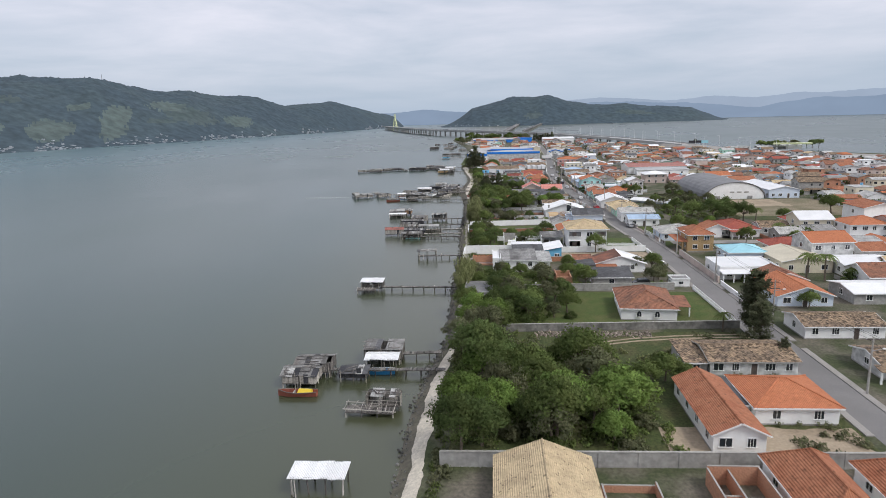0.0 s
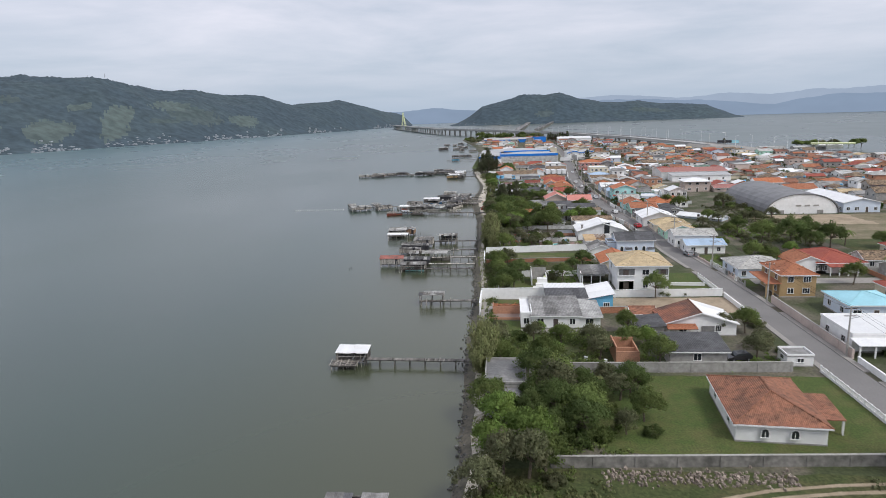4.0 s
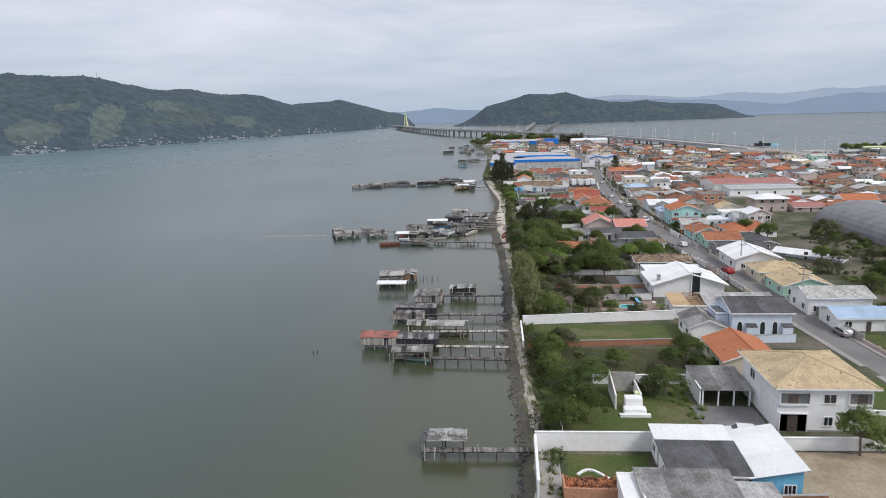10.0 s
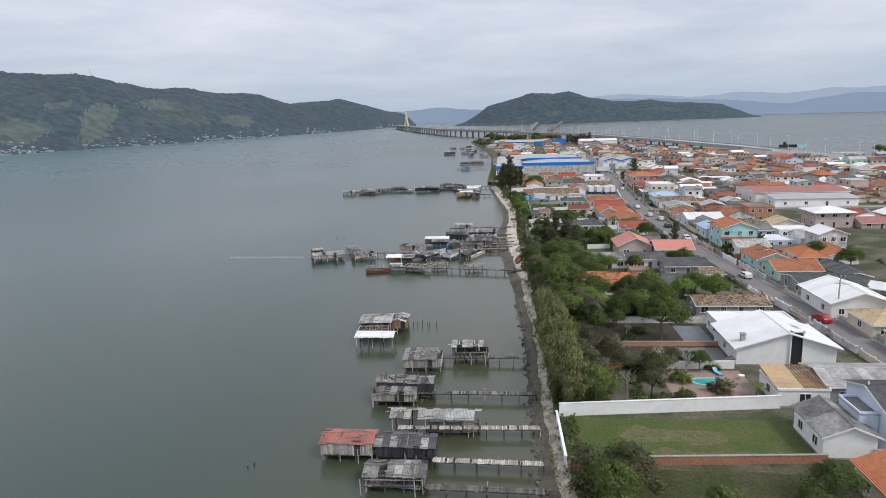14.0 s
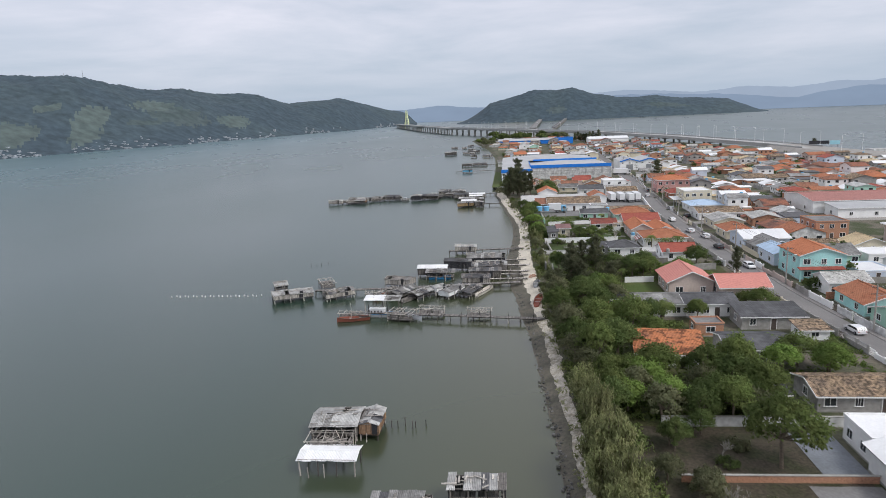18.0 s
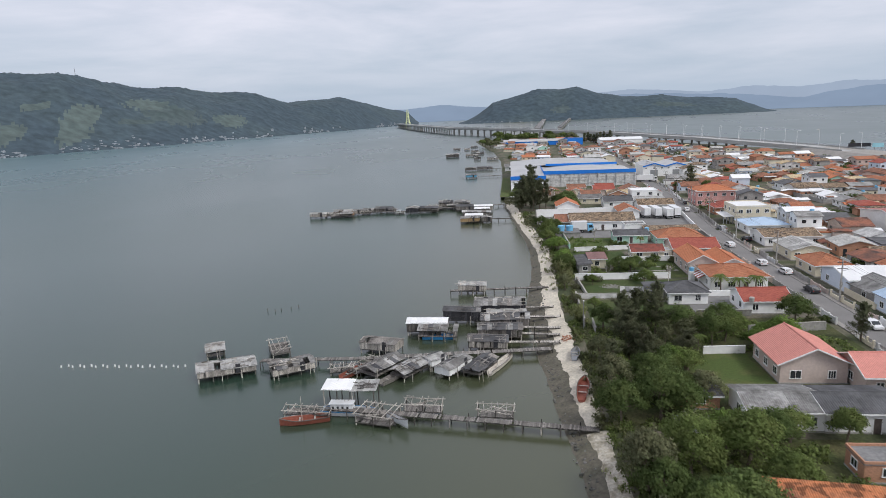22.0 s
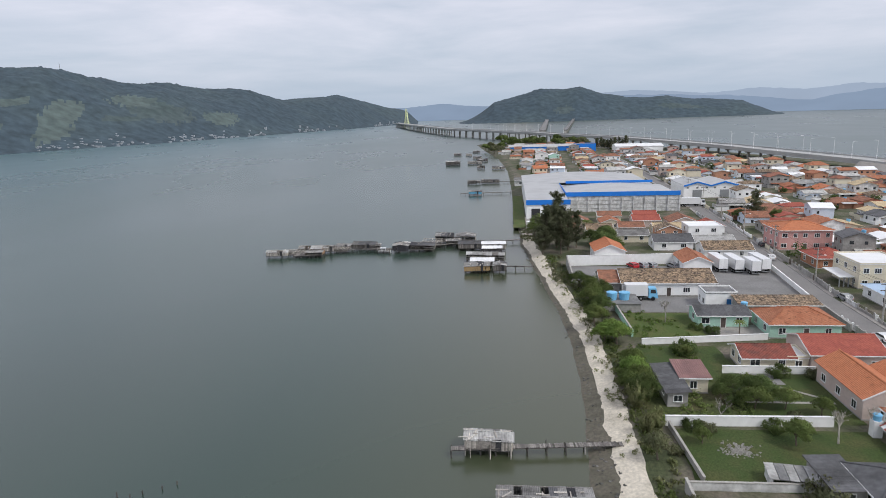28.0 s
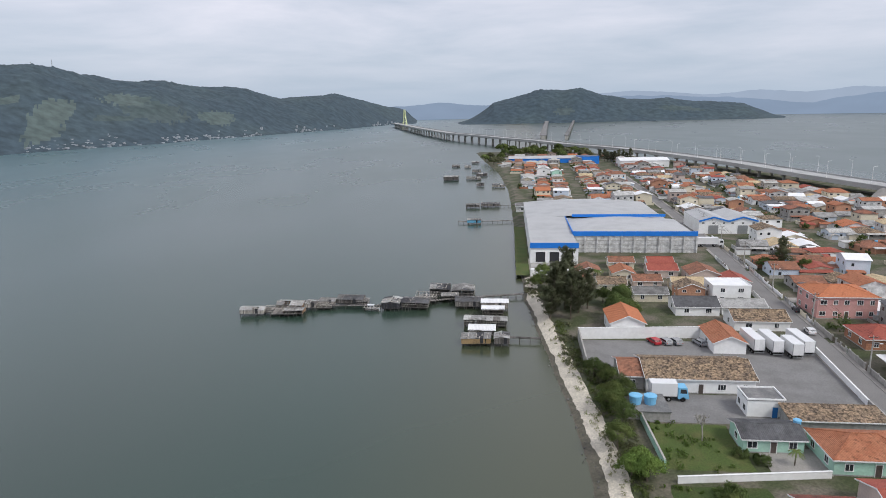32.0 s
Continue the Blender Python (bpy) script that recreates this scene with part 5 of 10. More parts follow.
# street east side, middle
house(48.6, 290.5, 60, 304, 5.0, "gable", "white_sheet", "white_paint", "white house with a broad white sheet gable roof", "y", 1.9, 3, 2, over=0.8)
house(50.2, 278.5, 62, 287.5, 4.3, "hip", "beige_tile", "cream_paint", "house with a worn beige tiled hip roof", "x", 1.6, 3, 1)
house(50.4, 264.8, 61, 275, 4.4, "gable", "beige_tile", "mint_paint", "mint-green house with a pale cream gable roof", "y", 1.7, 3, 2)
house(50.0, 251.8, 62.5, 260.4, 5.4, "gable", "grey_tile", "white_paint", "white house with tall barred windows and pale roof", "x", 1.2, 4, 2)
house(51.0, 241.6, 62, 249.3, 4.3, "gable", "blue_sheet", "white_paint", "cream house with a pale blue sheet roof", "x", 1.0, 3, 1)
house(49.6, 332.5, 58.5, 344, 4.2, "gable", "orange_tile", "cyan_paint", "turquoise house with an orange tiled roof", "y", 1.7, 3, 2)
house(50.0, 320.2, 60.6, 331, 4.2, "gable", "orange_tile", "mint_paint", "mint-green house with a brown-orange tiled roof", "x", 1.6, 3, 2)
house(49.8, 305.5, 63, 317.8, 4.0, "gable", "dark_cement", "grey_render", "long building with a dark grey corrugated roof", "x", 1.2, 4, 2)
h = house(49.5, 361, 60, 372.7, 7.5, "gable", "bright_tile", "cyan_paint", "two-storey turquoise house with an orange tiled roof", "y", 1.8, 3, 2, floors=2)
porch(h, -5.8, 4.5, -7.6, -5.9, 3.3, "red_tile", 3, "cyan_paint")
house(49.2, 375, 56, 386, 4.8, "gable", "blue_sheet", "pale_blue_paint", "pale house with a blue sheet roof", "y", 1.2, 2, 2)
house(49.0, 395.5, 61.5, 408, 4.8, "gable", "white_sheet", "pale_blue_paint", "white house with a pale blue-white sheet roof", "x", 1.4, 4, 2)
house(48.8, 410.5, 57, 421, 4.4, "hip", "orange_tile", "cream_paint", "house with a weathered orange tiled hip roof", "x", 1.7, 2, 2)
house(62.0, 336, 69.2, 347, 4.0, "hip", "bright_tile", "white_paint", "white house with a patched orange tiled hip roof", "y", 1.7, 2, 2)
house(69.6, 337, 77.6, 347, 4.0, "gable", "bright_tile", "white_paint", "white house with a bright orange gable roof", "y", 1.6, 2, 2)
house(63.4, 316.5, 69.8, 331, 3.6, "gable", "dark_cement", "grey_render", "long dark-roofed shed behind the street houses", "y", 0.9, 1, 2, name="shed", category="shed")
h = house(73.6, 407, 83.1, 418, 7.0, "flat", "slab_roof", "orange_brick", "unfinished two-storey brick house with open floors", south=3, west=3, floors=2, name="unfinished_house")
# northern lagoon side
house(6.4, 391.6, 9.8, 398.6, 3.9, "shed_w", "dark_cement", "grey_render", "low dark-roofed wing of a white cottage", "x", 0.2, 1, 1, name="annex", category="shed")
house(10.0, 389.2, 18.0, 396.8, 4.3, "hip", "dark_cement", "white_paint", "white cottage with a dark slate-grey hip roof", "x", 1.4, 2, 2)
house(23.0, 382.5, 32.0, 391, 4.3, "gable", "red_tile", "white_paint", "white house with a red tiled roof and chimney", "x", 1.5, 2, 2)
water_tank(24.2, 382.0, 4.3, 0.5, 0.8, "round grey water tank beside a red roof", "concrete")
h = house(21.6, 399.8, 34.0, 410.6, 4.8, "hip", "orange_tile", "white_paint", "white house with orange tiled roof and striped awning", "x", 1.6, 4, 2)
for k in range(7):
    y0 = -1.6 + k * 0.75
    part("awning_strip", Shape().slab(((-7.9, y0, 1.9), (-6.2, y0, 2.75), (-6.2, y0 + 0.75, 2.75), (-7.9, y0 + 0.75, 1.9)), 0.04), "white_paint" if k % 2 else "red_tile", h, "white awning strip" if k % 2 else "dull red awning strip")
for y0 in (-1.5, 3.6):
    part("awning_post", Shape().beam((-7.8, y0, -0.1), (-7.8, y0, 1.95), 0.08), "white_paint", h)
house(20.4, 413.5, 27.0, 427.5, 5.0, "gable", "bright_tile", "pale_pink_paint", "house with layered bright orange gable roofs", "y", 1.7, 1, 3)
house(27.1, 412.6, 34.0, 426, 4.4, "gable", "bright_tile", "white_paint", "lower wing with a bright orange gable roof", "y", 1.5, 2, 0)
house(20.6, 447.6, 33.8, 457.3, 4.5, "hip", "orange_tile", "mint_paint", "mint-green house with a large weathered orange hip roof", "x", 1.9, 3, 2)
house(10.0, 431.2, 18.4, 437.6, 4.0, "gable", "burnt_red", "cream_paint", "cream house with a dark red tiled roof", "x", 1.2, 2, 2)
house(17.3, 431.4, 20.8, 437.0, 3.8, "flat", "white_sheet", "cream_paint", "small flat-roofed white annex", south=1, west=0, name="annex", category="shed")
house(21.0, 430.9, 33.0, 441.2, 4.8, "gable", "red_tile", "pale_pink_paint", "broad house with a faded red tiled roof", "x", 1.7, 3, 1)
house(8.8, 453.9, 18.8, 460.6, 4.2, "gable", "dark_cement", "mint_paint", "mint-green cottage with a grey corrugated roof", "x", 1.0, 3, 1)
h = house(14.0, 467, 20.8, 472.6, 5.0, "flat", "slab_roof", "white_paint", "white flat-roofed service block with a blue door", south=0, west=2, name="service_block", category="building")
door(h, 1.7, -2.81, 0, 1.0, 2.2, "s", "door_blue")
water_tank(19.4, 458.6, 4.6, 0.7, 0.9)
house(19.8, 461.4, 36.2, 466.4, 4.0, "shed", "mottled_tile", "grey_render", "long low roof of old mottled tiles", "x", 0.7, 0, 0, name="shed", category="shed")
house(-2.6, 477, 19.2, 489.4, 4.8, "gable", "mottled_tile", "white_paint", "long white depot with a mottled brown tiled roof", "x", 1.9, 5, 0, name="depot", category="building")
house(-7.5, 478.5, -2.8, 488.4, 4.6, "gable", "brown_tile", "grey_render", "end block with a dark red-brown roof", "x", 1.7, 1, 1, name="depot_end", category="building")
house(17.6, 499.2, 25.0, 511, 4.5, "gable", "orange_tile", "white_paint", "white gatehouse with an orange tiled gable roof", "y", 1.6, 0, 1, doorm="door_blue")
house(-5.0, 509.4, 3.6, 521, 5.6, "gable", "bright_tile", "white_paint", "white house with an orange gable roof behind a wall", "y", 1.9, 1, 2)
house(-2.7, 421.8, 1.5, 427.8, 4.2, "shed", "purple_sheet", "cream_paint", "small house with a faded purple-red roof", "x", 0.4, 1, 1)
house(-5.9, 416.8, -2.9, 427.8, 3.8, "shed_w", "dark_cement", "grey_render", "long narrow grey hut with a dark roof", "x", 0.3, 1, 2, name="hut", category="shed")
# around the big storehouse
house(53.4, 527.5, 69, 540, 7.8, "hip", "bright_tile", "pink_paint", "two-storey pink house with white balconies and orange roof", "x", 1.8, 5, 3, floors=2)
house(54.0, 503.5, 63.5, 513.5, 4.5, "hip", "red_tile", "brick", "brick house with a bright red tiled roof", "x", 1.8, 2, 2)
h = house(54.5, 483, 66, 496, 7.6, "flat", "white_sheet", "cream_paint", "two-storey cream house with a flat white roof", south=4, west=3, floors=2)
porch(h, -9.5, -5.8, -5, 4, 3.0, "white_sheet", 4, "metal_grey")
house(52.5, 465, 65, 477, 4.4, "hip", "blue_sheet", "white_paint", "house with a pale blue hip roof", "x", 1.5, 3, 2)
house(50.5, 446, 66, 458, 4.4, "gable", "mottled_tile", "white_paint", "low house with old tiled roof and barred front", "x", 1.2, 5, 2)
house(50.5, 428, 60, 440, 4.4, "gable", "pale_cement", "cream_paint", "house with a pale grey roof", "y", 1.3, 3, 2)

# storehouse: three joined sheds with blue bands
st = thing("storehouse", 10, 640, G, 0, "large white storehouse with grey metal roofs and blue bands", "storehouse")


def vault(q, x0, x1, y0, y1, z, rise, n=10):
    """A low arched roof that runs along y."""
    for i in range(n + 1):
        a = i / n
        x, zz = x0 + (x1 - x0) * a, z + rise * math.sin(a * math.pi)
        q.v += [(x, y0, zz), (x, y1, zz), (x, y1, zz - 0.2), (x, y0, zz - 0.2)]
        if i:
            for c in range(4):
                q.f.append((4 * i - 4 + c, 4 * i - 4 + (c + 1) % 4, 4 * i + (c + 1) % 4, 4 * i + c))
    return q


part("front_hall", Shape().box(-15, -30, -0.5, 34, 8, 7.2), "stained_white", st, "stained white concrete panel wall")
part("side_hall", Shape().box(-33, -52, -0.5, -15.1, 8, 7.0), "white_paint", st)
part("rear_hall", Shape().box(-33, 8.1, -0.5, 30, 62, 7.5), "white_paint", st)
for k in range(11):
    x = -15 + 49 * k / 10
    part("pilaster", Shape().box(x - 0.3, -30.5, -0.5, x + 0.3, -29.9, 6.8), "stained_white", st)
for k in range(3):
    part("wall_rail", Shape().box(-15, -30.15, 1.5 + 1.7 * k, 34, -30.02, 1.62 + 1.7 * k), "concrete", st)
part("blue_band", Shape().box(-15.2, -30.4, 6.9, 34.2, -30.0, 8.8).box(-15.3, -30.0, 6.9, -15.0, 8, 8.8), "band_blue", st, "bright blue painted parapet band")
part("blue_band", Shape().box(-33.2, -52.4, 6.6, -15.0, -52.0, 8.6), "band_blue", st, "bright blue painted parapet band")
part("blue_band", Shape().box(-12, 7.6, 8.4, 30.2, 8.0, 9.6), "band_blue", st, "bright blue painted parapet band")
part("roof", vault(Shape(), -14.9, 33.9, -29.9, 7.5, 7.3, 1.3), "zinc_sheet", st, smooth=False)
part("roof", Shape().slab(((-33, -51.9, 7.0), (-15.1, -51.9, 7.0), (-15.1, 8, 8.6), (-33, 8, 8.6)), 0.2), "zinc_sheet", st)
part("roof", vault(Shape(), -33.2, 30.2, 8.1, 62, 7.6, 1.6), "zinc_sheet", st)
for k in range(3):
    dk = part("loading_door", Shape().box(-31 + k * 5.2, -52.08, 1.2, -27.4 + k * 5.2, -52.0, 5.0), "car_dark", st)
    part("frame", Shape().box(-31.2 + k * 5.2, -52.2, 1.0, -31 + k * 5.2, -52.0, 5.2).box(-27.4 + k * 5.2, -52.2, 1.0, -27.2 + k * 5.2, -52.0, 5.2), "white_paint", dk)
part("loading_ramp", Shape().box(-33, -66, -0.5, -20, -52.5, 0.9), "concrete", st)
part("ramp_wall", Shape().box(-33.4, -68, -0.5, -20, -66, 2.2), "white_paint", st)
wb = thing("warehouse", 69, 663, G, 0, "white warehouse with two low grey gables and roller doors", "warehouse")
part("wall", Shape().box(-13, -13, -0.3, 13, 13, 6.2), "white_paint", wb)
for e in (-6.5, 6.5):
    part("gable", Shape().hexa([(e - 6.5, -13, 6.2), (e + 6.5, -13, 6.2), (e, -13, 8.0)], [(e - 6.5, 13, 6.2), (e + 6.5, 13, 6.2), (e, 13, 8.0)]), "white_paint", wb)
    part("roof", Shape().slab(((e - 6.6, 13.3, 6.25), (e - 6.6, -13.3, 6.25), (e, -13.3, 8.15), (e, 13.3, 8.15)), 0.12), "zinc_sheet", wb)
    part("roof", Shape().slab(((e + 6.6, -13.3, 6.25), (e + 6.6, 13.3, 6.25), (e, 13.3, 8.15), (e, -13.3, 8.15)), 0.12), "zinc_sheet", wb)
    part("blue_band", Shape().beam((e - 6.5, -13.45, 5.9), (e, -13.45, 7.75), 0.2, 0.7).beam((e + 6.5, -13.45, 5.9), (e, -13.45, 7.75), 0.2, 0.7), "band_blue", wb, "bright blue gable band")
    part("roller_door", Shape().box(e - 2.2, -13.1, 0, e + 2.2, -13.0, 3.9), "metal_grey", wb)
    for k in (-4.6, 4.6, 0):
        part("vent", Shape().box(e + k - 0.5, -13.08, 4.6, e + k + 0.5, -13.0, 5.3), "slab_roof", wb)

house(94.5, 456, 134, 482, 6.2, "gable", "faded_red", "white_paint", "long white warehouse with a faded red tiled roof", "x", 1.5, 0, 2, name="warehouse", category="warehouse", big=True)
house(98, 444.5, 132, 454.5, 5.0, "shed", "zinc_sheet", "white_paint", "long low white shed with a grey sheet roof", "x", 0.8, 4, 1, name="shed", category="shed", big=True)
house(91.5, 393, 104, 404, 7.0, "hip", "white_sheet", "pale_pink_paint", "two-storey pink house with a broad pale hip roof", "x", 1.3, 3, 2, over=0.9, floors=2, big=True)
house(105.5, 390, 118, 400, 3.6, "gable", "faded_red", "pale_pink_paint", "low pink house with a faded red tiled roof", "x", 1.2, 3, 1)
house(130.5, 401, 144, 412, 4.6, "gable", "bright_tile", "white_paint", "white house with a broad orange tiled roof", "x", 1.9, 3, 2)
house(134.8, 374, 149, 386, 4.2, "gable", "orange_tile", "white_paint", "long white house with an orange tiled roof", "x", 1.8, 4, 2)
house(118.5, 384, 131, 394, 4.2, "gable", "orange_tile", "white_paint", "white house with an orange gable roof behind a hall", "y", 1.8, 2, 2)
house(65.5, 303.3, 83.5, 308.9, 2.6, "gable", "white_sheet", "pale_blue_paint", "long low pale shed with a rippled white sheet roof", "x", 0.9, 3, 1, name="shed", category="shed", rz=-42)
# sports hall with a barrel roof, and the long pale blue school beside it
ha = thing("sports_hall", 115.8, 339.4, G, 0, "sports hall with a grey barrel roof and white arched front", "hall")
q, fq = Shape(), Shape()
arc = [(13.9 * math.cos(math.pi * (1 - k / 16)), 7.9 * math.sin(math.pi * k / 16) ** 0.9) for k in range(17)]
for k, (ax, az) in enumerate(arc):
    q.v += [(ax * 1.02, -25, az + 0.3), (ax * 1.02, 25, az + 0.3), (ax, 25, az), (ax, -25, az)]
    if k:
        for c in range(4):
            q.f.append((4 * k - 4 + c, 4 * k - 4 + (c + 1) % 4, 4 * k + (c + 1) % 4, 4 * k + c))
part("barrel_roof", q, "hall_roof", ha)
fq.v += [(x * 0.98, -24.6, z * 0.98) for x, z in arc]
fq.f.append(tuple(reversed(range(17))))
part("front_wall", fq, "white_paint", ha)
for k in range(3):
    part("vent_panel", Shape().box(-2.6 + k * 3.4, -24.75, 3.0, -0.6 + k * 3.4, -24.62, 3.6), "concrete", ha)
for a, e in ((-9.6, 2.6), (5.8, 2.2), (-12.4, 1.6)):
    part("gate", Shape().box(a, -24.8, 0, a + e, -24.62, 1.5), "grey_render", ha)
part("edge_band", Shape().tube((-13.9, -25, 0.2), (-13.9, 25, 0.2), 0.2, 0.2, 6), "slab_roof", ha)
house(132, 316, 146, 352, 5.5, "gable", "white_sheet", "pale_blue_paint", "long pale blue school building with a white roof", "y", 1.6, 4, 8, name="school", category="school", big=True)

# ---------------------------------------------------------------- garden walls, fences and ground covers
garden_wall(-6.7, 71.2, 46, 72.2, 2.0, "grey_render", "long grey rendered boundary wall")
garden_wall(2.0, 121.4, 47.8, 123.6, 1.5, "old_render", "stained grey boundary wall beside rubble")
garden_wall(0.6, 151.0, 43, 152.0, 1.7, "grey_render", "pale grey boundary wall of a garden")
picket_fence(47.8, 125, 47.6, 152, 1.2, "white_paint", "low white concrete picket fence along the street")
picket_fence(46.6, 197, 46.2, 214, 1.3, "white_paint", "white concrete fence panels along the street")
garden_wall(47.2, 176, 46.8, 196, 1.0, "white_paint", "low white front wall with pillars")
garden_wall(-8.8, 194.8, 6.3, 195.2, 2.6, "white_paint", "tall white wall at the waterside terrace", coping="white_paint")
garden_wall(-8.9, 184, -8.8, 194.6, 2.3, "white_paint", "white terrace wall along the shore", coping="white_paint")
garden_wall(20.0, 196, 46.6, 196.8, 1.7, "white_paint", "white plastered garden wall", coping="white_paint")
garden_wall(1.2, 216.2, 16.2, 216.5, 1.5, "white_paint", "weathered white wall behind a shrine", coping="white_paint")
garden_wall(-8.7, 232.6, 22, 234.6, 1.1, "brick", "low brown brick wall across a field", posts=False)
garden_wall(-9.0, 245.8, 22.4, 249.4, 1.9, "white_paint", "long bright white garden wall", coping="white_paint")
garden_wall(-9.2, 233.2, -9.4, 245.6, 0.9, "white_paint", "white post fence at the shore end of a field")
garden_wall(27.6, 235.2, 40.8, 235.8, 1.5, "pale_blue_paint", "low white wall below the chapel", posts=False)
garden_wall(8.6, 263.4, 21, 263.9, 1.3, "white_paint", "white wall behind a pool patio", coping="white_paint")
garden_wall(1.0, 287.4, 25, 287.6, 1.4, "stained_white", "old stained white wall under the trees", posts=False)
garden_wall(0.2, 274.0, 21.6, 274.4, 0.9, "orange_brick", "low bare brick yard wall", posts=False)
garden_wall(55.5, 158, 55.4, 191, 1.7, "pale_pink_paint", "faded pink roadside wall")
garden_wall(55.4, 128, 55.4, 156, 1.1, "white_paint", "white roadside wall with gate pillars")
garden_wall(9, 361, 16, 361.4, 1.3, "white_paint", "short white garden wall behind a lawn", coping="white_paint")
garden_wall(20, 371, 34, 373, 1.6, "grey_render", "brown-grey rendered yard wall")
garden_wall(-7.6, 410.8, 15.6, 411.4, 1.5, "white_paint", "white wall across the gardens", coping="white_paint")
garden_wall(-8.6, 394.6, 6.4, 394.8, 1.1, "stained_white", "low stained garden wall", posts=False)
garden_wall(-9.2, 375.4, -9.0, 394.4, 1.7, "concrete", "bare concrete wall along the shore gardens", posts=False)
garden_wall(-6.4, 396, -7.2, 410.4, 0.9, "concrete", "low concrete kerb wall of a shore garden", posts=False)
garden_wall(-7.6, 371.4, -7.5, 377.0, 1.2, "concrete", "short low concrete wall under trees", posts=False)
garden_wall(13.8, 381.4, 24.0, 381.3, 1.3, "old_render", "brown-stained rendered yard wall", posts=False)
sk = thing("ruined_shed", 3.8, 396.4, G, -8, "ruined grey lean-to shed with broken slab roof", "shed")
for x0, y0, x1, y1 in ((-2.6, -1.6, -2.4, 1.4), (2.4, -1.6, 2.6, 1.4), (-2.6, 1.4, 2.6, 1.6)):
    part("wall", Shape().box(x0, y0, -0.2, x1, y1, 1.5), "stained_white", sk)
for k in range(5):
    part("roof_slab", Shape().slab(((-2.8 + k * 1.12, -1.7, 1.5 + 0.05 * (k % 2)), (-1.75 + k * 1.12, -1.7, 1.5), (-1.75 + k * 1.12, 1.7, 1.75), (-2.8 + k * 1.12, 1.7, 1.72)), 0.08), "slab_roof" if k % 2 else "pale_cement", sk)
lp = thing("lamp_post", -9.6, 373.6, G, 0, "slim grey lamp post by a garden wall", "lamp post")
part("pole", Shape().tube((0, 0, -0.2), (0, 0, 5.6), 0.07, 0.05, 7), "metal_grey", lp)
part("lantern", Shape().tube((0, 0, 5.6), (0, 0, 5.85), 0.10, 0.16, 8), "white_paint", lp)
garden_wall(-4.5, 443.6, 20, 446.8, 1.2, "white_paint", "long white garden wall", coping="white_paint")
garden_wall(6.3, 430.2, 21.4, 430.2, 1.3, "white_paint", "white wall below a red roof")
garden_wall(-13.4, 508.2, 17.4, 510.4, 3.0, "white_paint", "tall white depot wall", coping="white_paint")
garden_wall(-13.6, 488.5, -13.3, 508, 3.0, "concrete", "bare concrete side wall of the depot yard")
garden_wall(38.9, 473, 42.2, 506, 1.4, "white_paint", "white yard wall along the street", coping="white_paint")
garden_wall(37.6, 452, 38.8, 472.6, 1.5, "grey_render", "grey yard wall along the street")
garden_wall(-5.5, 448, -6.2, 470, 1.5, "mint_paint", "faded green shore-side garden wall")


def street_front(side, y0, y1, seed):
    """Plot fronts along the street: each a low wall of its own height and paint, some with railings, pillars and a gate. side: -1 west, 1 east."""
    rnd = random.Random(seed)
    y = y0
    while y < y1 - 3:
        L = min(rnd.uniform(5.5, 11), y1 - y)
        xa, xb = road_x(y) + side * 3.85, road_x(y + L) + side * 3.85
        h = rnd.choice((0.7, 0.9, 1.1, 1.3, 1.5))
        mat, word = rnd.choice((("white_paint", "white"), ("stained_white", "stained white"), ("stained_white", "stained white"), ("grey_render", "bare grey"), ("grey_render", "bare grey"), ("cream_paint", "cream"), ("pale_pink_paint", "faded pink"), ("concrete", "raw concrete")))
        gate = rnd.uniform(1.2, 2.8) if rnd.random() < 0.6 else 0.0
        ang = math.degrees(math.atan2(L, xb - xa))
        rail = h < 1.0 and rnd.random() < 0.6
        W = thing("front_wall", xa, y, G, ang, f"low {word} plot wall" + (" with railings" if rail else "") + (" and a metal gate" if gate else "") + " along the street", "wall")
        part("wall_panel", Shape().box(0.15, -0.09, -0.3, L - gate - 0.15, 0.09, h), mat, W)
        pl = Shape()
        for x in (0.0, (L - gate) / 2, L - gate):
            pl.box(x - 0.17, -0.17, -0.3, x + 0.17, 0.17, h + (0.75 if rail else 0.2))
        part("pillar_row", pl, mat, W, kind="stuff")
        if rail:
            rl = Shape().box(0.17, -0.03, h + 0.55, L - gate - 0.17, 0.03, h + 0.62)
            k = int((L - gate) / 0.28)
            for i in range(1, k):
                rl.box(i * 0.28 - 0.02, -0.02, h, i * 0.28 + 0.02, 0.02, h + 0.56)
            part("railing", rl, rnd.choice(("white_paint", "frame_dark", "metal_grey")), W)
        if gate:
            g = Shape().box(L - gate + 0.2, -0.04, 0.1, L - 0.05, 0.04, 0.22).box(L - gate + 0.2, -0.04, 1.25, L - 0.05, 0.04, 1.35)
            k = max(3, int(gate / 0.22))
            for i in range(k):
                xx = L - gate + 0.2 + (gate - 0.25) * i / (k - 1)
                g.box(xx - 0.025, -0.025, 0.1, xx + 0.025, 0.025, 1.35)
            part("gate", g, rnd.choice(("white_paint", "metal_grey", "frame_dark")), W)
        y += L


street_front(1, 205, 262, 1)
street_front(1, 262, 330, 2)
street_front(1, 331, 440, 3)
street_front(1, 443, 545, 4)
street_front(1, 547, 640, 5)
street_front(-1, 252, 285, 6)
street_front(-1, 287, 372, 7)
street_front(-1, 376, 470, 8)
street_front(-1, 512, 600, 9)

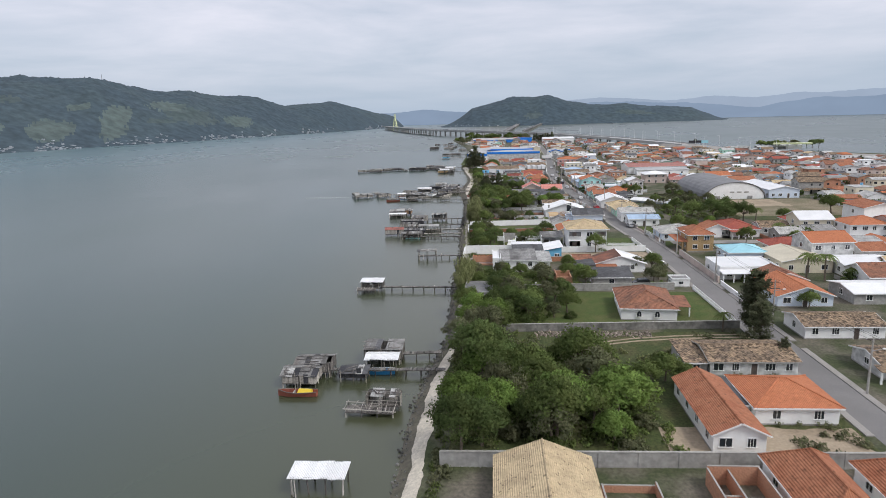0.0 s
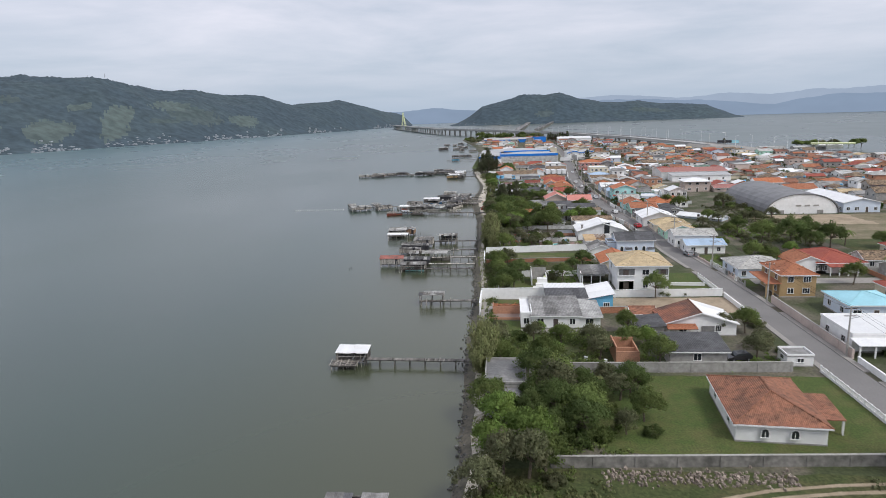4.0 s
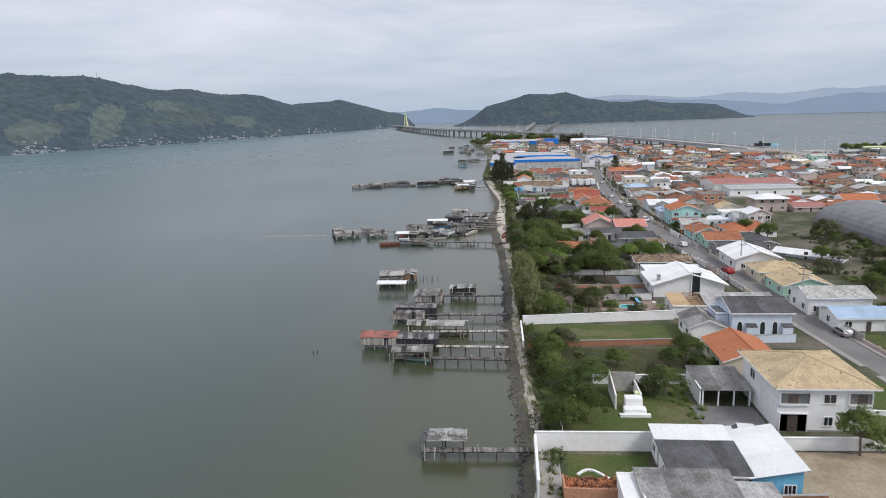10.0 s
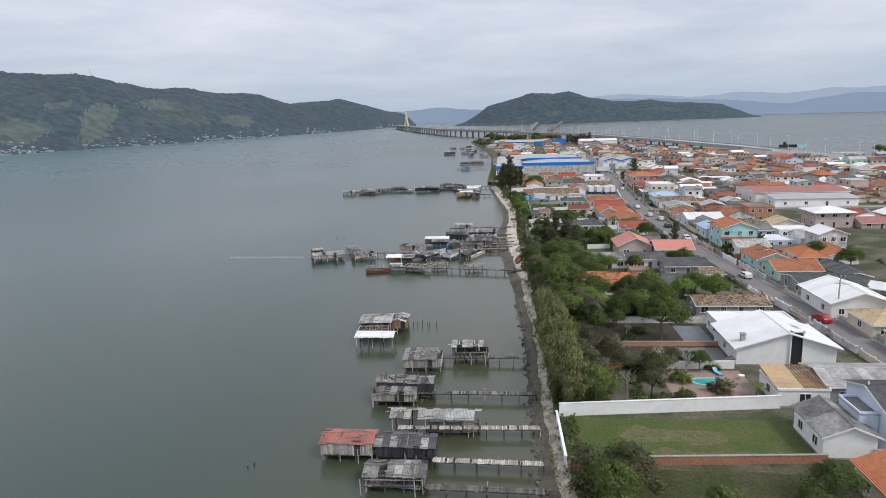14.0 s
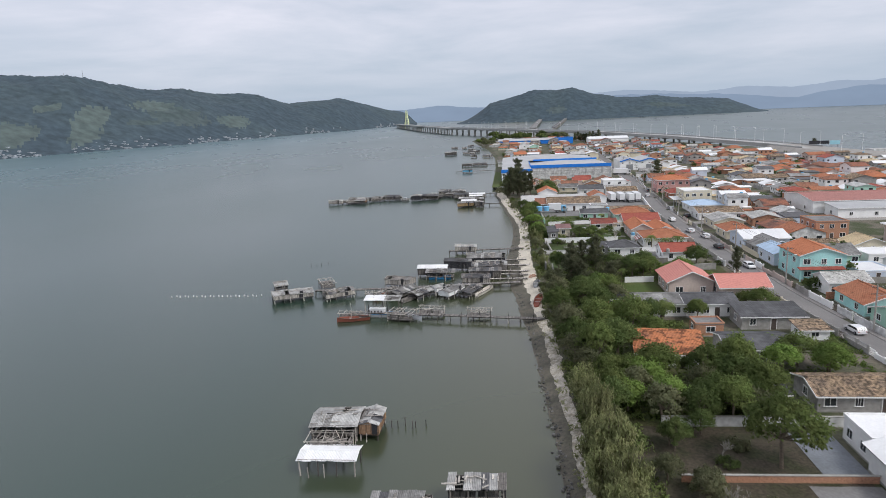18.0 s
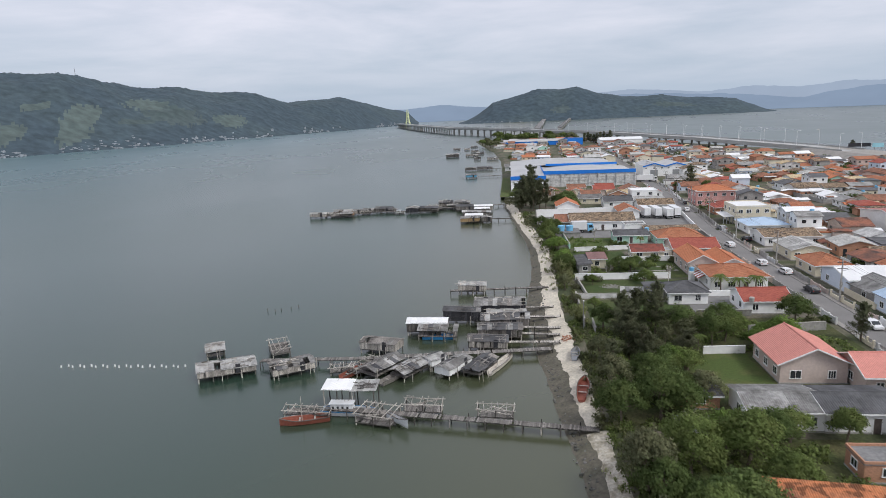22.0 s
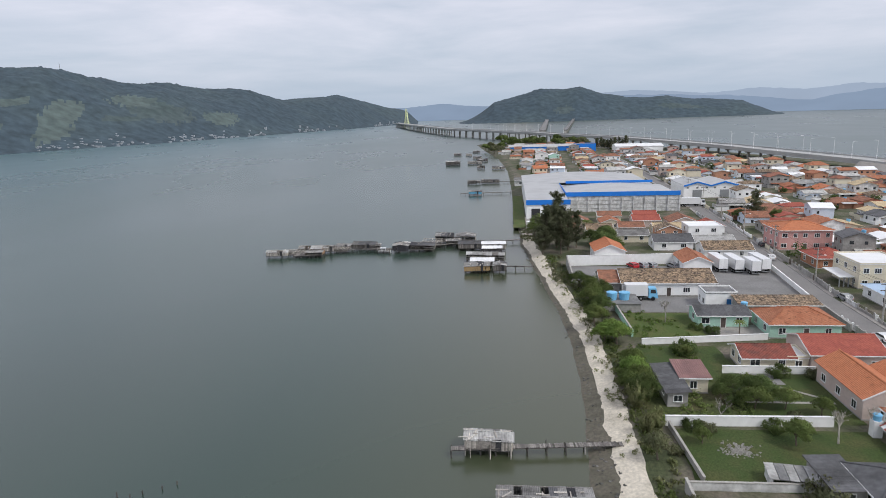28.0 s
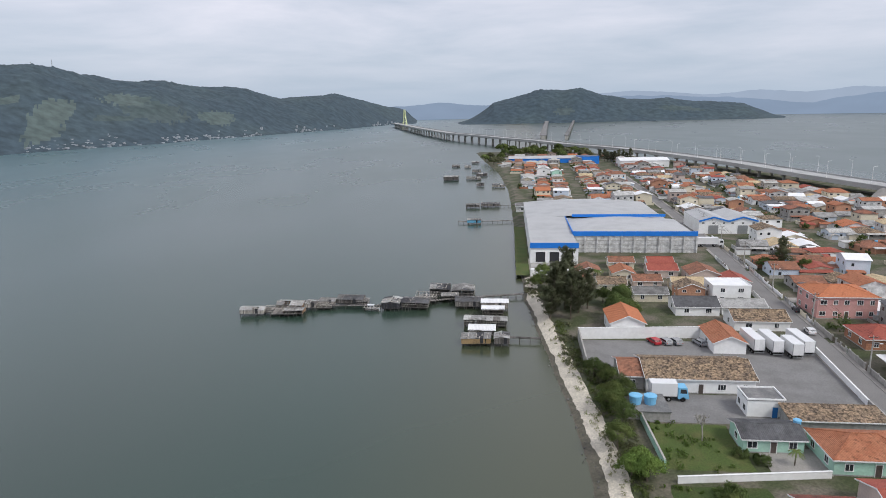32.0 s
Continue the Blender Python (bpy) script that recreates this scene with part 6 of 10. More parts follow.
patch("lawn_south", "lawn", "mown green lawn round a garden house", 9, 125, 47.6, 150)
patch("meadow_south", "rough_grass", "rough grass with a worn track", -6, 73.5, 47.6, 121, 0.02)
for off in (-0.75, 0.75):
    q = Shape()
    for k in range(36):
        x = 13.5 + k
        y = lerp_table(x, (13.5, 16, 20, 26, 34, 42, 49), (109.5, 112.2, 114.6, 116.6, 118.0, 118.7, 119.0)) + off
        w = 0.32 + 0.1 * noise.noise((x * 0.6, off, 2))
        q.v += [(x, y - w, G + 0.045), (x, y + w, G + 0.045)]
        if k:
            q.f.append((2 * k - 2, 2 * k, 2 * k + 1, 2 * k - 1))
    setting("track_rut", q, "sandy_soil", "worn sandy wheel rut through the grass", "track")
patch("bare_yard", "sandy_soil", "bare earth yard beside orange-roofed houses", 22, 73, 47, 82, 0.05, 1.2)
patch("garden_ground", "rough_grass", "shaded rough garden ground under trees", -6.5, 153, 22, 172, 0.02)
patch("sand_yard", "sandy_soil", "sandy bare yard beside the street", 20, 183.5, 46.8, 195.5, 0.04)
patch("shrine_lawn", "lawn", "patchy lawn round a small shrine", -7.5, 197, 15, 215.5)
patch("shrine_bare", "worn_lawn", "bare sandy patch beside a shrine lawn", 9.6, 200.6, 14.4, 208, 0.04, 1.2)
patch("north_drive", "yard_grey", "worn grey gravel drive beside a white cottage", 14, 383, 25.5, 395.4, 0.045, 0.3)
patch("drive", "yard_grey", "grey paved drive in front of a carport", 14.5, 197.5, 23.2, 208.5, 0.04, 0.1)
patch("street_lawn", "lawn", "small green front lawn beside the street", 36.4, 198, 46, 219, 0.035, 0.1)
garden_wall(36.2, 206.4, 45.4, 205.8, 0.7, "white_paint", "low white wall across a front lawn")
patch("hedge_ground", "lawn", "green verge of a grey house by the street", 54.6, 205, 58, 240, 0.03, 0.3)
patch("house_lawn", "lawn", "dark green lawn before a white house", -6.6, 163, 16, 178.6, 0.04, 0.6)
patch("house_patio", "paving", "pale paved strip along a white house", -0.6, 170.8, 12.4, 173.2, 0.06, 0.1)
patch("field_dark", "dark_grass", "rough green field between walls", -7.5, 217.5, 21, 232)
patch("field_lawn", "lawn", "worn green field in front of a white wall", -8.6, 234.4, 21.5, 245.5)
patch("field_bare", "worn_lawn", "trodden brown middle of a field", -1, 238.6, 12, 242.2, 0.045, 2.6)
patch("field_worn", "worn_lawn", "worn strip of a field along a wall", -6.5, 235.2, 18, 237.0, 0.045, 1.6)
patch("pool_patio", "red_patio", "reddish paved pool patio", 8.5, 250.8, 21.4, 263, 0.04, 0.05)
patch("yard_soil", "debris_soil", "dark littered soil of a back yard", -4, 263.8, 21, 287.2, 0.035, 0.4)
patch("yard_concrete", "yard_grey", "bare concrete yard beside a white house", 13.8, 264.4, 21.4, 273.6, 0.05, 0.3)
patch("slab_floor", "slab_blue", "smooth blue-grey slab floor of a cleared house", 16.4, 275.4, 21.6, 285.6, 0.10, 0.05)
stack = thing("timber_stack", 4.6, 268.6, G, 25, "stack of weathered grey timber in a back yard", "timber")
for k in range(7):
    part("beam", Shape().beam((-0.9 + k * 0.3, -1.3, 0.16 + 0.1 * (k % 2)), (-0.9 + k * 0.3, 1.4, 0.18 + 0.1 * (k % 2)), 0.14), "pale_wood" if k % 2 else "worn_wood", stack)
jr = random.Random(23)
q = Shape()
for k in range(150):
    x, y = jr.gauss(0, 1.6), jr.gauss(0, 0.9)
    r = jr.uniform(0.08, 0.25)
    q.hexa([(x + r * math.cos(a), y + r * math.sin(a), -0.05) for a in (0, 1.6, 3.1, 4.7)], [(x + r * 0.6 * math.cos(a), y + r * 0.6 * math.sin(a), r * jr.uniform(0.5, 1.2)) for a in (0.2, 1.8, 3.3, 4.9)])
patch("hall_yard", "sandy_soil", "bare earth yard before a sports hall", 100, 289, 131, 312, 0.075, 1.6)
patch("plot_dirt", "debris_soil", "bare dirt plot with scattered planks", 68, 242, 80, 250, 0.075, 1.2)
for k in range(18):
    x, y = jr.uniform(80, 93), jr.uniform(272, 291)
    an, ln = jr.uniform(0, 180), jr.uniform(2.0, 5.5)
    lumber = thing("old_plank", x, y, G + 0.1, an, "weathered loose plank lying on rough ground", "plank", "scattered planks")
    part("board", Shape().beam((-ln / 2, 0, 0.0), (ln / 2, 0, jr.uniform(0, 0.7)), 0.28, 0.10), "worn_wood" if k % 3 else "pale_wood", lumber)
bh = thing("brick_heap", 3.0, 264.6, G + 0.05, 0, "heap of broken orange bricks on dark soil", "rubble")
part("brick_rubble", q, "orange_brick", bh, kind="stuff")
patch("thicket_ground", "rough_grass", "shaded earth and grass under a thicket", -8, 264.5, 20, 332, 0.02)
patch("pink_house_lawn", "lawn", "bright green lawn beside a pink-roofed house", 5, 346, 16, 361)
patch("grove_ground", "rough_grass", "shaded grass under trees", -10, 334, 36, 380, 0.02)
patch("lawn_north", "shaded_lawn", "green garden lawn with a pale heap", -7.5, 376, 12, 393)
patch("lawn_north_b", "shaded_lawn", "green lawn strip between white walls", -7.2, 394.5, 20, 410)
patch("garden_north", "rough_grass", "overgrown garden beds", -9, 412, 6, 428)
patch("garden_lawn", "shaded_lawn", "mown garden lawn with narrow paths", 4, 412, 20.6, 429.6, 0.035, 0.3)
patch("grey_bed", "yard_grey", "dark grey gravel bed in a lawn", 9.2, 425.6, 14.8, 429.8, 0.05, 0.2)
patch("garden_path", "paving", "narrow pale garden path", 5, 418.6, 19.4, 419.3, 0.055, 0.1)
patch("cottage_paving", "paving", "pale paved yard of a mint-green cottage", 11.4, 447.2, 20.6, 455.6, 0.05, 0.1)
patch("lawn_north_c", "shaded_lawn", "green lawn below a white wall", -6, 429, 9, 443)
patch("mint_lawn", "lawn", "green garden of a mint-green cottage", -5.4, 447.6, 9, 463.5)
patch("depot_yard", "yard_grey", "worn grey asphalt depot yard", -6, 464, 41, 476.5, 0.035, 0.1)
patch("truck_yard", "yard_grey", "wide grey asphalt yard with parked trailers", 19.5, 467.2, 41.2, 512, 0.045, 0.1)
patch("parking", "yard_grey", "grey parking strip behind the depot", -13, 489.6, 19.2, 507.6, 0.04, 0.1)
patch("quay_grass", "lawn", "green grass verge beside the storehouse", -28.5, 572, -23.6, 668, 0.04)
patch("sports_field", "dry_field", "dry brown sports field", 92, 262, 150, 312, 0.03)
patch("town_green", "rough_grass", "rough green open land in the town", 100, 240, 170, 262, 0.02)

q = Shape()
q.poly((13.6, 424.9, G + 0.06), (13.6, 424.2, G + 0.06), (19.2, 419.5, G + 0.06), (19.4, 420.1, G + 0.06))
setting("slanting_path", q, "paving", "narrow pale concrete path over a lawn", "path")
pool = thing("swimming_pool", 15.4, 258.2, G + 0.06, 0, "oval turquoise garden swimming pool with pale rim", "swimming pool")
q, q2 = Shape(), Shape()
ring = [(2.5 * math.copysign(abs(math.cos(a * 0.2618)) ** 0.7, math.cos(a * 0.2618)), 1.2 * math.copysign(abs(math.sin(a * 0.2618)) ** 0.7, math.sin(a * 0.2618))) for a in range(24)]
for a in range(24):
    c = (a + 1) % 24
    (ax, ay), (bx, by) = ring[a], ring[c]
    q.hexa([(ax, ay, 0), (ax * 1.12, ay * 1.18, 0), (bx * 1.12, by * 1.18, 0), (bx, by, 0)], [(ax, ay, 0.14), (ax * 1.12, ay * 1.18, 0.14), (bx * 1.12, by * 1.18, 0.14), (bx, by, 0.14)])
q2.v += [(x, y, 0.06) for x, y in ring]
q2.f.append(tuple(range(24)))
part("rim", q, "cyan_paint", pool)
part("pool_water", q2, "pool_water", pool)
lounger = thing("sun_lounger", 17.6, 261.4, G + 0.05, 20, "blue plastic sun lounger on a patio", "lounger")
part("seat", Shape().box(-0.35, -0.9, 0.28, 0.35, 0.5, 0.36), "plastic_blue", lounger)
part("backrest", Shape().slab(((-0.35, 0.5, 0.36), (0.35, 0.5, 0.36), (0.35, 1.0, 0.85), (-0.35, 1.0, 0.85)), 0.06), "plastic_blue", lounger)
for sx in (-0.3, 0.3):
    for sy in (-0.8, 0.4):
        part("leg", Shape().box(sx - 0.04, sy - 0.04, 0, sx + 0.04, sy + 0.04, 0.28), "plastic_blue", lounger)
tb = thing("garden_table", 20.6, 259.4, G + 0.05, 0, "round white plastic garden table", "table")
part("tabletop", Shape().tube((0, 0, 0.68), (0, 0, 0.73), 0.5, 0.5, 16), "white_paint", tb)
part("pedestal", Shape().tube((0, 0, 0), (0, 0, 0.68), 0.08, 0.06, 8), "white_paint", tb)

shr = thing("shrine", 5.6, 208, G, 0, "small roofless white shrine with stepped altar and yellow niche", "shrine")
part("side_wall", Shape().hexa([(-2.2, -1, -0.1), (-2.2, 5.5, -0.1), (-2.2, 5.5, 3.4), (-2.2, -1, 2.2)], [(-2.0, -1, -0.1), (-2.0, 5.5, -0.1), (-2.0, 5.5, 3.4), (-2.0, -1, 2.2)]), "white_paint", shr)
part("back_wall", Shape().box(-2.0, 5.3, -0.1, 1.8, 5.5, 3.2), "grey_render", shr)
part("right_wall", Shape().box(1.6, 0, -0.1, 1.8, 5.3, 2.0), "white_paint", shr)
part("altar", Shape().box(-0.8, -1.6, -0.1, 1.6, 0, 1.9), "white_paint", shr)
part("step", Shape().box(-1.2, -3.0, -0.1, 1.9, -1.6, 0.9), "white_paint", shr)
part("plinth", Shape().box(-1.9, -3.6, -0.1, 2.4, -3.0, 0.45), "white_paint", shr)
part("niche", Shape().box(0.9, 0.3, 0.9, 1.55, 1.2, 2.0), "yellow_steel", shr, "pale yellow niche")

garden_wall(15.6, 183.6, 22.2, 184.0, 1.4, "brick", "low brick wall beside a blue house", posts=False)
path = thing("garden_path_edge", 0, 189, G, 0, "wavy white stone edging round a lawn", "garden edging")
for k in range(14):
    f = k / 13
    part("edge_stone", Shape().beam((-4 + 8.6 * f, 1.2 * math.sin(f * 9), 0.12), (-4 + 8.6 * (f + 0.075), 1.2 * math.sin((f + 0.075) * 9), 0.12), 0.3, 0.24), "white_paint", path)
patch("terrace_lawn", "lawn", "small terrace lawn behind a white wall", -5, 187, 5, 194, 0.035, 0.2)
patch("terrace_paving", "paving", "pale paved shore terrace", -8.7, 178, -5.9, 194.4, 0.05, 0.1)
for bx, by, m3, lb in ((10.5, 156.0, "white_sheet", "white plastic drum lying in a garden"), (13.6, 154.6, "white_sheet", "white plastic drum in a garden"), (20.2, 172.4, "white_paint", "white plastic chair stack by a shed")):
    dr = thing("drum", bx, by, G, 30, lb, "drum")
    part("barrel", Shape().tube((0, 0, 0), (0, 0, 0.9), 0.32, 0.32, 10), m3, dr)
    part("lid", Shape().tube((0, 0, 0.9), (0, 0, 0.97), 0.34, 0.3, 10), "white_paint", dr)

random.seed(5)
s = Shape()
for i in range(420):
    x, y = random.uniform(8, 30), 119.6 + random.gauss(0, 0.9)
    r = random.uniform(0.1, 0.35)
    s.hexa([(x + r * random.uniform(.6, 1) * math.cos(a), y + r * random.uniform(.6, 1) * math.sin(a), G - 0.05) for a in (0, 1.6, 3.1, 4.7)],
           [(x + r * 0.6 * math.cos(a), y + r * 0.6 * math.sin(a), G + r * random.uniform(0.5, 1.3)) for a in (0.2, 1.8, 3.3, 4.9)])
tagged(new("rubble_heap", s.mesh("rubble_heap", "rubble")), "heap of broken brick and stone rubble along a wall", "rubble", "", "stuff")
s = Shape()
for i in range(220):
    x, y = 0.4 + random.gauss(0, 1.05), 404.2 + random.gauss(0, 0.8)
    r = random.uniform(0.08, 0.26)
    s.hexa([(x + r * math.cos(a), y + r * math.sin(a), G) for a in (0, 1.6, 3.1, 4.7)], [(x + r * 0.5 * math.cos(a), y + r * 0.5 * math.sin(a), G + r * random.uniform(0.4, 0.9)) for a in (0.2, 1.8, 3.3, 4.9)])
tagged(new("stone_heap", s.mesh("stone_heap", "rubble_grey")), "pale heap of broken stone on a lawn", "stone heap", "", "stuff")


# ---------------------------------------------------------------- vehicles
def car(x, y, rz, mat, label, sc=1.0):
    c = thing("car", x, y, G + 0.05, rz, label, "car", "parked cars")
    L, W = 2.1, 0.85
    prof = [(-L, 0.35), (L, 0.35), (L, 0.75), (L - 0.9, 0.92), (L - 1.55, 1.42), (-L + 0.55, 1.45), (-L + 0.05, 0.95), (-L, 0.8)]
    part("body", Shape().hexa([(-W, py, pz) for py, pz in prof], [(W, py, pz) for py, pz in prof]), mat, c)
    for e in (-1, 1):
        gl = Shape()
        gl.poly(*[(e * (W + 0.012), py, pz) for py, pz in ((L - 1.05, 0.97), (L - 1.58, 1.36), (-L + 0.62, 1.38), (-L + 0.25, 0.98))])
        part("side_window", gl, "glass", c)
    gl = Shape()
    gl.poly((-W * 0.88, -L - 0.02 + 0.1, 0.98), (W * 0.88, -L + 0.08, 0.98), (W * 0.84, -L + 0.52, 1.42), (-W * 0.84, -L + 0.52, 1.42))
    part("rear_window", gl, "glass", c)
    gl = Shape()
    gl.poly((-W * 0.88, L - 0.92, 0.95), (W * 0.88, L - 0.92, 0.95), (W * 0.84, L - 1.53, 1.42), (-W * 0.84, L - 1.53, 1.42))
    part("windscreen", gl, "glass", c)
    for sx in (-1, 1):
        for sy in (-1.3, 1.3):
            wh = part("wheel", Shape().tube((sx * W - 0.1, sy, 0.3), (sx * W + 0.1, sy, 0.3), 0.31, n=12), "tyre", c)
            part("rim", Shape().tube((sx * (W + 0.09), sy, 0.3), (sx * (W + 0.12), sy, 0.3), 0.18, n=10), "metal_grey", wh)
        part("tail_light", Shape().box(sx * 0.7 - 0.12, -L - 0.02, 0.65, sx * 0.7 + 0.12, -L, 0.82), "red_paint", c)
        part("headlight", Shape().box(sx * 0.65 - 0.15, L, 0.6, sx * 0.65 + 0.15, L + 0.02, 0.75), "car_white", c)
    return c


car(46.2, 289, 8, "car_red", "bright red hatchback parked on the street")
car(43.8, 324, 6, "car_white", "white hatchback parked beside the street")
car(51.0, 240, 5, "car_grey", "silver-grey car parked by a fence")
car(41.4, 424, 5, "car_white", "white hatchback parked by the kerb")
car(43.6, 414.5, 5, "car_white", "white saloon car parked on the street")
car(42.6, 398, 4, "car_dark", "dark saloon car on the street")
car(41.0, 447, 4, "car_white", "white car parked by the kerb")
car(42.8, 374, 184, "car_white", "white car standing on the street edge")
car(46.5, 515.4, -6, "car_white", "white hatchback driving bay side")
car(50.8, 533.5, -6, "car_dark", "dark car parked by a pink house")
car(47.2, 474, 2, "car_grey", "grey car parked under an awning")
car(48.5, 455, 2, "car_dark", "dark pickup beside the street")
car(5.2, 506.0, 20, "car_red", "red car parked behind the depot")
car(7.9, 506.0, 20, "car_grey", "grey car parked behind the depot")
car(10.4, 506.0, 20, "car_grey", "silver car parked behind the depot")
car(16.2, 505.6, 20, "car_grey", "grey car beside the gatehouse")
car(18.6, 199.6, 80, "car_white", "white car in a paved drive")
car(36.4, 157.0, 100, "car_dark", "dark blue car in a yard")


def trailer(x, y, rz, label, length=8.6, cab=None):
    t = thing("box_truck" if cab else "box_trailer", x, y, G + 0.05, rz, label, "truck" if cab else "trailer", "" if cab else "parked trailers")
    part("box", Shape().box(-1.25, 0, 1.15, 1.25, length, 3.9), "car_white", t)
    part("rear_door", Shape().box(-1.15, -0.05, 1.2, -0.03, 0, 3.8), "white_sheet", t)
    part("rear_door", Shape().box(0.03, -0.05, 1.2, 1.15, 0, 3.8), "white_sheet", t)
    for sx in (-1.27, 1.27):
        part("corner_post", Shape().box(sx - 0.05, -0.07, 1.1, sx + 0.05, 0.1, 3.92), "metal_grey", t)
    part("chassis", Shape().box(-0.5, 0.3, 0.75, 0.5, length - 0.2, 1.14), "tyre", t)
    part("bumper", Shape().box(-1.2, -0.1, 0.5, 1.2, 0.0, 0.7), "metal_grey", t)
    for sx in (-1, 1):
        for sy in (1.2, 2.4, length - 1.6):
            w = part("wheel", Shape().tube((sx * 0.8, sy, 0.5), (sx * 1.2, sy, 0.5), 0.5, n=12), "tyre", t)
            part("rim", Shape().tube((sx * 1.18, sy, 0.5), (sx * 1.23, sy, 0.5), 0.26, n=10), "metal_grey", w)
    if cab:
        part("cab", Shape().hexa([(-1.2, length + 0.2, 0.6), (1.2, length + 0.2, 0.6), (1.2, length + 2.4, 0.6), (-1.2, length + 2.4, 0.6)], [(-1.2, length + 0.2, 3.0), (1.2, length + 0.2, 3.0), (1.2, length + 1.9, 3.0), (-1.2, length + 1.9, 3.0)]), cab, t)
        part("windscreen", Shape().poly((-1.05, length + 2.24, 1.7), (1.05, length + 2.24, 1.7), (1.05, length + 1.99, 2.75), (-1.05, length + 1.99, 2.75)), "glass", t)
        for sx in (-1, 1):
            part("side_window", Shape().poly((sx * 1.215, length + 0.6, 1.8), (sx * 1.215, length + 1.9, 1.8), (sx * 1.215, length + 1.7, 2.7), (sx * 1.215, length + 0.6, 2.7)), "glass", t)
            part("wheel", Shape().tube((sx * 0.85, length + 1.2, 0.5), (sx * 1.2, length + 1.2, 0.5), 0.5, n=12), "tyre", t)
    return t


trailer(28.0, 499.2, 3, "white box trailer parked in a yard", 8.8)
trailer(31.9, 498.2, 3, "white box trailer parked in a yard", 8.8)
trailer(35.6, 496.4, 3, "shorter white box trailer with an open rear door", 6.5)
trailer(38.9, 498.4, 3, "white box trailer at the end of the row", 9.4)
trailer(-2.6, 474.0, -90, "white box truck with a bright blue cab", 5.2, "plastic_blue")
trailer(47.0, 622, -90, "white truck parked by a warehouse", 9.0, "car_white")
water_tank(-6.5, 468.2, 3.3, 1.25, 1.7, "large light blue water tank on a platform")
water_tank(-3.7, 468.2, 3.3, 1.25, 1.7, "large light blue water tank with pale lid")
tp = thing("tank_platform", -4.2, 469, G, 0, "grey concrete shed that carries the water tanks", "platform")
part("wall", Shape().box(-4.4, -4.2, -0.2, 3.6, 3.4, 1.68), "grey_render", tp)
part("roof_slab", Shape().box(-4.6, -4.4, 1.68, 3.8, 3.6, 1.8), "slab_roof", tp)


# ---------------------------------------------------------------- street poles
def utility_pole(x, y, label="grey concrete utility pole with cross arms", h=9.0):
    t = thing("utility_pole", x, y, G, 0, label, "utility pole", "street poles")
    part("pole", Shape().tube((0, 0, -0.3), (0, 0, h), 0.19, 0.12, 8), "concrete", t)
    for z in (h - 0.4, h - 1.7):
        part("cross_arm", Shape().box(-1.0, -0.06, z - 0.06, 1.0, 0.06, z + 0.06), "frame_dark", t)
    for k in (-0.9, 0.9):
        part("insulator", Shape().tube((k, 0, h - 0.34), (k, 0, h - 0.15), 0.06, n=6), "white_paint", t)
    part("lamp_arm", Shape().beam((0, 0, h - 2.2), (1.7, 0, h - 1.8), 0.08), "metal_grey", t)
    part("lantern", Shape().box(1.5, -0.12, h - 1.9, 2.1, 0.12, h - 1.74), "white_paint", t)


py = 60
pole_pos = []
while py < 700:
    px = road_x(py) + 3.5
    utility_pole(px, py)
    pole_pos.append((px, py))
    py += 33
wires = thing("power_lines", 50, 60, G, 0, "thin dark power lines along the street", "cables")
for k in (-0.9, 0.3, 0.9):
    q = Shape()
    for (ax, ay), (bx, by) in zip(pole_pos, pole_pos[1:]):
        for i in range(6 if by < pole_pos[-1][1] else 7):
            f = i / 6
            c = Vector((ax + (bx - ax) * f + k - 50, ay + (by - ay) * f - 60, 8.85 - 0.7 * 4 * f * (1 - f)))
            n0 = len(q.v)
            q.v += [(c.x - 0.016, c.y, c.z - 0.01), (c.x + 0.016, c.y, c.z - 0.01), (c.x, c.y, c.z + 0.018)]
            if n0:
                for e in range(3):
                    g2 = (e + 1) % 3
                    q.f.append((n0 - 3 + e, n0 - 3 + g2, n0 + g2, n0 + e))
    part("wire", q, "tyre", wires)

# ---------------------------------------------------------------- stilt huts, piers and boats
PILE = {}


FAR_POSTS = {}


def pile(parent, x, y, top, r=0.09, mat="wet_pile", lean=None):
    if parent.location.y > 495:
        FAR_POSTS.setdefault(parent.name, (parent, Shape()))[1].tube((x, y, -1.2), (x, y, top), r * 1.1, r * 0.9, 6)
        return
    key = (round(top, 1), r, mat)
    if key not in PILE:
        PILE[key] = Shape().tube((0, 0, -1.2), (0, 0, round(top, 1)), r * 1.1, r * 0.9, 6).mesh("post", mat)
    a, b2 = lean or (random.uniform(-2.5, 2.5), random.uniform(-2.5, 2.5))
    part("post", PILE[key], None, parent, at=pose(x, y, 0, a, b2, 0))


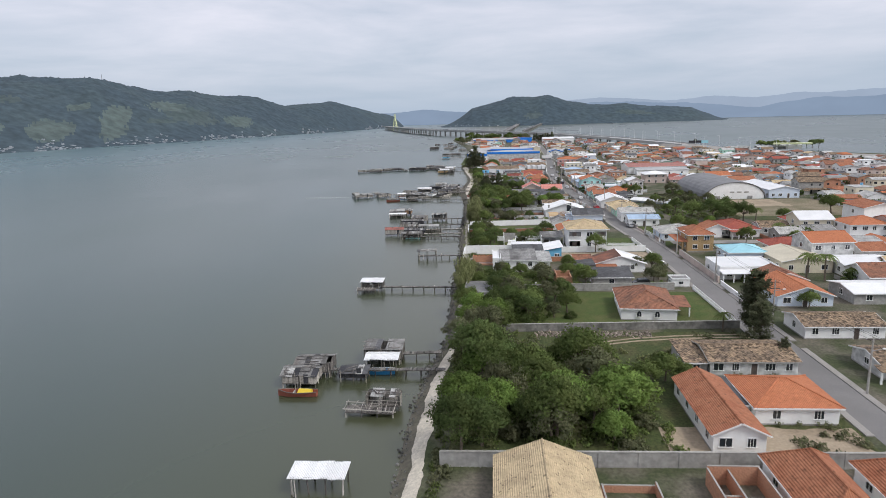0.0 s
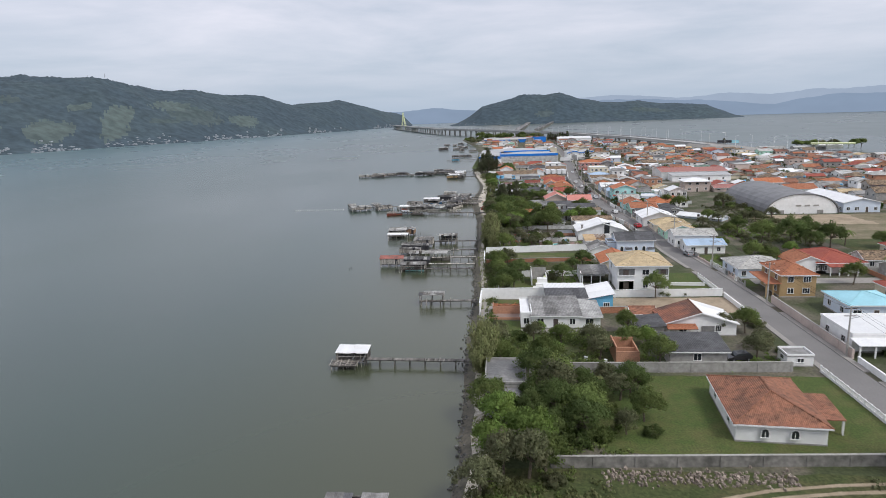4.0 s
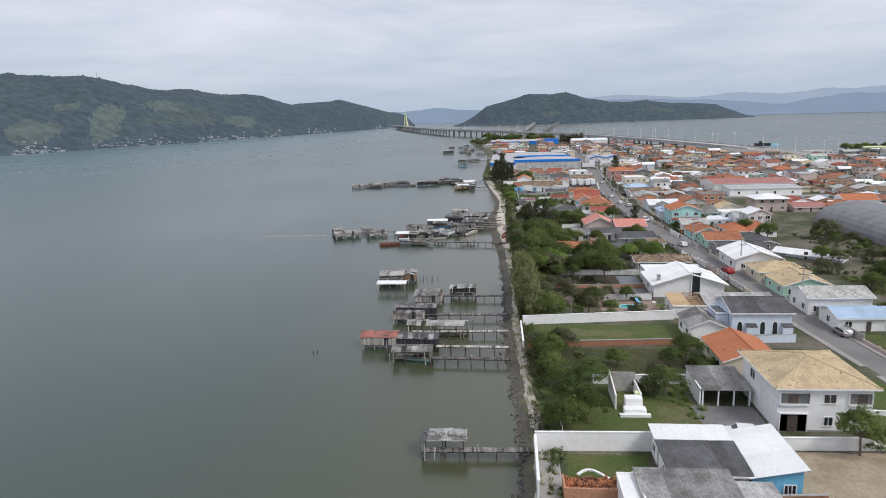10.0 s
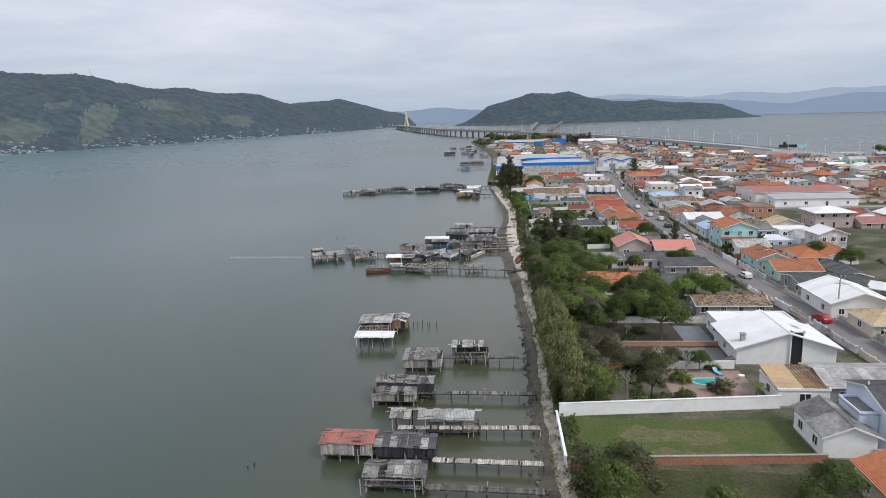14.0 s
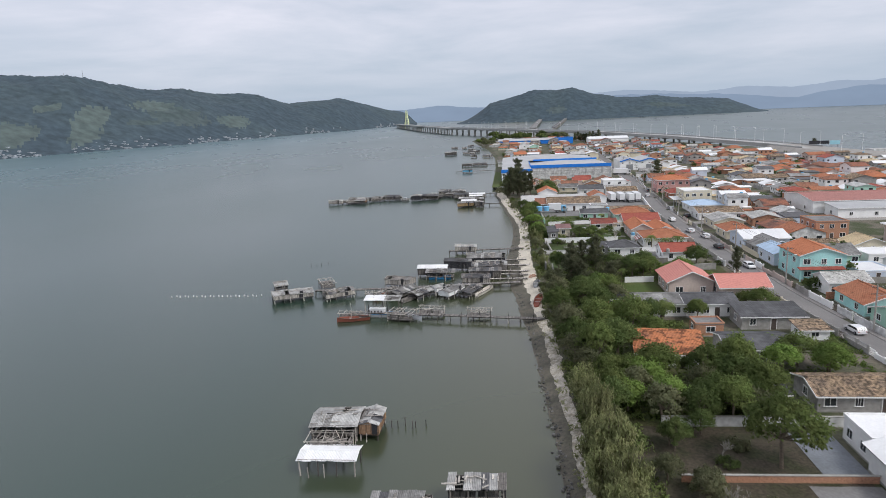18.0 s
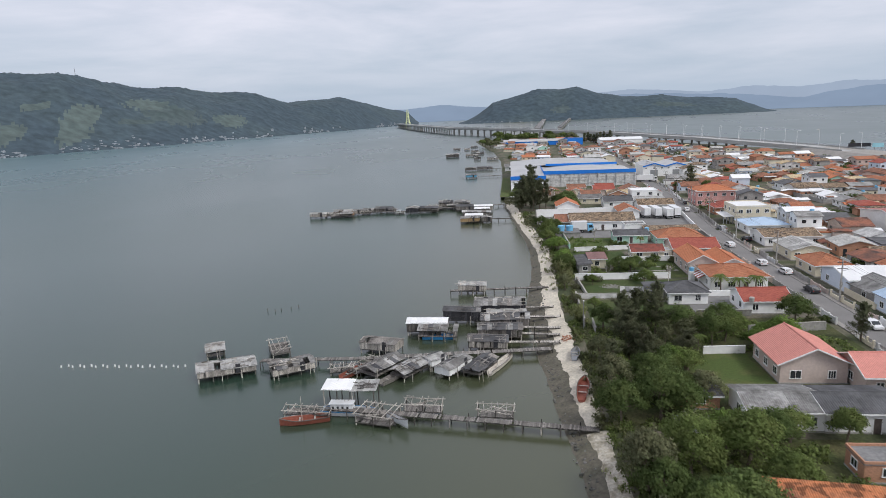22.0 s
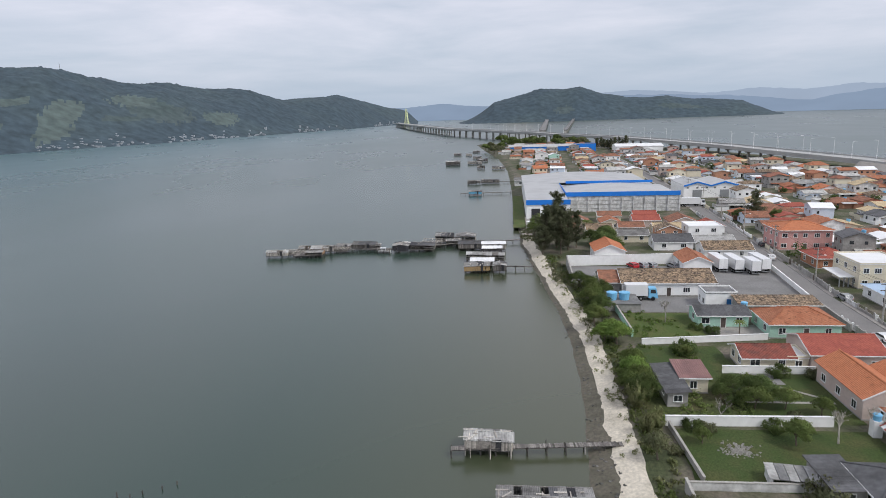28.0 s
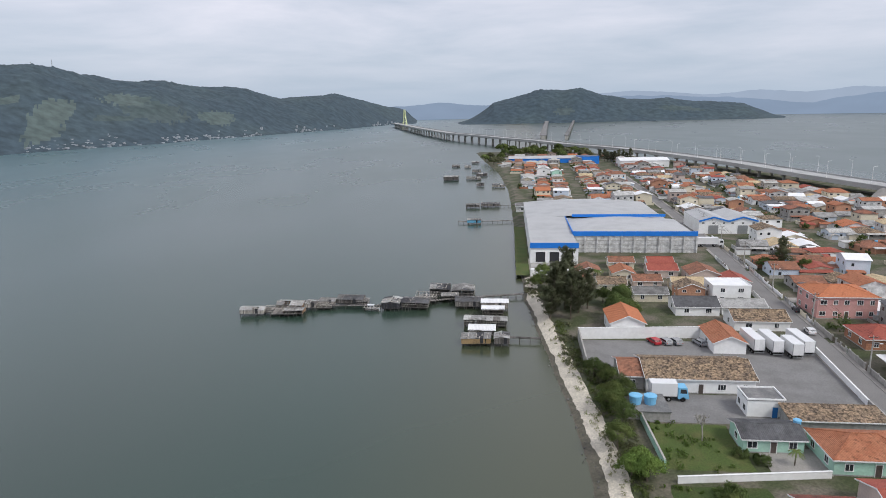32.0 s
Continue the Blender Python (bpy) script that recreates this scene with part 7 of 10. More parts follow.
def boards(q, a, b2, z0, z1, w=0.22, miss=0.03, rag=0.12):
    """Upright boards from a to b2 (x, y), with ragged ends and gaps."""
    a, b2 = Vector((*a, 0)), Vector((*b2, 0))
    L = (b2 - a).length
    d = (b2 - a).normalized()
    nrm = Vector((d.y, -d.x, 0))
    n = max(1, int(L / w))
    for i in range(n):
        if random.random() < miss:
            continue
        p = a + d * (L * i / n)
        p2 = p + d * (L / n * 0.93)
        o = nrm * random.uniform(-0.02, 0.03)
        lo, hi = z0 + random.uniform(-rag, 0), z1 + random.uniform(-rag, 0) * 0.6
        q.hexa([p + o + Vector((0, 0, lo)), p2 + o + Vector((0, 0, lo)), p2 + o + nrm * 0.05 + Vector((0, 0, lo)), p + o + nrm * 0.05 + Vector((0, 0, lo))],
               [p + o + Vector((0, 0, hi)), p2 + o + Vector((0, 0, hi)), p2 + o + nrm * 0.05 + Vector((0, 0, hi)), p + o + nrm * 0.05 + Vector((0, 0, hi))])
    return q


def planks(q, x0, y0, x1, y1, z, along="x", w=0.24, miss=0.05):
    """Deck planks that lie across the way."""
    L = (x1 - x0) if along == "x" else (y1 - y0)
    n = max(1, int(L / w))
    for i in range(n):
        if random.random() < miss:
            continue
        c = L * i / n
        j0, j1 = random.uniform(-0.12, 0.1), random.uniform(-0.1, 0.12)
        dz = random.uniform(-0.015, 0.02)
        if along == "x":
            q.box(x0 + c, y0 + j0, z + dz - 0.05, x0 + c + w * 0.88, y1 + j1, z + dz)
        else:
            q.box(x0 + j0, y0 + c, z + dz - 0.05, x1 + j1, y0 + c + w * 0.88, z + dz)
    return q


def hut(x0, y0, x1, y1, top, kind, label, rmat="fibre_cement", wmat="worn_wood", ridge="x", rz=0.0, deck=1.3, rise=0.6, miss=0.06, posts=None, name="stilt_hut"):
    """A hut on piles over the water. kind: 'canopy' (roof on posts), 'shed' (boarded all round), 'open' (boarded back, open to the south), 'frame' (bare poles), 'low' (roof without deck)."""
    random.seed(int(abs(x0 * 31 + y0 * 17)) + 7)
    deck, top, rise = deck - 0.35, top - 0.65 if top > 2.2 else top - 0.3, rise * 0.7
    if rmat == "white_sheet":
        miss = 0.0
    alt = () if rmat in ("white_sheet", "rust_sheet") else ("fibre_cement", "dark_cement", "pale_cement", "worn_wood", "black_wood")
    w, d = x1 - x0, y1 - y0
    X, Y = w / 2, d / 2
    if rmat == "white_sheet":
        miss = 0.0
    H = thing(name, (x0 + x1) / 2, (y0 + y1) / 2, 0, rz, label, "stilt hut", "stilt huts")
    if rmat != "white_sheet":
        H.matrix_world = pose((x0 + x1) / 2, (y0 + y1) / 2, 0, random.uniform(-2.2, 2.2), random.uniform(-2.2, 2.2), rz)
    nx, ny = max(2, round(w / 2.5) + 1), max(2, round(d / 2.6) + 1)
    for i in range(nx):
        for j in range(ny):
            edge = i in (0, nx - 1) or j in (0, ny - 1)
            if edge or kind not in ("canopy",):
                px, py = -X + 0.15 + (w - 0.3) * i / (nx - 1), -Y + 0.15 + (d - 0.3) * j / (ny - 1)
                pile(H, px, py, (top - 0.1) if edge and kind != "low" else deck - 0.1, 0.1, "pale_wood" if (i + j) % 3 == 0 else "wet_pile")
    if kind not in ("canopy",):
        part("deck", planks(Shape(), -X, -Y, X, Y, deck, "x" if w > d else "y", miss=0.06), "worn_wood", H, kind="stuff")
        part("joist", Shape().beam((-X, -Y + 0.1, deck - 0.14), (X, -Y + 0.1, deck - 0.14), 0.1, 0.16), "wet_pile", H)
    if kind == "shed":
        for a, b2 in (((-X, -Y), (X, -Y)), ((-X, Y), (-X, -Y)), ((X, -Y), (X, Y)), ((X, Y), (-X, Y))):
            part("wall", boards(Shape(), a, b2, deck, top - 0.05, miss=0.04), wmat, H, kind="stuff")
        part("door", Shape().box(X * 0.3, -Y - 0.09, deck, X * 0.3 + 0.8, -Y - 0.05, deck + 1.6), "black_wood", H)
    if kind == "open":
        for a, b2 in (((X, -Y), (X, Y)), ((X, Y), (-X, Y)), ((-X, Y), (-X, -Y))):
            part("wall", boards(Shape(), a, b2, deck, top - 0.05, miss=0.08), wmat, H, kind="stuff")
        part("rail", Shape().beam((-X, -Y, deck + 0.8), (X, -Y, deck + 0.8), 0.08), "pale_wood", H)
    if kind == "frame":
        for j in range(ny):
            yy = -Y + d * j / (ny - 1)
            part("beam", Shape().beam((-X - 0.3, yy, top), (X + 0.3, yy, top + random.uniform(-0.2, 0.1)), 0.1), "pale_wood", H)
        for i in range(nx + 3):
            xx = -X + w * i / (nx + 2)
            part("rafter", Shape().beam((xx, -Y - 0.4, top + 0.08), (xx + random.uniform(-0.4, 0.4), Y + 0.4, top + 0.12), 0.08), "pale_wood", H)
        tg = Shape()
        for i in range(9):
            a = Vector((random.uniform(-X, X), random.uniform(-Y, Y), deck + random.uniform(0, 0.3)))
            b3 = Vector((random.uniform(-X - 0.4, X + 0.4), random.uniform(-Y, Y), top + random.uniform(-0.6, 0.5)))
            tg.beam(a, b3, 0.07)
        part("pole_tangle", tg, "pale_wood", H, kind="stuff")
        return H
    o = 0.22
    # boards and scraps laid on the roof to hold it down, and a few poles left standing beside it
    if wmat != "white_paint" and rmat != "white_sheet":
        lb = Shape()
        for k in range(random.randint(12, 22)):
            xx, yy = random.uniform(-X - 0.2, X * 0.9), random.uniform(-Y * 0.95, Y * 0.5)
            zz = top + rise * (1 - abs(yy) / Y) if ridge == "x" else top + rise * (1 - abs(xx) / X) if ridge == "y" else top + rise * 0.6 * (yy / d + 0.5)
            an = random.choice((0, 0, 1.57, random.uniform(-0.6, 2.2)))
            L = random.uniform(0.5, 1.9)
            dx, dy = L * math.cos(an) / 2, L * math.sin(an) / 2
            tz = dy * (-rise / Y if yy > 0 else rise / Y) if ridge == "x" else 0.0
            lb.beam((xx - dx, yy - dy, zz + 0.1 - tz), (xx + dx, yy + dy, zz + 0.1 + tz + random.uniform(0, 0.08)), random.uniform(0.1, 0.26), 0.05)
        part("roof_debris", lb, random.choice(("worn_wood", "worn_wood", "pale_wood")), H, "grey loose boards weighing the roof down", kind="stuff")
    for k in range(2):
        pile(H, random.uniform(-X - 0.5, X + 0.5), -Y - random.uniform(0.2, 0.8), random.uniform(1.2, 2.4), 0.07, "pale_wood")
    part("eave_beam", Shape().beam((-X, -Y, top - 0.06), (X, -Y, top - 0.06), 0.1).beam((-X, Y, top - 0.06), (X, Y, top - 0.06), 0.1), "worn_wood", H)
    if ridge == "x":
        sheet_slope(H, (-X - o, -Y - o, top - 0.12), (X + o, -Y - o, top - 0.12), (-X - o, 0.02, top + rise), rmat, 1.0 if y0 < 495 else 1.9, random, miss, 0.1, alt)
        sheet_slope(H, (X + o, Y + o, top - 0.12), (-X - o, Y + o, top - 0.12), (X + o, -0.02, top + rise), rmat, 1.0 if y0 < 495 else 1.9, random, miss, 0.1, alt)
        part("ridge_cap", Shape().beam((-X - o, 0, top + rise + 0.03), (X + o, 0, top + rise + 0.03), 0.24, 0.08), rmat, H)
        if kind in ("shed", "open"):
            for e in (-1, 1):
                part("gable", Shape().poly((e * X, -Y, top - 0.1), (e * X, Y, top - 0.1), (e * X, 0, top + rise - 0.03)), wmat, H)
    elif ridge == "y":
        sheet_slope(H, (-X - o, Y + o, top - 0.12), (-X - o, -Y - o, top - 0.12), (0.02, Y + o, top + rise), rmat, 1.0 if y0 < 495 else 1.9, random, miss, 0.1, alt)
        sheet_slope(H, (X + o, -Y - o, top - 0.12), (X + o, Y + o, top - 0.12), (-0.02, -Y - o, top + rise), rmat, 1.0 if y0 < 495 else 1.9, random, miss, 0.1, alt)
        part("ridge_cap", Shape().beam((0, -Y - o, top + rise + 0.03), (0, Y + o, top + rise + 0.03), 0.24, 0.08), rmat, H)
        if kind in ("shed", "open"):
            part("gable", Shape().poly((-X, -Y, top - 0.1), (X, -Y, top - 0.1), (0, -Y, top + rise - 0.03)), wmat, H)
    else:
        sheet_slope(H, (-X - o, -Y - o, top - 0.05), (X + o, -Y - o, top - 0.05), (-X - o, Y + o, top + rise * 0.6), rmat, 1.0 if y0 < 495 else 1.9, random, miss, 0.1, alt)
    return H


def pier(x0, y0, x1, y1, label, w=1.1, z=1.25, miss=0.06, rail=False, ruined=0.0):
    random.seed(int(abs(x0 * 13 + y0 * 29)) + 3)
    L = math.hypot(x1 - x0, y1 - y0)
    Pp = thing("pier", x0, y0, 0, math.degrees(math.atan2(y1 - y0, x1 - x0)), label, "pier", "wooden piers")
    part("decking", planks(Shape(), 0, -w / 2, L, w / 2, z, "x", 0.26, miss), "pale_wood" if z > 1.28 else "worn_wood", Pp, kind="stuff")
    for e in (-1, 1):
        part("stringer", Shape().beam((0, e * w * 0.36, z - 0.14), (L, e * w * 0.36, z - 0.14), 0.1, 0.16), "wet_pile", Pp)
    n = max(2, round(L / 2.6))
    bars = Shape()
    for i in range(n + 1):
        for e in (-1, 1):
            if random.random() < ruined:
                continue
            pile(Pp, L * i / n, e * w * 0.5, z + random.choice((0, 0, 0.1, 0.5)), 0.08, "pale_wood" if random.random() < 0.25 else "wet_pile")
        bars.beam((L * i / n, -w * 0.6, z - 0.24), (L * i / n, w * 0.6, z - 0.24), 0.1)
    part("cross_bars", bars, "wet_pile", Pp, kind="stuff")
    if rail:
        part("handrail", Shape().beam((0, w * 0.5, z + 0.8), (L, w * 0.5, z + 0.8), 0.07), "pale_wood", Pp)
    return Pp


def boat(x, y, rz, length, label, hull="boat_white", cabin=None, z=0.0, mast=False, beam=None, stripe=None):
    """A wooden fishing boat, bow to +x."""
    B2 = thing("fishing_boat", x, y, z, rz, label, "boat", "fishing boats")
    bw = (beam or length * 0.28) / 2
    ns = 9
    q, inner = Shape(), Shape()
    for i in range(ns):
        f = i / (ns - 1)
        hw = bw * (0.72 + 0.28 * math.sin(min(1, f * 1.6) * math.pi / 2)) * (1 - max(0, (f - 0.55) / 0.45) ** 2.2)
        hw = max(hw, 0.03)
        sh = 0.75 + 0.55 * max(0, f - 0.5) ** 1.5 * 2 + 0.12 * (1 - f)
        xx = -length / 2 + length * f
        q.v += [(xx, -hw, sh), (xx, -hw * 0.75, 0.1), (xx, 0, -0.25), (xx, hw * 0.75, 0.1), (xx, hw, sh), (xx, hw * 0.86, sh), (xx, hw * 0.7, 0.35), (xx, -hw * 0.7, 0.35), (xx, -hw * 0.86, sh)]
        if i:
            a = 9 * i
            for j in range(9):
                c = (j + 1) % 9
                q.f.append((a - 9 + j, a - 9 + c, a + c, a + j))
    q.f.append(tuple(range(8, -1, -1)))
    part("hull", q, hull, B2)
    g = Shape()
    for e in (0, 4):
        for i in range(ns - 1):
            g.beam(q.v[9 * i + e], q.v[9 * (i + 1) + e], 0.09)
    part("gunwale", g, stripe or "worn_wood", B2)
    for f in (-0.2, 0.1):
        part("thwart", Shape().box(length * f - 0.12, -bw * 0.8, 0.55, length * f + 0.12, bw * 0.8, 0.62), "pale_wood", B2)
    if cabin:
        cx0, cx1 = -length * 0.32, length * 0.12
        part("cabin", Shape().hexa([(cx0, -bw * 0.7, 0.3), (cx1, -bw * 0.7, 0.3), (cx1, bw * 0.7, 0.3), (cx0, bw * 0.7, 0.3)], [(cx0, -bw * 0.62, 1.9), (cx1 - 0.25, -bw * 0.62, 1.9), (cx1 - 0.25, bw * 0.62, 1.9), (cx0, bw * 0.62, 1.9)]), cabin, B2)
        part("cabin_roof", Shape().box(cx0 - 0.2, -bw * 0.72, 1.9, cx1, bw * 0.72, 2.0), cabin, B2)
        for k in range(4):
            xx = cx0 + (cx1 - cx0) * (k + 0.6) / 4.8
            part("porthole", Shape().box(xx - 0.16, -bw * 0.68, 1.2, xx + 0.16, -bw * 0.62, 1.6), "glass", B2)
    if mast:
        part("mast", Shape().tube((length * 0.05, 0, 0.3), (length * 0.05, 0, 4.2), 0.07, 0.04, 6), "pale_wood", B2)
    return B2


W_, S_ = "weathered grey", "on wooden stilts"
# south
hut(-24.4, 66.8, -17.9, 69.9, 3.0, "canopy", "white sheet canopy on slim posts over the water", "white_sheet", ridge="shed", rise=0.5)
hut(-35.4, 97.2, -29.6, 101.4, 3.0, "shed", "grey boarded boathouse with pale patched walls", "fibre_cement", "pale_wood", rise=0.7)
hut(-34.5, 102.0, -28.2, 106.1, 3.2, "shed", "grey boarded stilt hut with a worn roof", "fibre_cement", "worn_wood", rise=0.7)
boat(-31.8, 94.3, 180, 6.4, "old orange-brown wooden boat with a yellow cover", "boat_red", mast=True)
cv = thing("boat_cover", -30.6, 94.4, 0.6, 0, "bright yellow tarpaulin cover over a boat", "tarpaulin")
part("sheet_cloth", Shape().hexa([(-1.2, -0.6, 0), (1.2, -0.6, 0), (1.2, 0.6, 0), (-1.2, 0.6, 0)], [(-1.0, -0.1, 0.55), (1.1, -0.1, 0.5), (1.1, 0.15, 0.5), (-1.0, 0.15, 0.55)]), "yellow_paint", cv)
hut(-26.3, 100.0, -21.6, 102.9, 2.3, "shed", "low dark shed on a pier", "dark_cement", "black_wood", ridge="shed", rise=0.4)
hut(-23.5, 108.0, -16.8, 112.4, 3.5, "open", "open boathouse with a grey sheet roof", "fibre_cement", "worn_wood", ridge="shed", rise=0.6)
hut(-22.6, 104.2, -17.0, 107.8, 3.1, "canopy", "boat shelter with white and grey roof sheets", "white_sheet", rise=0.5, miss=0.12)
boat(-20.0, 103.4, 0, 5.4, "blue and white wooden fishing boat under a shelter", "boat_blue", stripe="boat_white")
pier(-31, 102.5, -7.4, 102.7, "long narrow weathered plank pier to the shore")
pier(-16.8, 110.3, -9.6, 111.0, "short plank pier to a boathouse")
hut(-19.6, 89.0, -14.4, 91.2, 3.2, "open", "ruined boathouse with a missing roof", "pale_cement", "pale_wood", ridge="shed", rise=0.4, miss=0.4)
hut(-22.4, 86.8, -15.0, 89.2, 1.6, "frame", "bare grey timber landing stage on stilts", deck=1.2)
# first long pier
hut(-34.2, 157.2, -28.6, 160.6, 3.2, "open", "small white-roofed stilt hut with open front", "white_sheet", "worn_wood", ridge="shed", rise=0.5)
hut(-34.8, 154.9, -30.2, 157.0, 1.35, "frame", "plank landing in front of a stilt hut", deck=1.25)
pier(-29, 157.6, -9.6, 157.0, "long weathered plank pier with light handrail", rail=False)
hut(-23.7, 195.0, -17.9, 197.8, 3.2, "canopy", "pale slatted canopy on posts at a pier end", "pale_cement", rise=0.3, ridge="shed", miss=0.1)
pier(-23.6, 195.0, -8.9, 195.6, "plank pier with low piles", z=1.15)
# second group
hut(-40.7, 235.0, -33.8, 238.6, 3.3, "shed", "boarded boathouse with a faded red roof", "rust_sheet", "pale_wood", rise=0.7)
hut(-33.4, 234.8, -25.8, 238.4, 3.1, "shed", "dark boarded boathouse with a sagging roof", "dark_cement", "black_wood", rise=0.6)
hut(-33.4, 227.9, -26.2, 231.6, 3.0, "open", "ramshackle boat shelter with tangled poles", "fibre_cement", "worn_wood", rise=0.6, miss=0.15)
boat(-29.6, 229.6, 170, 5.6, "pale turquoise boat stored under a shelter", "cyan_paint")
pier(-26.0, 227.7, -11.6, 227.3, "weathered plank pier to the shore")
pier(-25.8, 233.6, -11.9, 233.2, "weathered plank pier with pale new boards", z=1.3)
hut(-32.7, 242.4, -20.2, 245.6, 3.2, "canopy", "long open boat canopy with grey roof", "pale_cement", rise=0.6)
boat(-24.0, 243.6, 0, 7.5, "long pale wooden boat under a canopy", "pale_wood")
pier(-31.6, 242.0, -11.9, 242.6, "plank pier beneath a long boat canopy", z=1.3)
hut(-37.4, 251.0, -30.6, 253.4, 2.8, "shed", "grey boathouse lean-to with pale panels", "fibre_cement", "pale_wood", ridge="shed", rise=0.4)
hut(-37.0, 253.6, -28.2, 256.6, 3.6, "shed", "grey boathouse with a long sheet roof", "fibre_cement", "black_wood", rise=0.5)
pier(-30.4, 253.8, -11.9, 253.8, "plank pier with close-set piles")
hut(-34.4, 264.8, -27.8, 269.0, 3.1, "shed", "low hut with a rust-streaked corrugated roof", "fibre_cement", "pale_wood", ridge="shed", rise=0.9)
hut(-26.1, 269.6, -19.8, 272.4, 3.6, "open", "open-fronted dark hut with pale posts", "pale_cement", "black_wood", ridge="shed", rise=0.5)
pier(-27.8, 268.9, -12.7, 268.9, "plank pier with missing boards", miss=0.15)
hut(-45.7, 276.2, -38.4, 279.8, 3.0, "canopy", "long white canopy over the water", "white_sheet", rise=0.4)
hut(-46.7, 285.0, -40.2, 290.2, 3.2, "open", "patched stilt hut sheltering a dark boat", "pale_cement", "worn_wood", rise=0.7)
hut(-40.0, 285.2, -37.3, 290.6, 3.1, "shed", "brown boarded shed on stilts", "pale_cement", "brown_wood", "y", rise=0.5)
boat(-43.4, 286.4, 180, 5.4, "dark wooden boat under a hut", "black_wood")
hut(-46.5, 281.8, -40.5, 284.4, 2.0, "frame", "bare pole landing stage beside a hut", deck=1.1)


def stakes(x0, y0, x1, y1, n, label, mat="wet_pile", h=1.0):
    random.seed(n)
    t = thing("mooring_stakes", x0, y0, 0, 0, label, "stakes")
    for i in range(n):
        f = i / max(1, n - 1)
        pile(t, (x1 - x0) * f + random.uniform(-0.3, 0.3), (y1 - y0) * f + random.uniform(-0.6, 0.6), h + random.choice((0, 0.1, 0.3)), 0.08, mat)


stakes(-38, 289, -31.5, 289.5, 8, "row of dark mooring stakes in the water")
stakes(-79.6, 391, -73, 394, 5, "a few dark stakes standing in the water", h=0.45)
stakes(-50, 232, -49, 233, 2, "two dark stakes in open water", h=0.4)
# big cluster on two piers
pier(-68.2, 358.6, -50.4, 359.6, "grey plank walkway between stilt huts", w=1.3, ruined=0.1)
pier(-50.4, 359.6, -16.2, 364.4, "long grey plank walkway to the shore", w=1.5)
pier(-49.9, 340.0, -11.8, 334.4, "long sagging plank pier to the shore", w=1.3, miss=0.08)


def hut_at(cx, cy, w, d, rz, top, kind, label, rmat, wmat, **more):
    return hut(cx - w / 2, cy - d / 2, cx + w / 2, cy + d / 2, top - 0.25, kind, label, rmat, wmat, rz=rz, **more)


hut_at(-73.2, 355.2, 9.6, 5.2, 27, 2.9, "shed", "long collapsing grey hut with a thatch of boards", "pale_cement", "pale_wood", rise=0.7, miss=0.12)
hut_at(-79.4, 364.2, 3.2, 4.8, 26, 2.7, "open", "small tilted grey hut with plank roof", "pale_cement", "worn_wood", rise=0.4)
hut_at(-61.6, 356.0, 7.2, 4.0, 31, 2.9, "shed", "grey hut with patched pale roof boards", "fibre_cement", "pale_wood", rise=0.5, miss=0.1)
hut_at(-67.2, 365.2, 3.4, 6.0, 28, 2.8, "frame", "half-collapsed hut of bare grey poles", "fibre_cement", "worn_wood", deck=1.4)
hut_at(-47.6, 366.0, 7.2, 3.8, -16, 3.2, "shed", "weathered plank hut beside the walkway", "worn_wood", "pale_wood", rise=0.5)
hut_at(-45.6, 356.4, 7.6, 3.8, 60, 2.7, "low", "low grey boat roof on short posts", "fibre_cement", "worn_wood", rise=0.8)
hut_at(-49.0, 356.8, 5.8, 2.0, 62, 2.2, "frame", "collapsed boat shelter with tangled grey poles", "fibre_cement", "worn_wood", deck=1.1)
hut_at(-40.6, 355.6, 6.8, 3.4, 57, 2.6, "low", "sagging grey boat roof with loose boards", "pale_cement", "worn_wood", rise=0.7, miss=0.15)
hut_at(-37.0, 358.6, 3.4, 2.8, 50, 2.9, "shed", "small pale boarded hut by the walkway", "pale_cement", "white_paint", rise=0.5)
hut_at(-33.2, 356.2, 6.4, 3.2, 57, 2.9, "shed", "white-panelled boat shed on stilts", "fibre_cement", "white_paint", rise=0.5)
hut_at(-28.6, 356.8, 6.6, 3.2, 63, 2.6, "low", "grey roofed boat shelter", "dark_cement", "worn_wood", rise=0.6)
boat(-25.2, 359.2, 66, 9.5, "long grey wooden canoe moored by the pier", "pale_wood", beam=1.5)
boat(-43.2, 352.8, 58, 5.5, "grey wooden boat hauled under poles", "worn_wood")
boat(-50.6, 355.2, 62, 5.8, "old red-brown wooden boat beside a hut", "boat_red")
hut(-54.5, 354.6, -50.4, 356.4, 1.8, "frame", "broken landing of loose planks", deck=1.1, rz=8)
hut(-44.2, 374.8, -36.2, 378.4, 3.3, "shed", "boathouse with a bright white sheet roof", "white_sheet", "worn_wood", rise=0.7)
hut(-41.6, 371.8, -34.0, 374.6, 2.8, "low", "grey lean-to roof over a blue boat", "fibre_cement", "worn_wood", ridge="shed", rise=0.7)
boat(-37.8, 372.6, 0, 6.0, "bright blue wooden boat under a lean-to", "boat_blue")
hut(-37.6, 381.6, -30.0, 385.0, 3.6, "shed", "black boarded boathouse with cross braces", "dark_cement", "black_wood", rise=0.5)
hut(-31.3, 386.6, -20.4, 392.4, 3.4, "shed", "large grey boathouse with corrugated roof", "fibre_cement", "black_wood", rise=0.8)
hut(-28.5, 384.2, -20.4, 386.2, 2.4, "low", "pale low roof on the side of a boathouse", "pale_cement", "worn_wood", ridge="shed", rise=0.3)
hut(-29.4, 377.2, -19.8, 381.6, 3.3, "shed", "dark grey boathouse with a patched roof", "dark_cement", "worn_wood", rise=0.7)
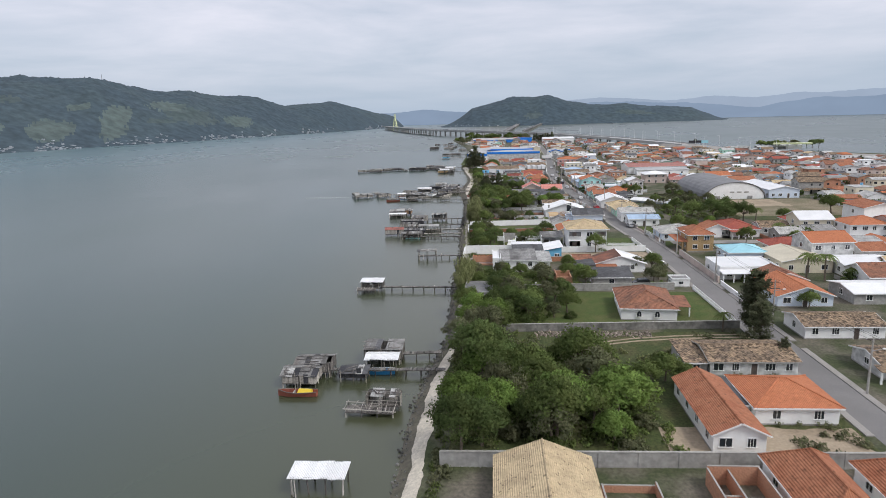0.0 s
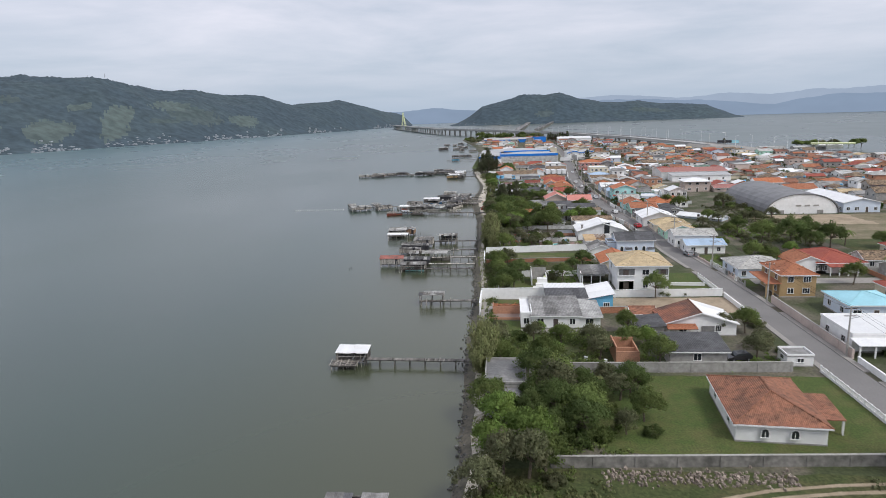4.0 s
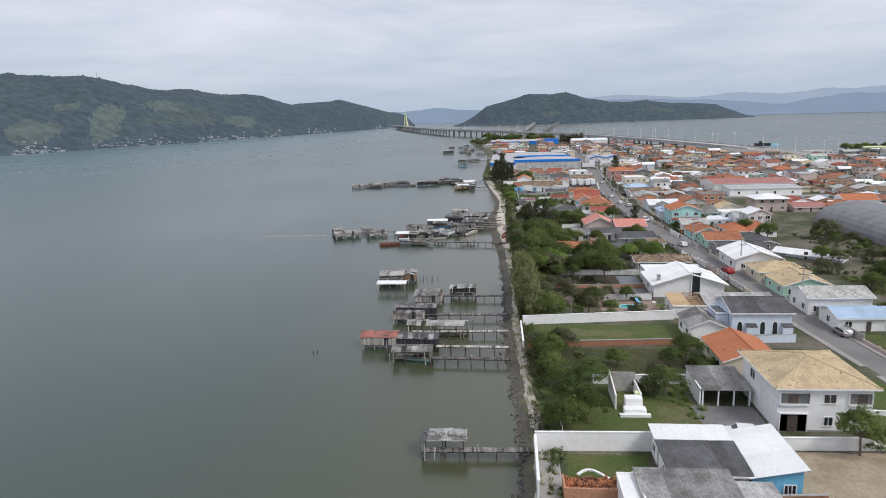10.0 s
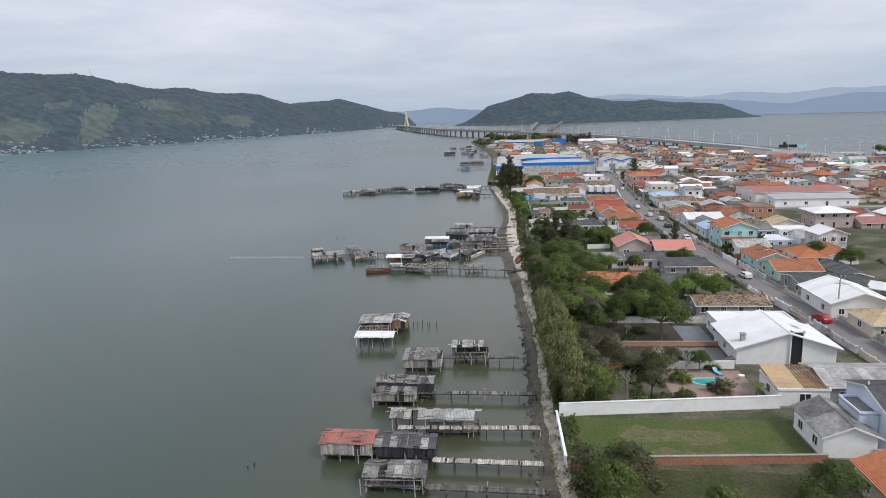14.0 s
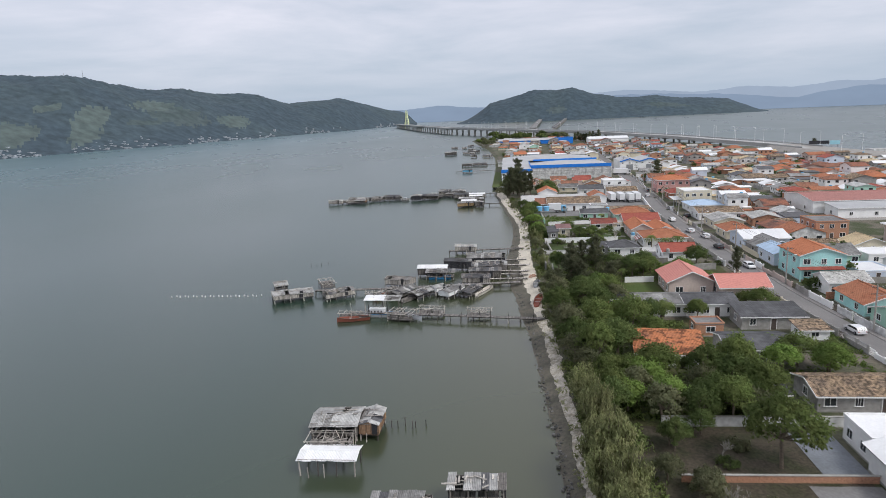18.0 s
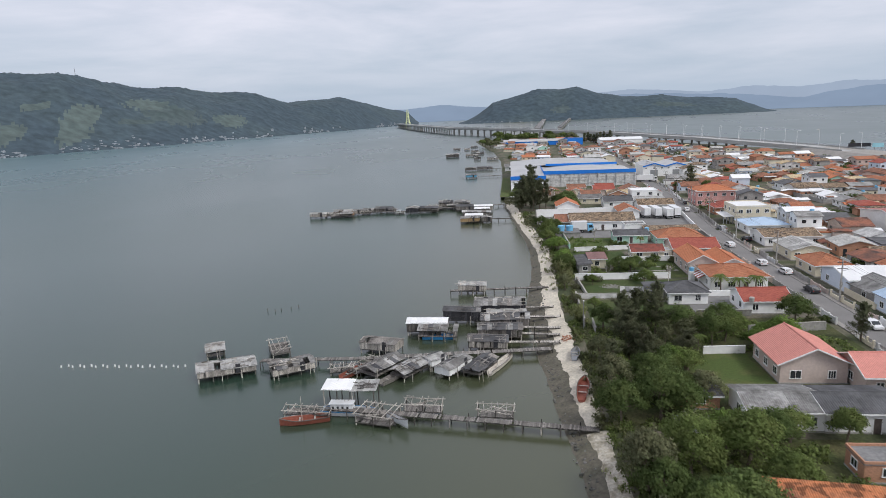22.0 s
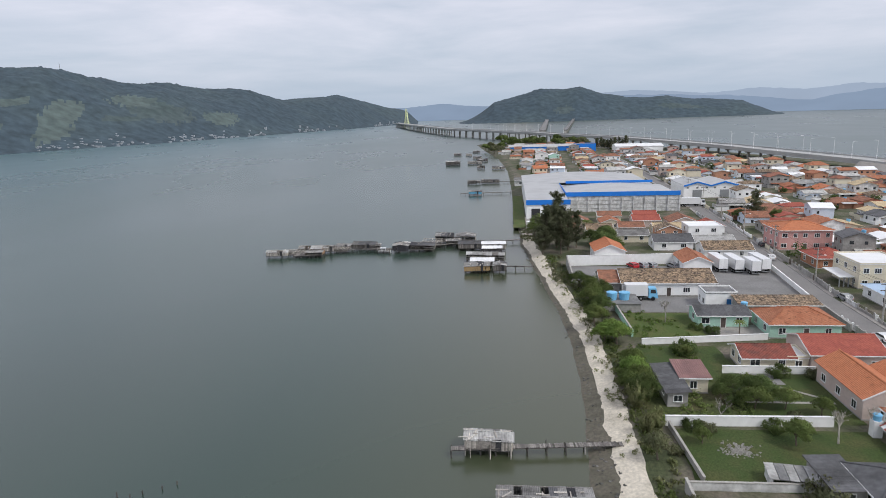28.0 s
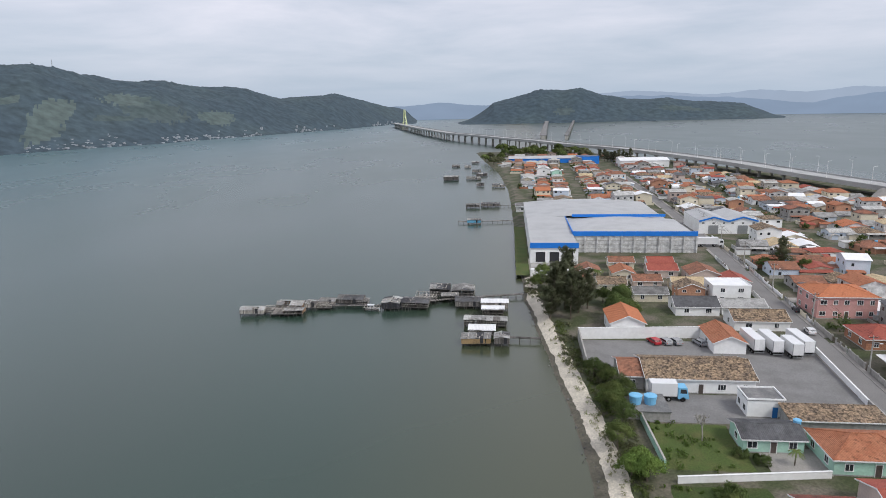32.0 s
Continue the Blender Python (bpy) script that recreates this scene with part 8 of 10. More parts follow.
hut(-29.8, 371.2, -21.4, 375.2, 3.2, "shed", "dark grey boathouse with a white door panel", "dark_cement", "worn_wood", rise=0.7)
hut(-31.4, 365.8, -24.2, 369.2, 2.9, "shed", "long grey boathouse above the walkway", "dark_cement", "pale_wood", rise=0.6)
hut(-36.2, 403.6, -29.6, 406.8, 3.1, "shed", "pale boarded hut with a streaked roof", "pale_cement", "pale_wood", rise=0.6)
pier(-38, 403.4, -14.4, 405.8, "plank pier with pale mossy boards")
for a in ((-20.4, 389, -14.2, 389.4), (-19.6, 382.6, -13.4, 382.4), (-21.3, 376, -13.8, 375.6), (-21.4, 372.4, -14.2, 371.6), (-24.2, 367.6, -14.5, 367.6)):
    pier(*a, "short plank gangway from boathouse to shore", w=0.9, z=1.35)
hut(-51.6, 341.2, -47.4, 344.4, 4.3, "canopy", "white sheet boat canopy on posts", "white_sheet", ridge="shed", rise=0.5)
hut(-47.2, 341.2, -43.6, 344.4, 4.2, "canopy", "grey board boat canopy on posts", "pale_cement", ridge="shed", rise=0.5, miss=0.05)
boat(-47.6, 340.4, 0, 8.0, "white cabin boat with small square windows", "boat_white", "boat_white", stripe="boat_blue")
boat(-53.4, 337.6, 195, 7.2, "red-brown wooden fishing boat with straw-coloured deck", "boat_red", mast=True)
hut(-57.0, 338.6, -50.0, 340.6, 1.6, "frame", "tangle of poles behind a red boat", deck=1.2)
hut(-45.5, 336.4, -39.8, 340.2, 2.2, "frame", "wrecked grey boat frame with leaning poles", deck=1.0, rz=-15)
boat(-42.8, 338.0, -15, 6.0, "broken grey wooden boat on poles", "worn_wood")
boat(-39.6, 337.0, -40, 4.5, "narrow white canoe leaning on a pier", "boat_white", beam=0.7, z=0.6)
hut(-39.2, 340.0, -33.6, 342.2, 2.5, "frame", "bare pole drying rack beside the pier", deck=1.2)
hut(-28.4, 338.4, -23.2, 340.4, 2.2, "frame", "bare pole frame beside the pier", deck=1.2)
fl = thing("float_line", -106.6, 358, 0, 0, "line of small white floats on the water", "floats")
for i in range(22):
    x = 24 * i / 21
    part("float", Shape().tube((x, 0.5 * (i % 2), -0.1), (x, 0.5 * (i % 2), 0.38), 0.16, 0.12, 8), "white_paint", fl)
boat(-12.6, 346.6, 80, 7.5, "red-brown wooden boat drawn up on the beach", "boat_red", beam=1.9, z=1.1)
boat(-12.4, 360.5, 80, 4.6, "dark blue boat covered on the beach", "car_grey", beam=1.6, z=1.2)
# last long row
hut(-112.0, 526.6, -105.0, 530.6, 2.8, "shed", "pale-roofed hut at the end of a long row", "pale_cement", "pale_wood", rz=8, rise=0.5)
hut(-102.4, 526.4, -94.0, 532.0, 2.7, "frame", "wide deck of brown poles and planks", deck=1.5)
hut(-102.2, 531.5, -94.2, 536.6, 3.0, "open", "brown plank hut with a patched roof", "pale_cement", "brown_wood", rise=0.7, miss=0.1)
hut(-94.0, 533.4, -90.6, 538.0, 2.8, "shed", "small pale hut on stilts", "pale_cement", "pale_wood", rise=0.4)
hut(-90.3, 536.5, -85.3, 540.6, 2.7, "shed", "grey plank hut on stilts", "fibre_cement", "worn_wood", rise=0.6)
hut(-85.0, 538.2, -77.0, 543.4, 2.9, "shed", "wide grey plank hut on stilts", "dark_cement", "worn_wood", rise=0.7)
hut(-105.4, 528.0, -102.0, 532.0, 2.2, "frame", "deck of loose poles between two huts", deck=1.3)
hut(-98.4, 527.2, -92.6, 530.6, 2.6, "open", "low brown plank hut over a landing", "fibre_cement", "brown_wood", rise=0.5)
hut(-90.4, 533.4, -85.6, 536.2, 2.0, "frame", "tangle of poles before a hut", deck=1.2)
hut(-78.4, 537.8, -75.2, 541.0, 2.4, "open", "small grey lean-to hut", "fibre_cement", "worn_wood", ridge="shed", rise=0.5)
hut(-64.4, 537.6, -58.6, 540.6, 2.2, "frame", "bare pole deck between boathouses", deck=1.3)
hut(-52.4, 543.6, -47.2, 547.4, 2.8, "open", "sagging grey hut by the walkway", "fibre_cement", "worn_wood", rise=0.6)
pier(-106, 531.6, -92, 534.8, "plank walkway at the end of a row", w=1.4)
pier(-92, 534.8, -68, 535.6, "plank walkway under a row of huts", w=1.4)
hut(-75.0, 533.0, -70.6, 535.6, 1.6, "frame", "low landing with a white boat", deck=1.0)
boat(-72.6, 534.0, 0, 4.6, "small white boat at a landing", "boat_white", "boat_white")
hut(-69.8, 533.6, -64.4, 540.0, 3.3, "shed", "dark boathouse with a pale patched roof", "pale_cement", "black_wood", "y", rise=0.5)
hut(-63.8, 534.6, -55.8, 541.0, 3.1, "open", "grey plank hut with a flat sagging roof", "dark_cement", "worn_wood", rise=0.6)
hut(-60.5, 541.6, -54, 547, 3.0, "frame", "skeleton of a grey hut", deck=1.3)
hut(-56.8, 549.0, -50.6, 555.5, 3.6, "open", "tall open grey hut on stilts", "dark_cement", "worn_wood", rise=0.8)
hut(-49.6, 548.0, -42.4, 554.6, 3.4, "open", "grey hut with pale side wall", "fibre_cement", "pale_wood", "y", rise=0.7)
hut(-47.4, 536.6, -39.0, 542.0, 3.2, "shed", "broad dark hut beside the walkway", "dark_cement", "worn_wood", rise=0.7)
pier(-68, 535.6, -48, 544.4, "plank walkway along the huts", w=1.4)
pier(-48, 544.4, -26.5, 549.8, "plank walkway to the shore", w=1.3)
hut(-39.4, 535.0, -31.4, 538.2, 3.4, "shed", "grey boathouse with a white roof", "white_sheet", "pale_wood", ridge="shed", rise=0.5)
hut(-39.0, 530.0, -32.6, 533.6, 3.0, "open", "boathouse with a pale sheet roof", "white_sheet", "worn_wood", rise=0.6)
hut(-43.6, 519.4, -31.8, 523.6, 3.1, "open", "long hut with a patchwork pale roof", "pale_cement", "worn_wood", rise=0.7)
hut(-41.8, 511.6, -34.8, 516.4, 3.0, "open", "boathouse with a bright white roof", "white_sheet", "worn_wood", rise=0.7)
hut(-43.2, 505.2, -35.8, 508.8, 3.0, "shed", "yellow-brown boarded boathouse with grey roof", "fibre_cement", "ochre_paint", ridge="shed", rise=0.6)
hut(-34.8, 505.4, -31.0, 509.2, 3.2, "shed", "grey boarded boathouse with pale roof", "pale_cement", "worn_wood", "y", rise=0.5)
pier(-31, 509.6, -22.8, 509.0, "plank pier with dark piles")
# far huts along the northern shore
hut(-53.0, 683, -46, 688, 3.0, "shed", "small blue-walled hut at a far pier", "fibre_cement", "sky_paint", rise=0.6)
pier(-57.8, 685, -29.5, 688.6, "long far plank pier", w=1.2)
hut(-57.2, 738, -49.2, 743, 3.0, "shed", "grey hut on a far pier", "fibre_cement", "worn_wood", rise=0.6)
hut(-48.4, 742, -37, 748, 3.0, "shed", "long grey hut on a far pier", "dark_cement", "worn_wood", rise=0.6)
pier(-57.3, 739, -26, 745.6, "far plank pier along huts", w=1.2)
for k, a in enumerate(((-56.4, 850, -50.5, 855, 3.0), (-44.2, 842, -34.2, 848, 3.0), (-86.6, 892, -74.4, 902, 4.2), (-67.4, 896, -55.2, 904, 3.0), (-60.2, 926, -50.6, 934, 3.2), (-76.4, 1006, -70.4, 1014, 3.0), (-90, 1016, -82.6, 1024, 3.0), (-66, 960, -58, 968, 3), (-72, 1060, -64, 1068, 3))):
    hut(*a, "shed", "far grey stilt hut near the bridge", ("fibre_cement", "dark_cement", "pale_cement")[k % 3], ("worn_wood", "pale_wood")[k % 2], rise=0.7)

for owner, q in FAR_POSTS.values():
    part("piling", q, "wet_pile", owner, kind="stuff")

# heap of broken roof tiles on the beach
random.seed(41)
q = Shape()
for k in range(70):
    a, r = random.uniform(0, 6.28), 1.9 * random.random() ** 0.6
    x, y, z = r * math.cos(a) * 0.7, r * math.sin(a), max(0.0, 0.5 - 0.25 * r) + random.uniform(0, 0.12)
    dx, dy = random.uniform(-0.25, 0.25), random.uniform(-0.25, 0.25)
    q.beam((x - dx, y - dy, z), (x + dx, y + dy, z + random.uniform(-0.1, 0.15)), 0.16, 0.05)
heap = thing("tile_heap", -12.8, 369.3, 1.15, 0, "heap of broken orange roof tiles on the sand", "rubble")
part("tile_piece", q, "orange_tile", heap, kind="stuff")
garden_wall(20.0, 395.6, 36.0, 395.9, 1.2, "white_paint", "low white wall in front of a palm garden")
water_tank(19.9, 409.0, 3.9, 0.6, 0.8, "small light blue water tank beside a roof")
wt = thing("tank_stand", 19.9, 409.0, G, 0, "square white stand under a water tank", "stand")
part("pillar", Shape().box(-0.6, -0.6, -0.1, 0.6, 0.6, 2.38), "white_paint", wt)
for k in range(6):
    pt = thing("garden_post", -4.9, 197.4 + k * 2.1, G, 0, "slim white wooden garden post", "post", "white garden posts")
    part("post", Shape().box(-0.06, -0.06, -0.2, 0.06, 0.06, 1.2), "white_paint", pt)

# ---------------------------------------------------------------- trees and bushes
def leaf_mesh(name, mat, clumps, per, leaf, spread, rng, flat=0.6, droop=0.0, thin=0.75):
    """Leaves as small bent blades scattered about the clump centres."""
    c = np.repeat(np.array(clumps), per, axis=0)
    n = len(c)
    r = np.repeat(np.array([spread if np.isscalar(spread) else 1.0] * len(clumps)), per) if np.isscalar(spread) else np.repeat(np.array(spread), per)
    v = rng.normal(size=(n, 3))
    v /= np.linalg.norm(v, axis=1, keepdims=True)
    p = c + v * (r * 1.12 * rng.random(n) ** 0.42 * rng.uniform(0.72, 1.3, n))[:, None] * np.array([1, 1, flat])
    a = rng.normal(size=(n, 3)) * np.array([1, 1, 0.55])
    a[:, 2] -= droop
    a /= np.linalg.norm(a, axis=1, keepdims=True)
    b2 = np.cross(a, rng.normal(size=(n, 3)))
    b2 /= np.linalg.norm(b2, axis=1, keepdims=True)
    s1 = (leaf * rng.uniform(0.6, 1.35, n))[:, None]
    s2 = s1 * thin
    # leaves turn their upper side out of the crown, and are shaded as part of their spray
    out = (p - c) / (np.linalg.norm(p - c, axis=1, keepdims=True) + 1e-6) * 0.55 + np.array([0, 0, 0.5])
    mid = c.mean(axis=0)
    oc = (p - mid) / (np.linalg.norm((p - mid), axis=1, keepdims=True) + 1e-6)
    out = out + oc * (1.0 if n < 20000 else 0.0) + rng.normal(size=(n, 3)) * 0.17
    out /= np.linalg.norm(out, axis=1, keepdims=True)
    flip = np.sign(np.einsum("ij,ij->i", np.cross(a, b2), out))[:, None]
    b2 = -b2 * np.where(flip == 0, 1, flip)
    tri = np.stack([p - a * s1, p + a * s1 * 0.6 + b2 * s2, p + a * s1 * 0.6 - b2 * s2], 1).reshape(-1, 3)
    me = bpy.data.meshes.new(name)
    me.vertices.add(3 * n)
    me.vertices.foreach_set("co", tri.ravel().astype(np.float32))
    me.loops.add(3 * n)
    me.loops.foreach_set("vertex_index", np.arange(3 * n, dtype=np.int32))
    me.polygons.add(n)
    me.polygons.foreach_set("loop_start", np.arange(0, 3 * n, 3, dtype=np.int32))
    me.materials.append(MATS[mat])
    me.polygons.foreach_set("use_smooth", np.ones(n, dtype=bool))
    me.update(calc_edges=True)
    me.normals_split_custom_set_from_vertices(np.repeat(out, 3, axis=0).tolist())
    return me


def broad_tree(seed, mat, h=6.0, rad=3.2, n=64, per=86, leaf=0.165):
    rng = np.random.default_rng(seed)
    rnd = random.Random(seed)
    tr = Shape()
    top = h * 0.45
    bend = (rnd.uniform(-0.4, 0.4), rnd.uniform(-0.4, 0.4))
    tr.tube((0, 0, -0.2), (bend[0], bend[1], top), 0.22, 0.15, 7)
    clumps, sp = [], []
    for i in range(n):
        a = rnd.uniform(0, 6.283)
        u = rnd.random()
        rr = rad * (u ** 0.5) * rnd.uniform(0.75, 1.1)
        z = h * (0.42 + 0.55 * (1 - (rr / rad) ** 2 * 0.75) * rnd.uniform(0.55, 1.05))
        clumps.append((rr * math.cos(a), rr * math.sin(a), z))
        sp.append(rnd.uniform(0.5, 1.0) * rad / 3.0)
        if i % 5 == 0:
            tr.tube((bend[0] * 0.9, bend[1] * 0.9, top * 0.85), (clumps[-1][0] * 0.85, clumps[-1][1] * 0.85, z * 0.92), 0.10, 0.03, 5)
    return tr.mesh("trunk", "bark"), leaf_mesh("crown", mat, clumps, per, leaf, sp, rng, 0.75)


def bush(seed, mat, h=2.2, rad=1.8, n=30, per=60, leaf=0.15):
    rng = np.random.default_rng(seed)
    rnd = random.Random(seed)
    clumps, sp = [], []
    tr = Shape()
    for i in range(n):
        a, rr = rnd.uniform(0, 6.283), rad * rnd.random() ** 0.5
        z = h * (0.2 + 0.7 * rnd.random() * (1 - 0.6 * (rr / rad) ** 2))
        clumps.append((rr * math.cos(a), rr * math.sin(a), z))
        sp.append(rnd.uniform(0.35, 0.7) * rad / 1.8)
        if i % 6 == 0:
            tr.tube((0, 0, -0.1), clumps[-1], 0.05, 0.02, 5)
    return tr.mesh("stem", "bark"), leaf_mesh("crown", mat, clumps, per, leaf, sp, rng, 0.9)


def casuarina(seed, mat, h=12.0, rad=3.6):
    """A feathery she-oak: a leaning trunk, uneven rising limbs and drooping sprays along them, with gaps between."""
    rng = np.random.default_rng(seed)
    rnd = random.Random(seed)
    tr = Shape()
    lean = (rnd.uniform(-0.7, 0.7), rnd.uniform(-0.7, 0.7))
    tr.tube((0, 0, -0.2), (lean[0], lean[1], h * 0.96), 0.26, 0.05, 7)
    clumps, sp = [], []
    for i in range(30):
        f = (i + rnd.random()) / 30
        z0 = h * (0.14 + 0.82 * f)
        L = rad * (1.15 - f) ** 0.7 * rnd.uniform(0.45, 1.2)
        a = i * 2.4 + rnd.uniform(-0.5, 0.5)
        up = rnd.uniform(0.35, 0.95)
        b0 = Vector((lean[0] * f, lean[1] * f, z0))
        b1 = b0 + Vector((L * math.cos(a), L * math.sin(a), L * up))
        tr.tube(b0, b1, 0.07, 0.015, 4)
        for k in range(8):
            g = 0.2 + 0.85 * (k + rnd.random()) / 8
            c = b0 + (b1 - b0) * g
            clumps.append((c.x + rnd.uniform(-0.3, 0.3), c.y + rnd.uniform(-0.3, 0.3), c.z - 0.25))
            sp.append(0.36 + 0.30 * (1 - f))
    return tr.mesh("trunk", "bark"), leaf_mesh("crown", mat, clumps, 30, 0.26, sp, rng, 1.15, 0.5, 0.3)


def reed_tree(seed, mat="leaf_reed", h=8.0, rad=1.7):
    """A tall clump of upright wispy growth."""
    rng = np.random.default_rng(seed)
    rnd = random.Random(seed)
    tr = Shape()
    clumps, sp = [], []
    for i in range(34):
        a, rr = rnd.uniform(0, 6.283), rad * rnd.random() ** 0.6
        hh = h * rnd.uniform(0.6, 1.05) * (1 - 0.35 * rr / rad)
        tipx, tipy = rr * 1.5 * math.cos(a), rr * 1.5 * math.sin(a)
        tr.tube((rr * 0.4 * math.cos(a), rr * 0.4 * math.sin(a), 0), (tipx, tipy, hh), 0.04, 0.015, 4)
        for k in range(6):
            f = (k + 1) / 6
            clumps.append((rr * (0.4 + 1.1 * f) * math.cos(a), rr * (0.4 + 1.1 * f) * math.sin(a), hh * f))
            sp.append(0.42)
    return tr.mesh("stem", "bark"), leaf_mesh("crown", mat, clumps, 24, 0.34, sp, rng, 1.5, -2.2, 0.22)


def palm(seed, h=5.0):
    rnd = random.Random(seed)
    tr = Shape()
    tr.tube((0, 0, -0.2), (0.2, 0, h), 0.2, 0.13, 8)
    q = Shape()
    for i in range(15):
        a = i * 0.42 + rnd.uniform(-0.1, 0.1)
        up = rnd.uniform(0.1, 0.9)
        last = Vector((0.2, 0, h))
        for k in range(1, 7):
            f = k / 6
            p = Vector((0.2 + 2.3 * f * math.cos(a), 2.3 * f * math.sin(a), h + 1.5 * f * up - 1.9 * f * f))
            d = (p - last).normalized()
            sd = d.cross(Vector((0, 0, 1))).normalized()
            for e in (-1, 1):
                for m2 in (0.0, 0.5):
                    b0 = last + (p - last) * m2
                    q.poly(b0, b0 + d * 0.28, b0 + d * 0.35 + sd * e * 0.6 * (1.1 - f * 0.7) + Vector((0, 0, -0.22)))
            last = p
    return tr.mesh("trunk", "bark"), q.mesh("fronds", "leaf_mid")


def bare_tree(seed, h=5.0):
    rnd = random.Random(seed)
    tr = Shape()

    def grow(p, d, L, r, lvl):
        e = p + d * L
        tr.tube(p, e, r, r * 0.6, 5)
        if lvl == 0:
            return
        for i in range(3):
            nd = (d + Vector((rnd.uniform(-0.9, 0.9), rnd.uniform(-0.9, 0.9), rnd.uniform(-0.1, 0.5)))).normalized()
            grow(e, nd, L * rnd.uniform(0.6, 0.85), r * 0.6, lvl - 1)

    grow(Vector((0, 0, -0.2)), Vector((0.05, 0, 1)), h * 0.3, 0.16, 4)
    rng = np.random.default_rng(seed)
    cl = [tuple(v) for v in tr.v[::60]]
    return tr.mesh("trunk", "pale_wood"), leaf_mesh("twigs", "leaf_olive", cl, 3, 0.12, 0.4, rng)


KINDS = {}
for k in range(4):
    KINDS[f"dark{k}"] = broad_tree(10 + k, "leaf_dark", 6.0 + k * 0.4, 3.0 + 0.3 * k)
    KINDS[f"mid{k}"] = broad_tree(20 + k, "leaf_mid", 5.6 + k * 0.4, 3.0 + 0.2 * k)
for k in range(3):
    KINDS[f"bright{k}"] = broad_tree(30 + k, "leaf_bright", 5.0, 2.8)
    KINDS[f"olive{k}"] = broad_tree(40 + k, "leaf_olive", 5.5, 2.8, 56, 60)
    KINDS[f"bush{k}"] = bush(50 + k, ("leaf_mid", "leaf_dark", "leaf_olive")[k])
    KINDS[f"pine{k}"] = casuarina(60 + k, "leaf_pine")
    KINDS[f"reed{k}"] = reed_tree(70 + k)
for k in range(2):
    KINDS[f"silver{k}"] = bush(75 + k, "leaf_silver", 2.6, 2.2, 36, 66, 0.15)
for k in range(3):
    KINDS[f"far{k}"] = broad_tree(95 + k, ("leaf_dark", "leaf_mid", "leaf_olive")[k], 5.6, 3.0, 46, 26, 0.36)
KINDS["palm0"], KINDS["palm1"] = palm(80), palm(81, 4.0)
KINDS["bare0"], KINDS["bare1"] = bare_tree(90), bare_tree(91)
LOOK = {"far": ("tree", "dark green broadleaf tree at the far end of the town"), "dark": ("tree", "dense dark green broadleaf tree"), "mid": ("tree", "mid-green broadleaf garden tree"), "bright": ("tree", "bright green leafy tree"),
        "olive": ("tree", "dull olive-green loose-crowned tree"), "bush": ("bush", "low dense green garden bush"), "pine": ("casuarina_tree", "tall feathery dark casuarina tree"),
        "reed": ("reed_clump", "tall upright clump of yellow-green cane"), "silver": ("bush", "silvery pale green rounded shrub"), "palm": ("palm_tree", "small palm tree with arching green fronds"), "bare": ("bare_tree", "nearly leafless pale-branched tree")}
trng = random.Random(77)


# plots that stay free of trees: the orange-roofed house and its yard, the shrine
OPEN_PLOTS = [(0.6, 302.5, 14.5, 319.0), (1.6, 198.0, 9.0, 213.0)]


def plant(kind, x, y, sc=1.0, z=None):
    if kind not in KINDS:
        kind = kind + str(trng.randrange(sum(1 for q in KINDS if q.rstrip("0123456789") == kind)))
    stem = kind.rstrip("0123456789")
    nm, lb = LOOK[stem]
    a, b2 = KINDS[kind]
    sx, sz = sc * trng.uniform(0.9, 1.12), sc * trng.uniform(0.88, 1.15)
    if any(q[0] < x < q[2] and q[1] < y < q[3] for q in OPEN_PLOTS):
        return
    t = tagged(new(nm, a), lb, "bush" if stem in ("bush", "silver") else "cane" if stem == "reed" else "tree")
    t.matrix_world = pose(x, y, G if z is None else z, 0, 0, trng.uniform(0, 360)) @ Matrix.Diagonal((sx, sx, sz, 1))
    part("crown" if stem != "palm" else "fronds", b2, None, t)


def grove(x0, y0, x1, y1, n, kinds, s0=0.8, s1=1.2):
    """n plants of the named kinds spread over a plot, kept apart."""
    pts = []
    n = max(2, round(n * 0.66))
    tries = 0
    while len(pts) < n and tries < n * 30:
        tries += 1
        p = (trng.uniform(x0, x1), trng.uniform(y0, y1))
        gap = 0.55 * math.sqrt((x1 - x0) * (y1 - y0) / n)
        if all((p[0] - q[0]) ** 2 + (p[1] - q[1]) ** 2 > gap * gap for q in pts):
            pts.append(p)
            plant(trng.choice(kinds), p[0], p[1], trng.uniform(s0, s1) * 1.12)


# southern thicket
grove(-5, 74, 18, 100, 24, ("dark", "mid", "bright", "olive", "mid", "olive"), 0.75, 1.15)
grove(-6, 74, 24, 101, 30, ("bush", "bright", "bush", "mid"), 0.6, 1.0)
grove(6, 76, 18, 88, 5, ("mid", "bright"), 1.1, 1.4)
grove(-7, 100, 4, 121, 15, ("olive", "mid", "bush", "olive"), 0.6, 0.95)
grove(5, 100, 16, 107, 7, ("bush", "bush", "olive"), 0.6, 0.9)
grove(18, 95, 31, 104, 9, ("mid", "bush", "bush"), 0.5, 0.75)
grove(7, 127, 17, 145, 22, ("dark", "bush", "mid", "olive", "dark"), 0.5, 0.75)
grove(0, 135, 9, 148, 12, ("dark", "mid", "olive", "bush"), 0.6, 0.95)
grove(-7, 124, 9, 135, 12, ("dark", "mid", "olive", "bush"), 0.6, 0.95)
grove(-7, 122, 0, 136, 6, ("bright", "mid"), 0.7, 0.9)
for p in ((48.5, 118, 0.95), (47.5, 113, 0.8), (49, 121, 1.0), (47.6, 104, 0.45)):
    plant("pine", *p)
plant("palm", 44, 121.5, 0.8)
grove(-6, 152, 14, 171, 22, ("mid", "bush", "olive", "bush", "bright", "olive"), 0.4, 0.75)
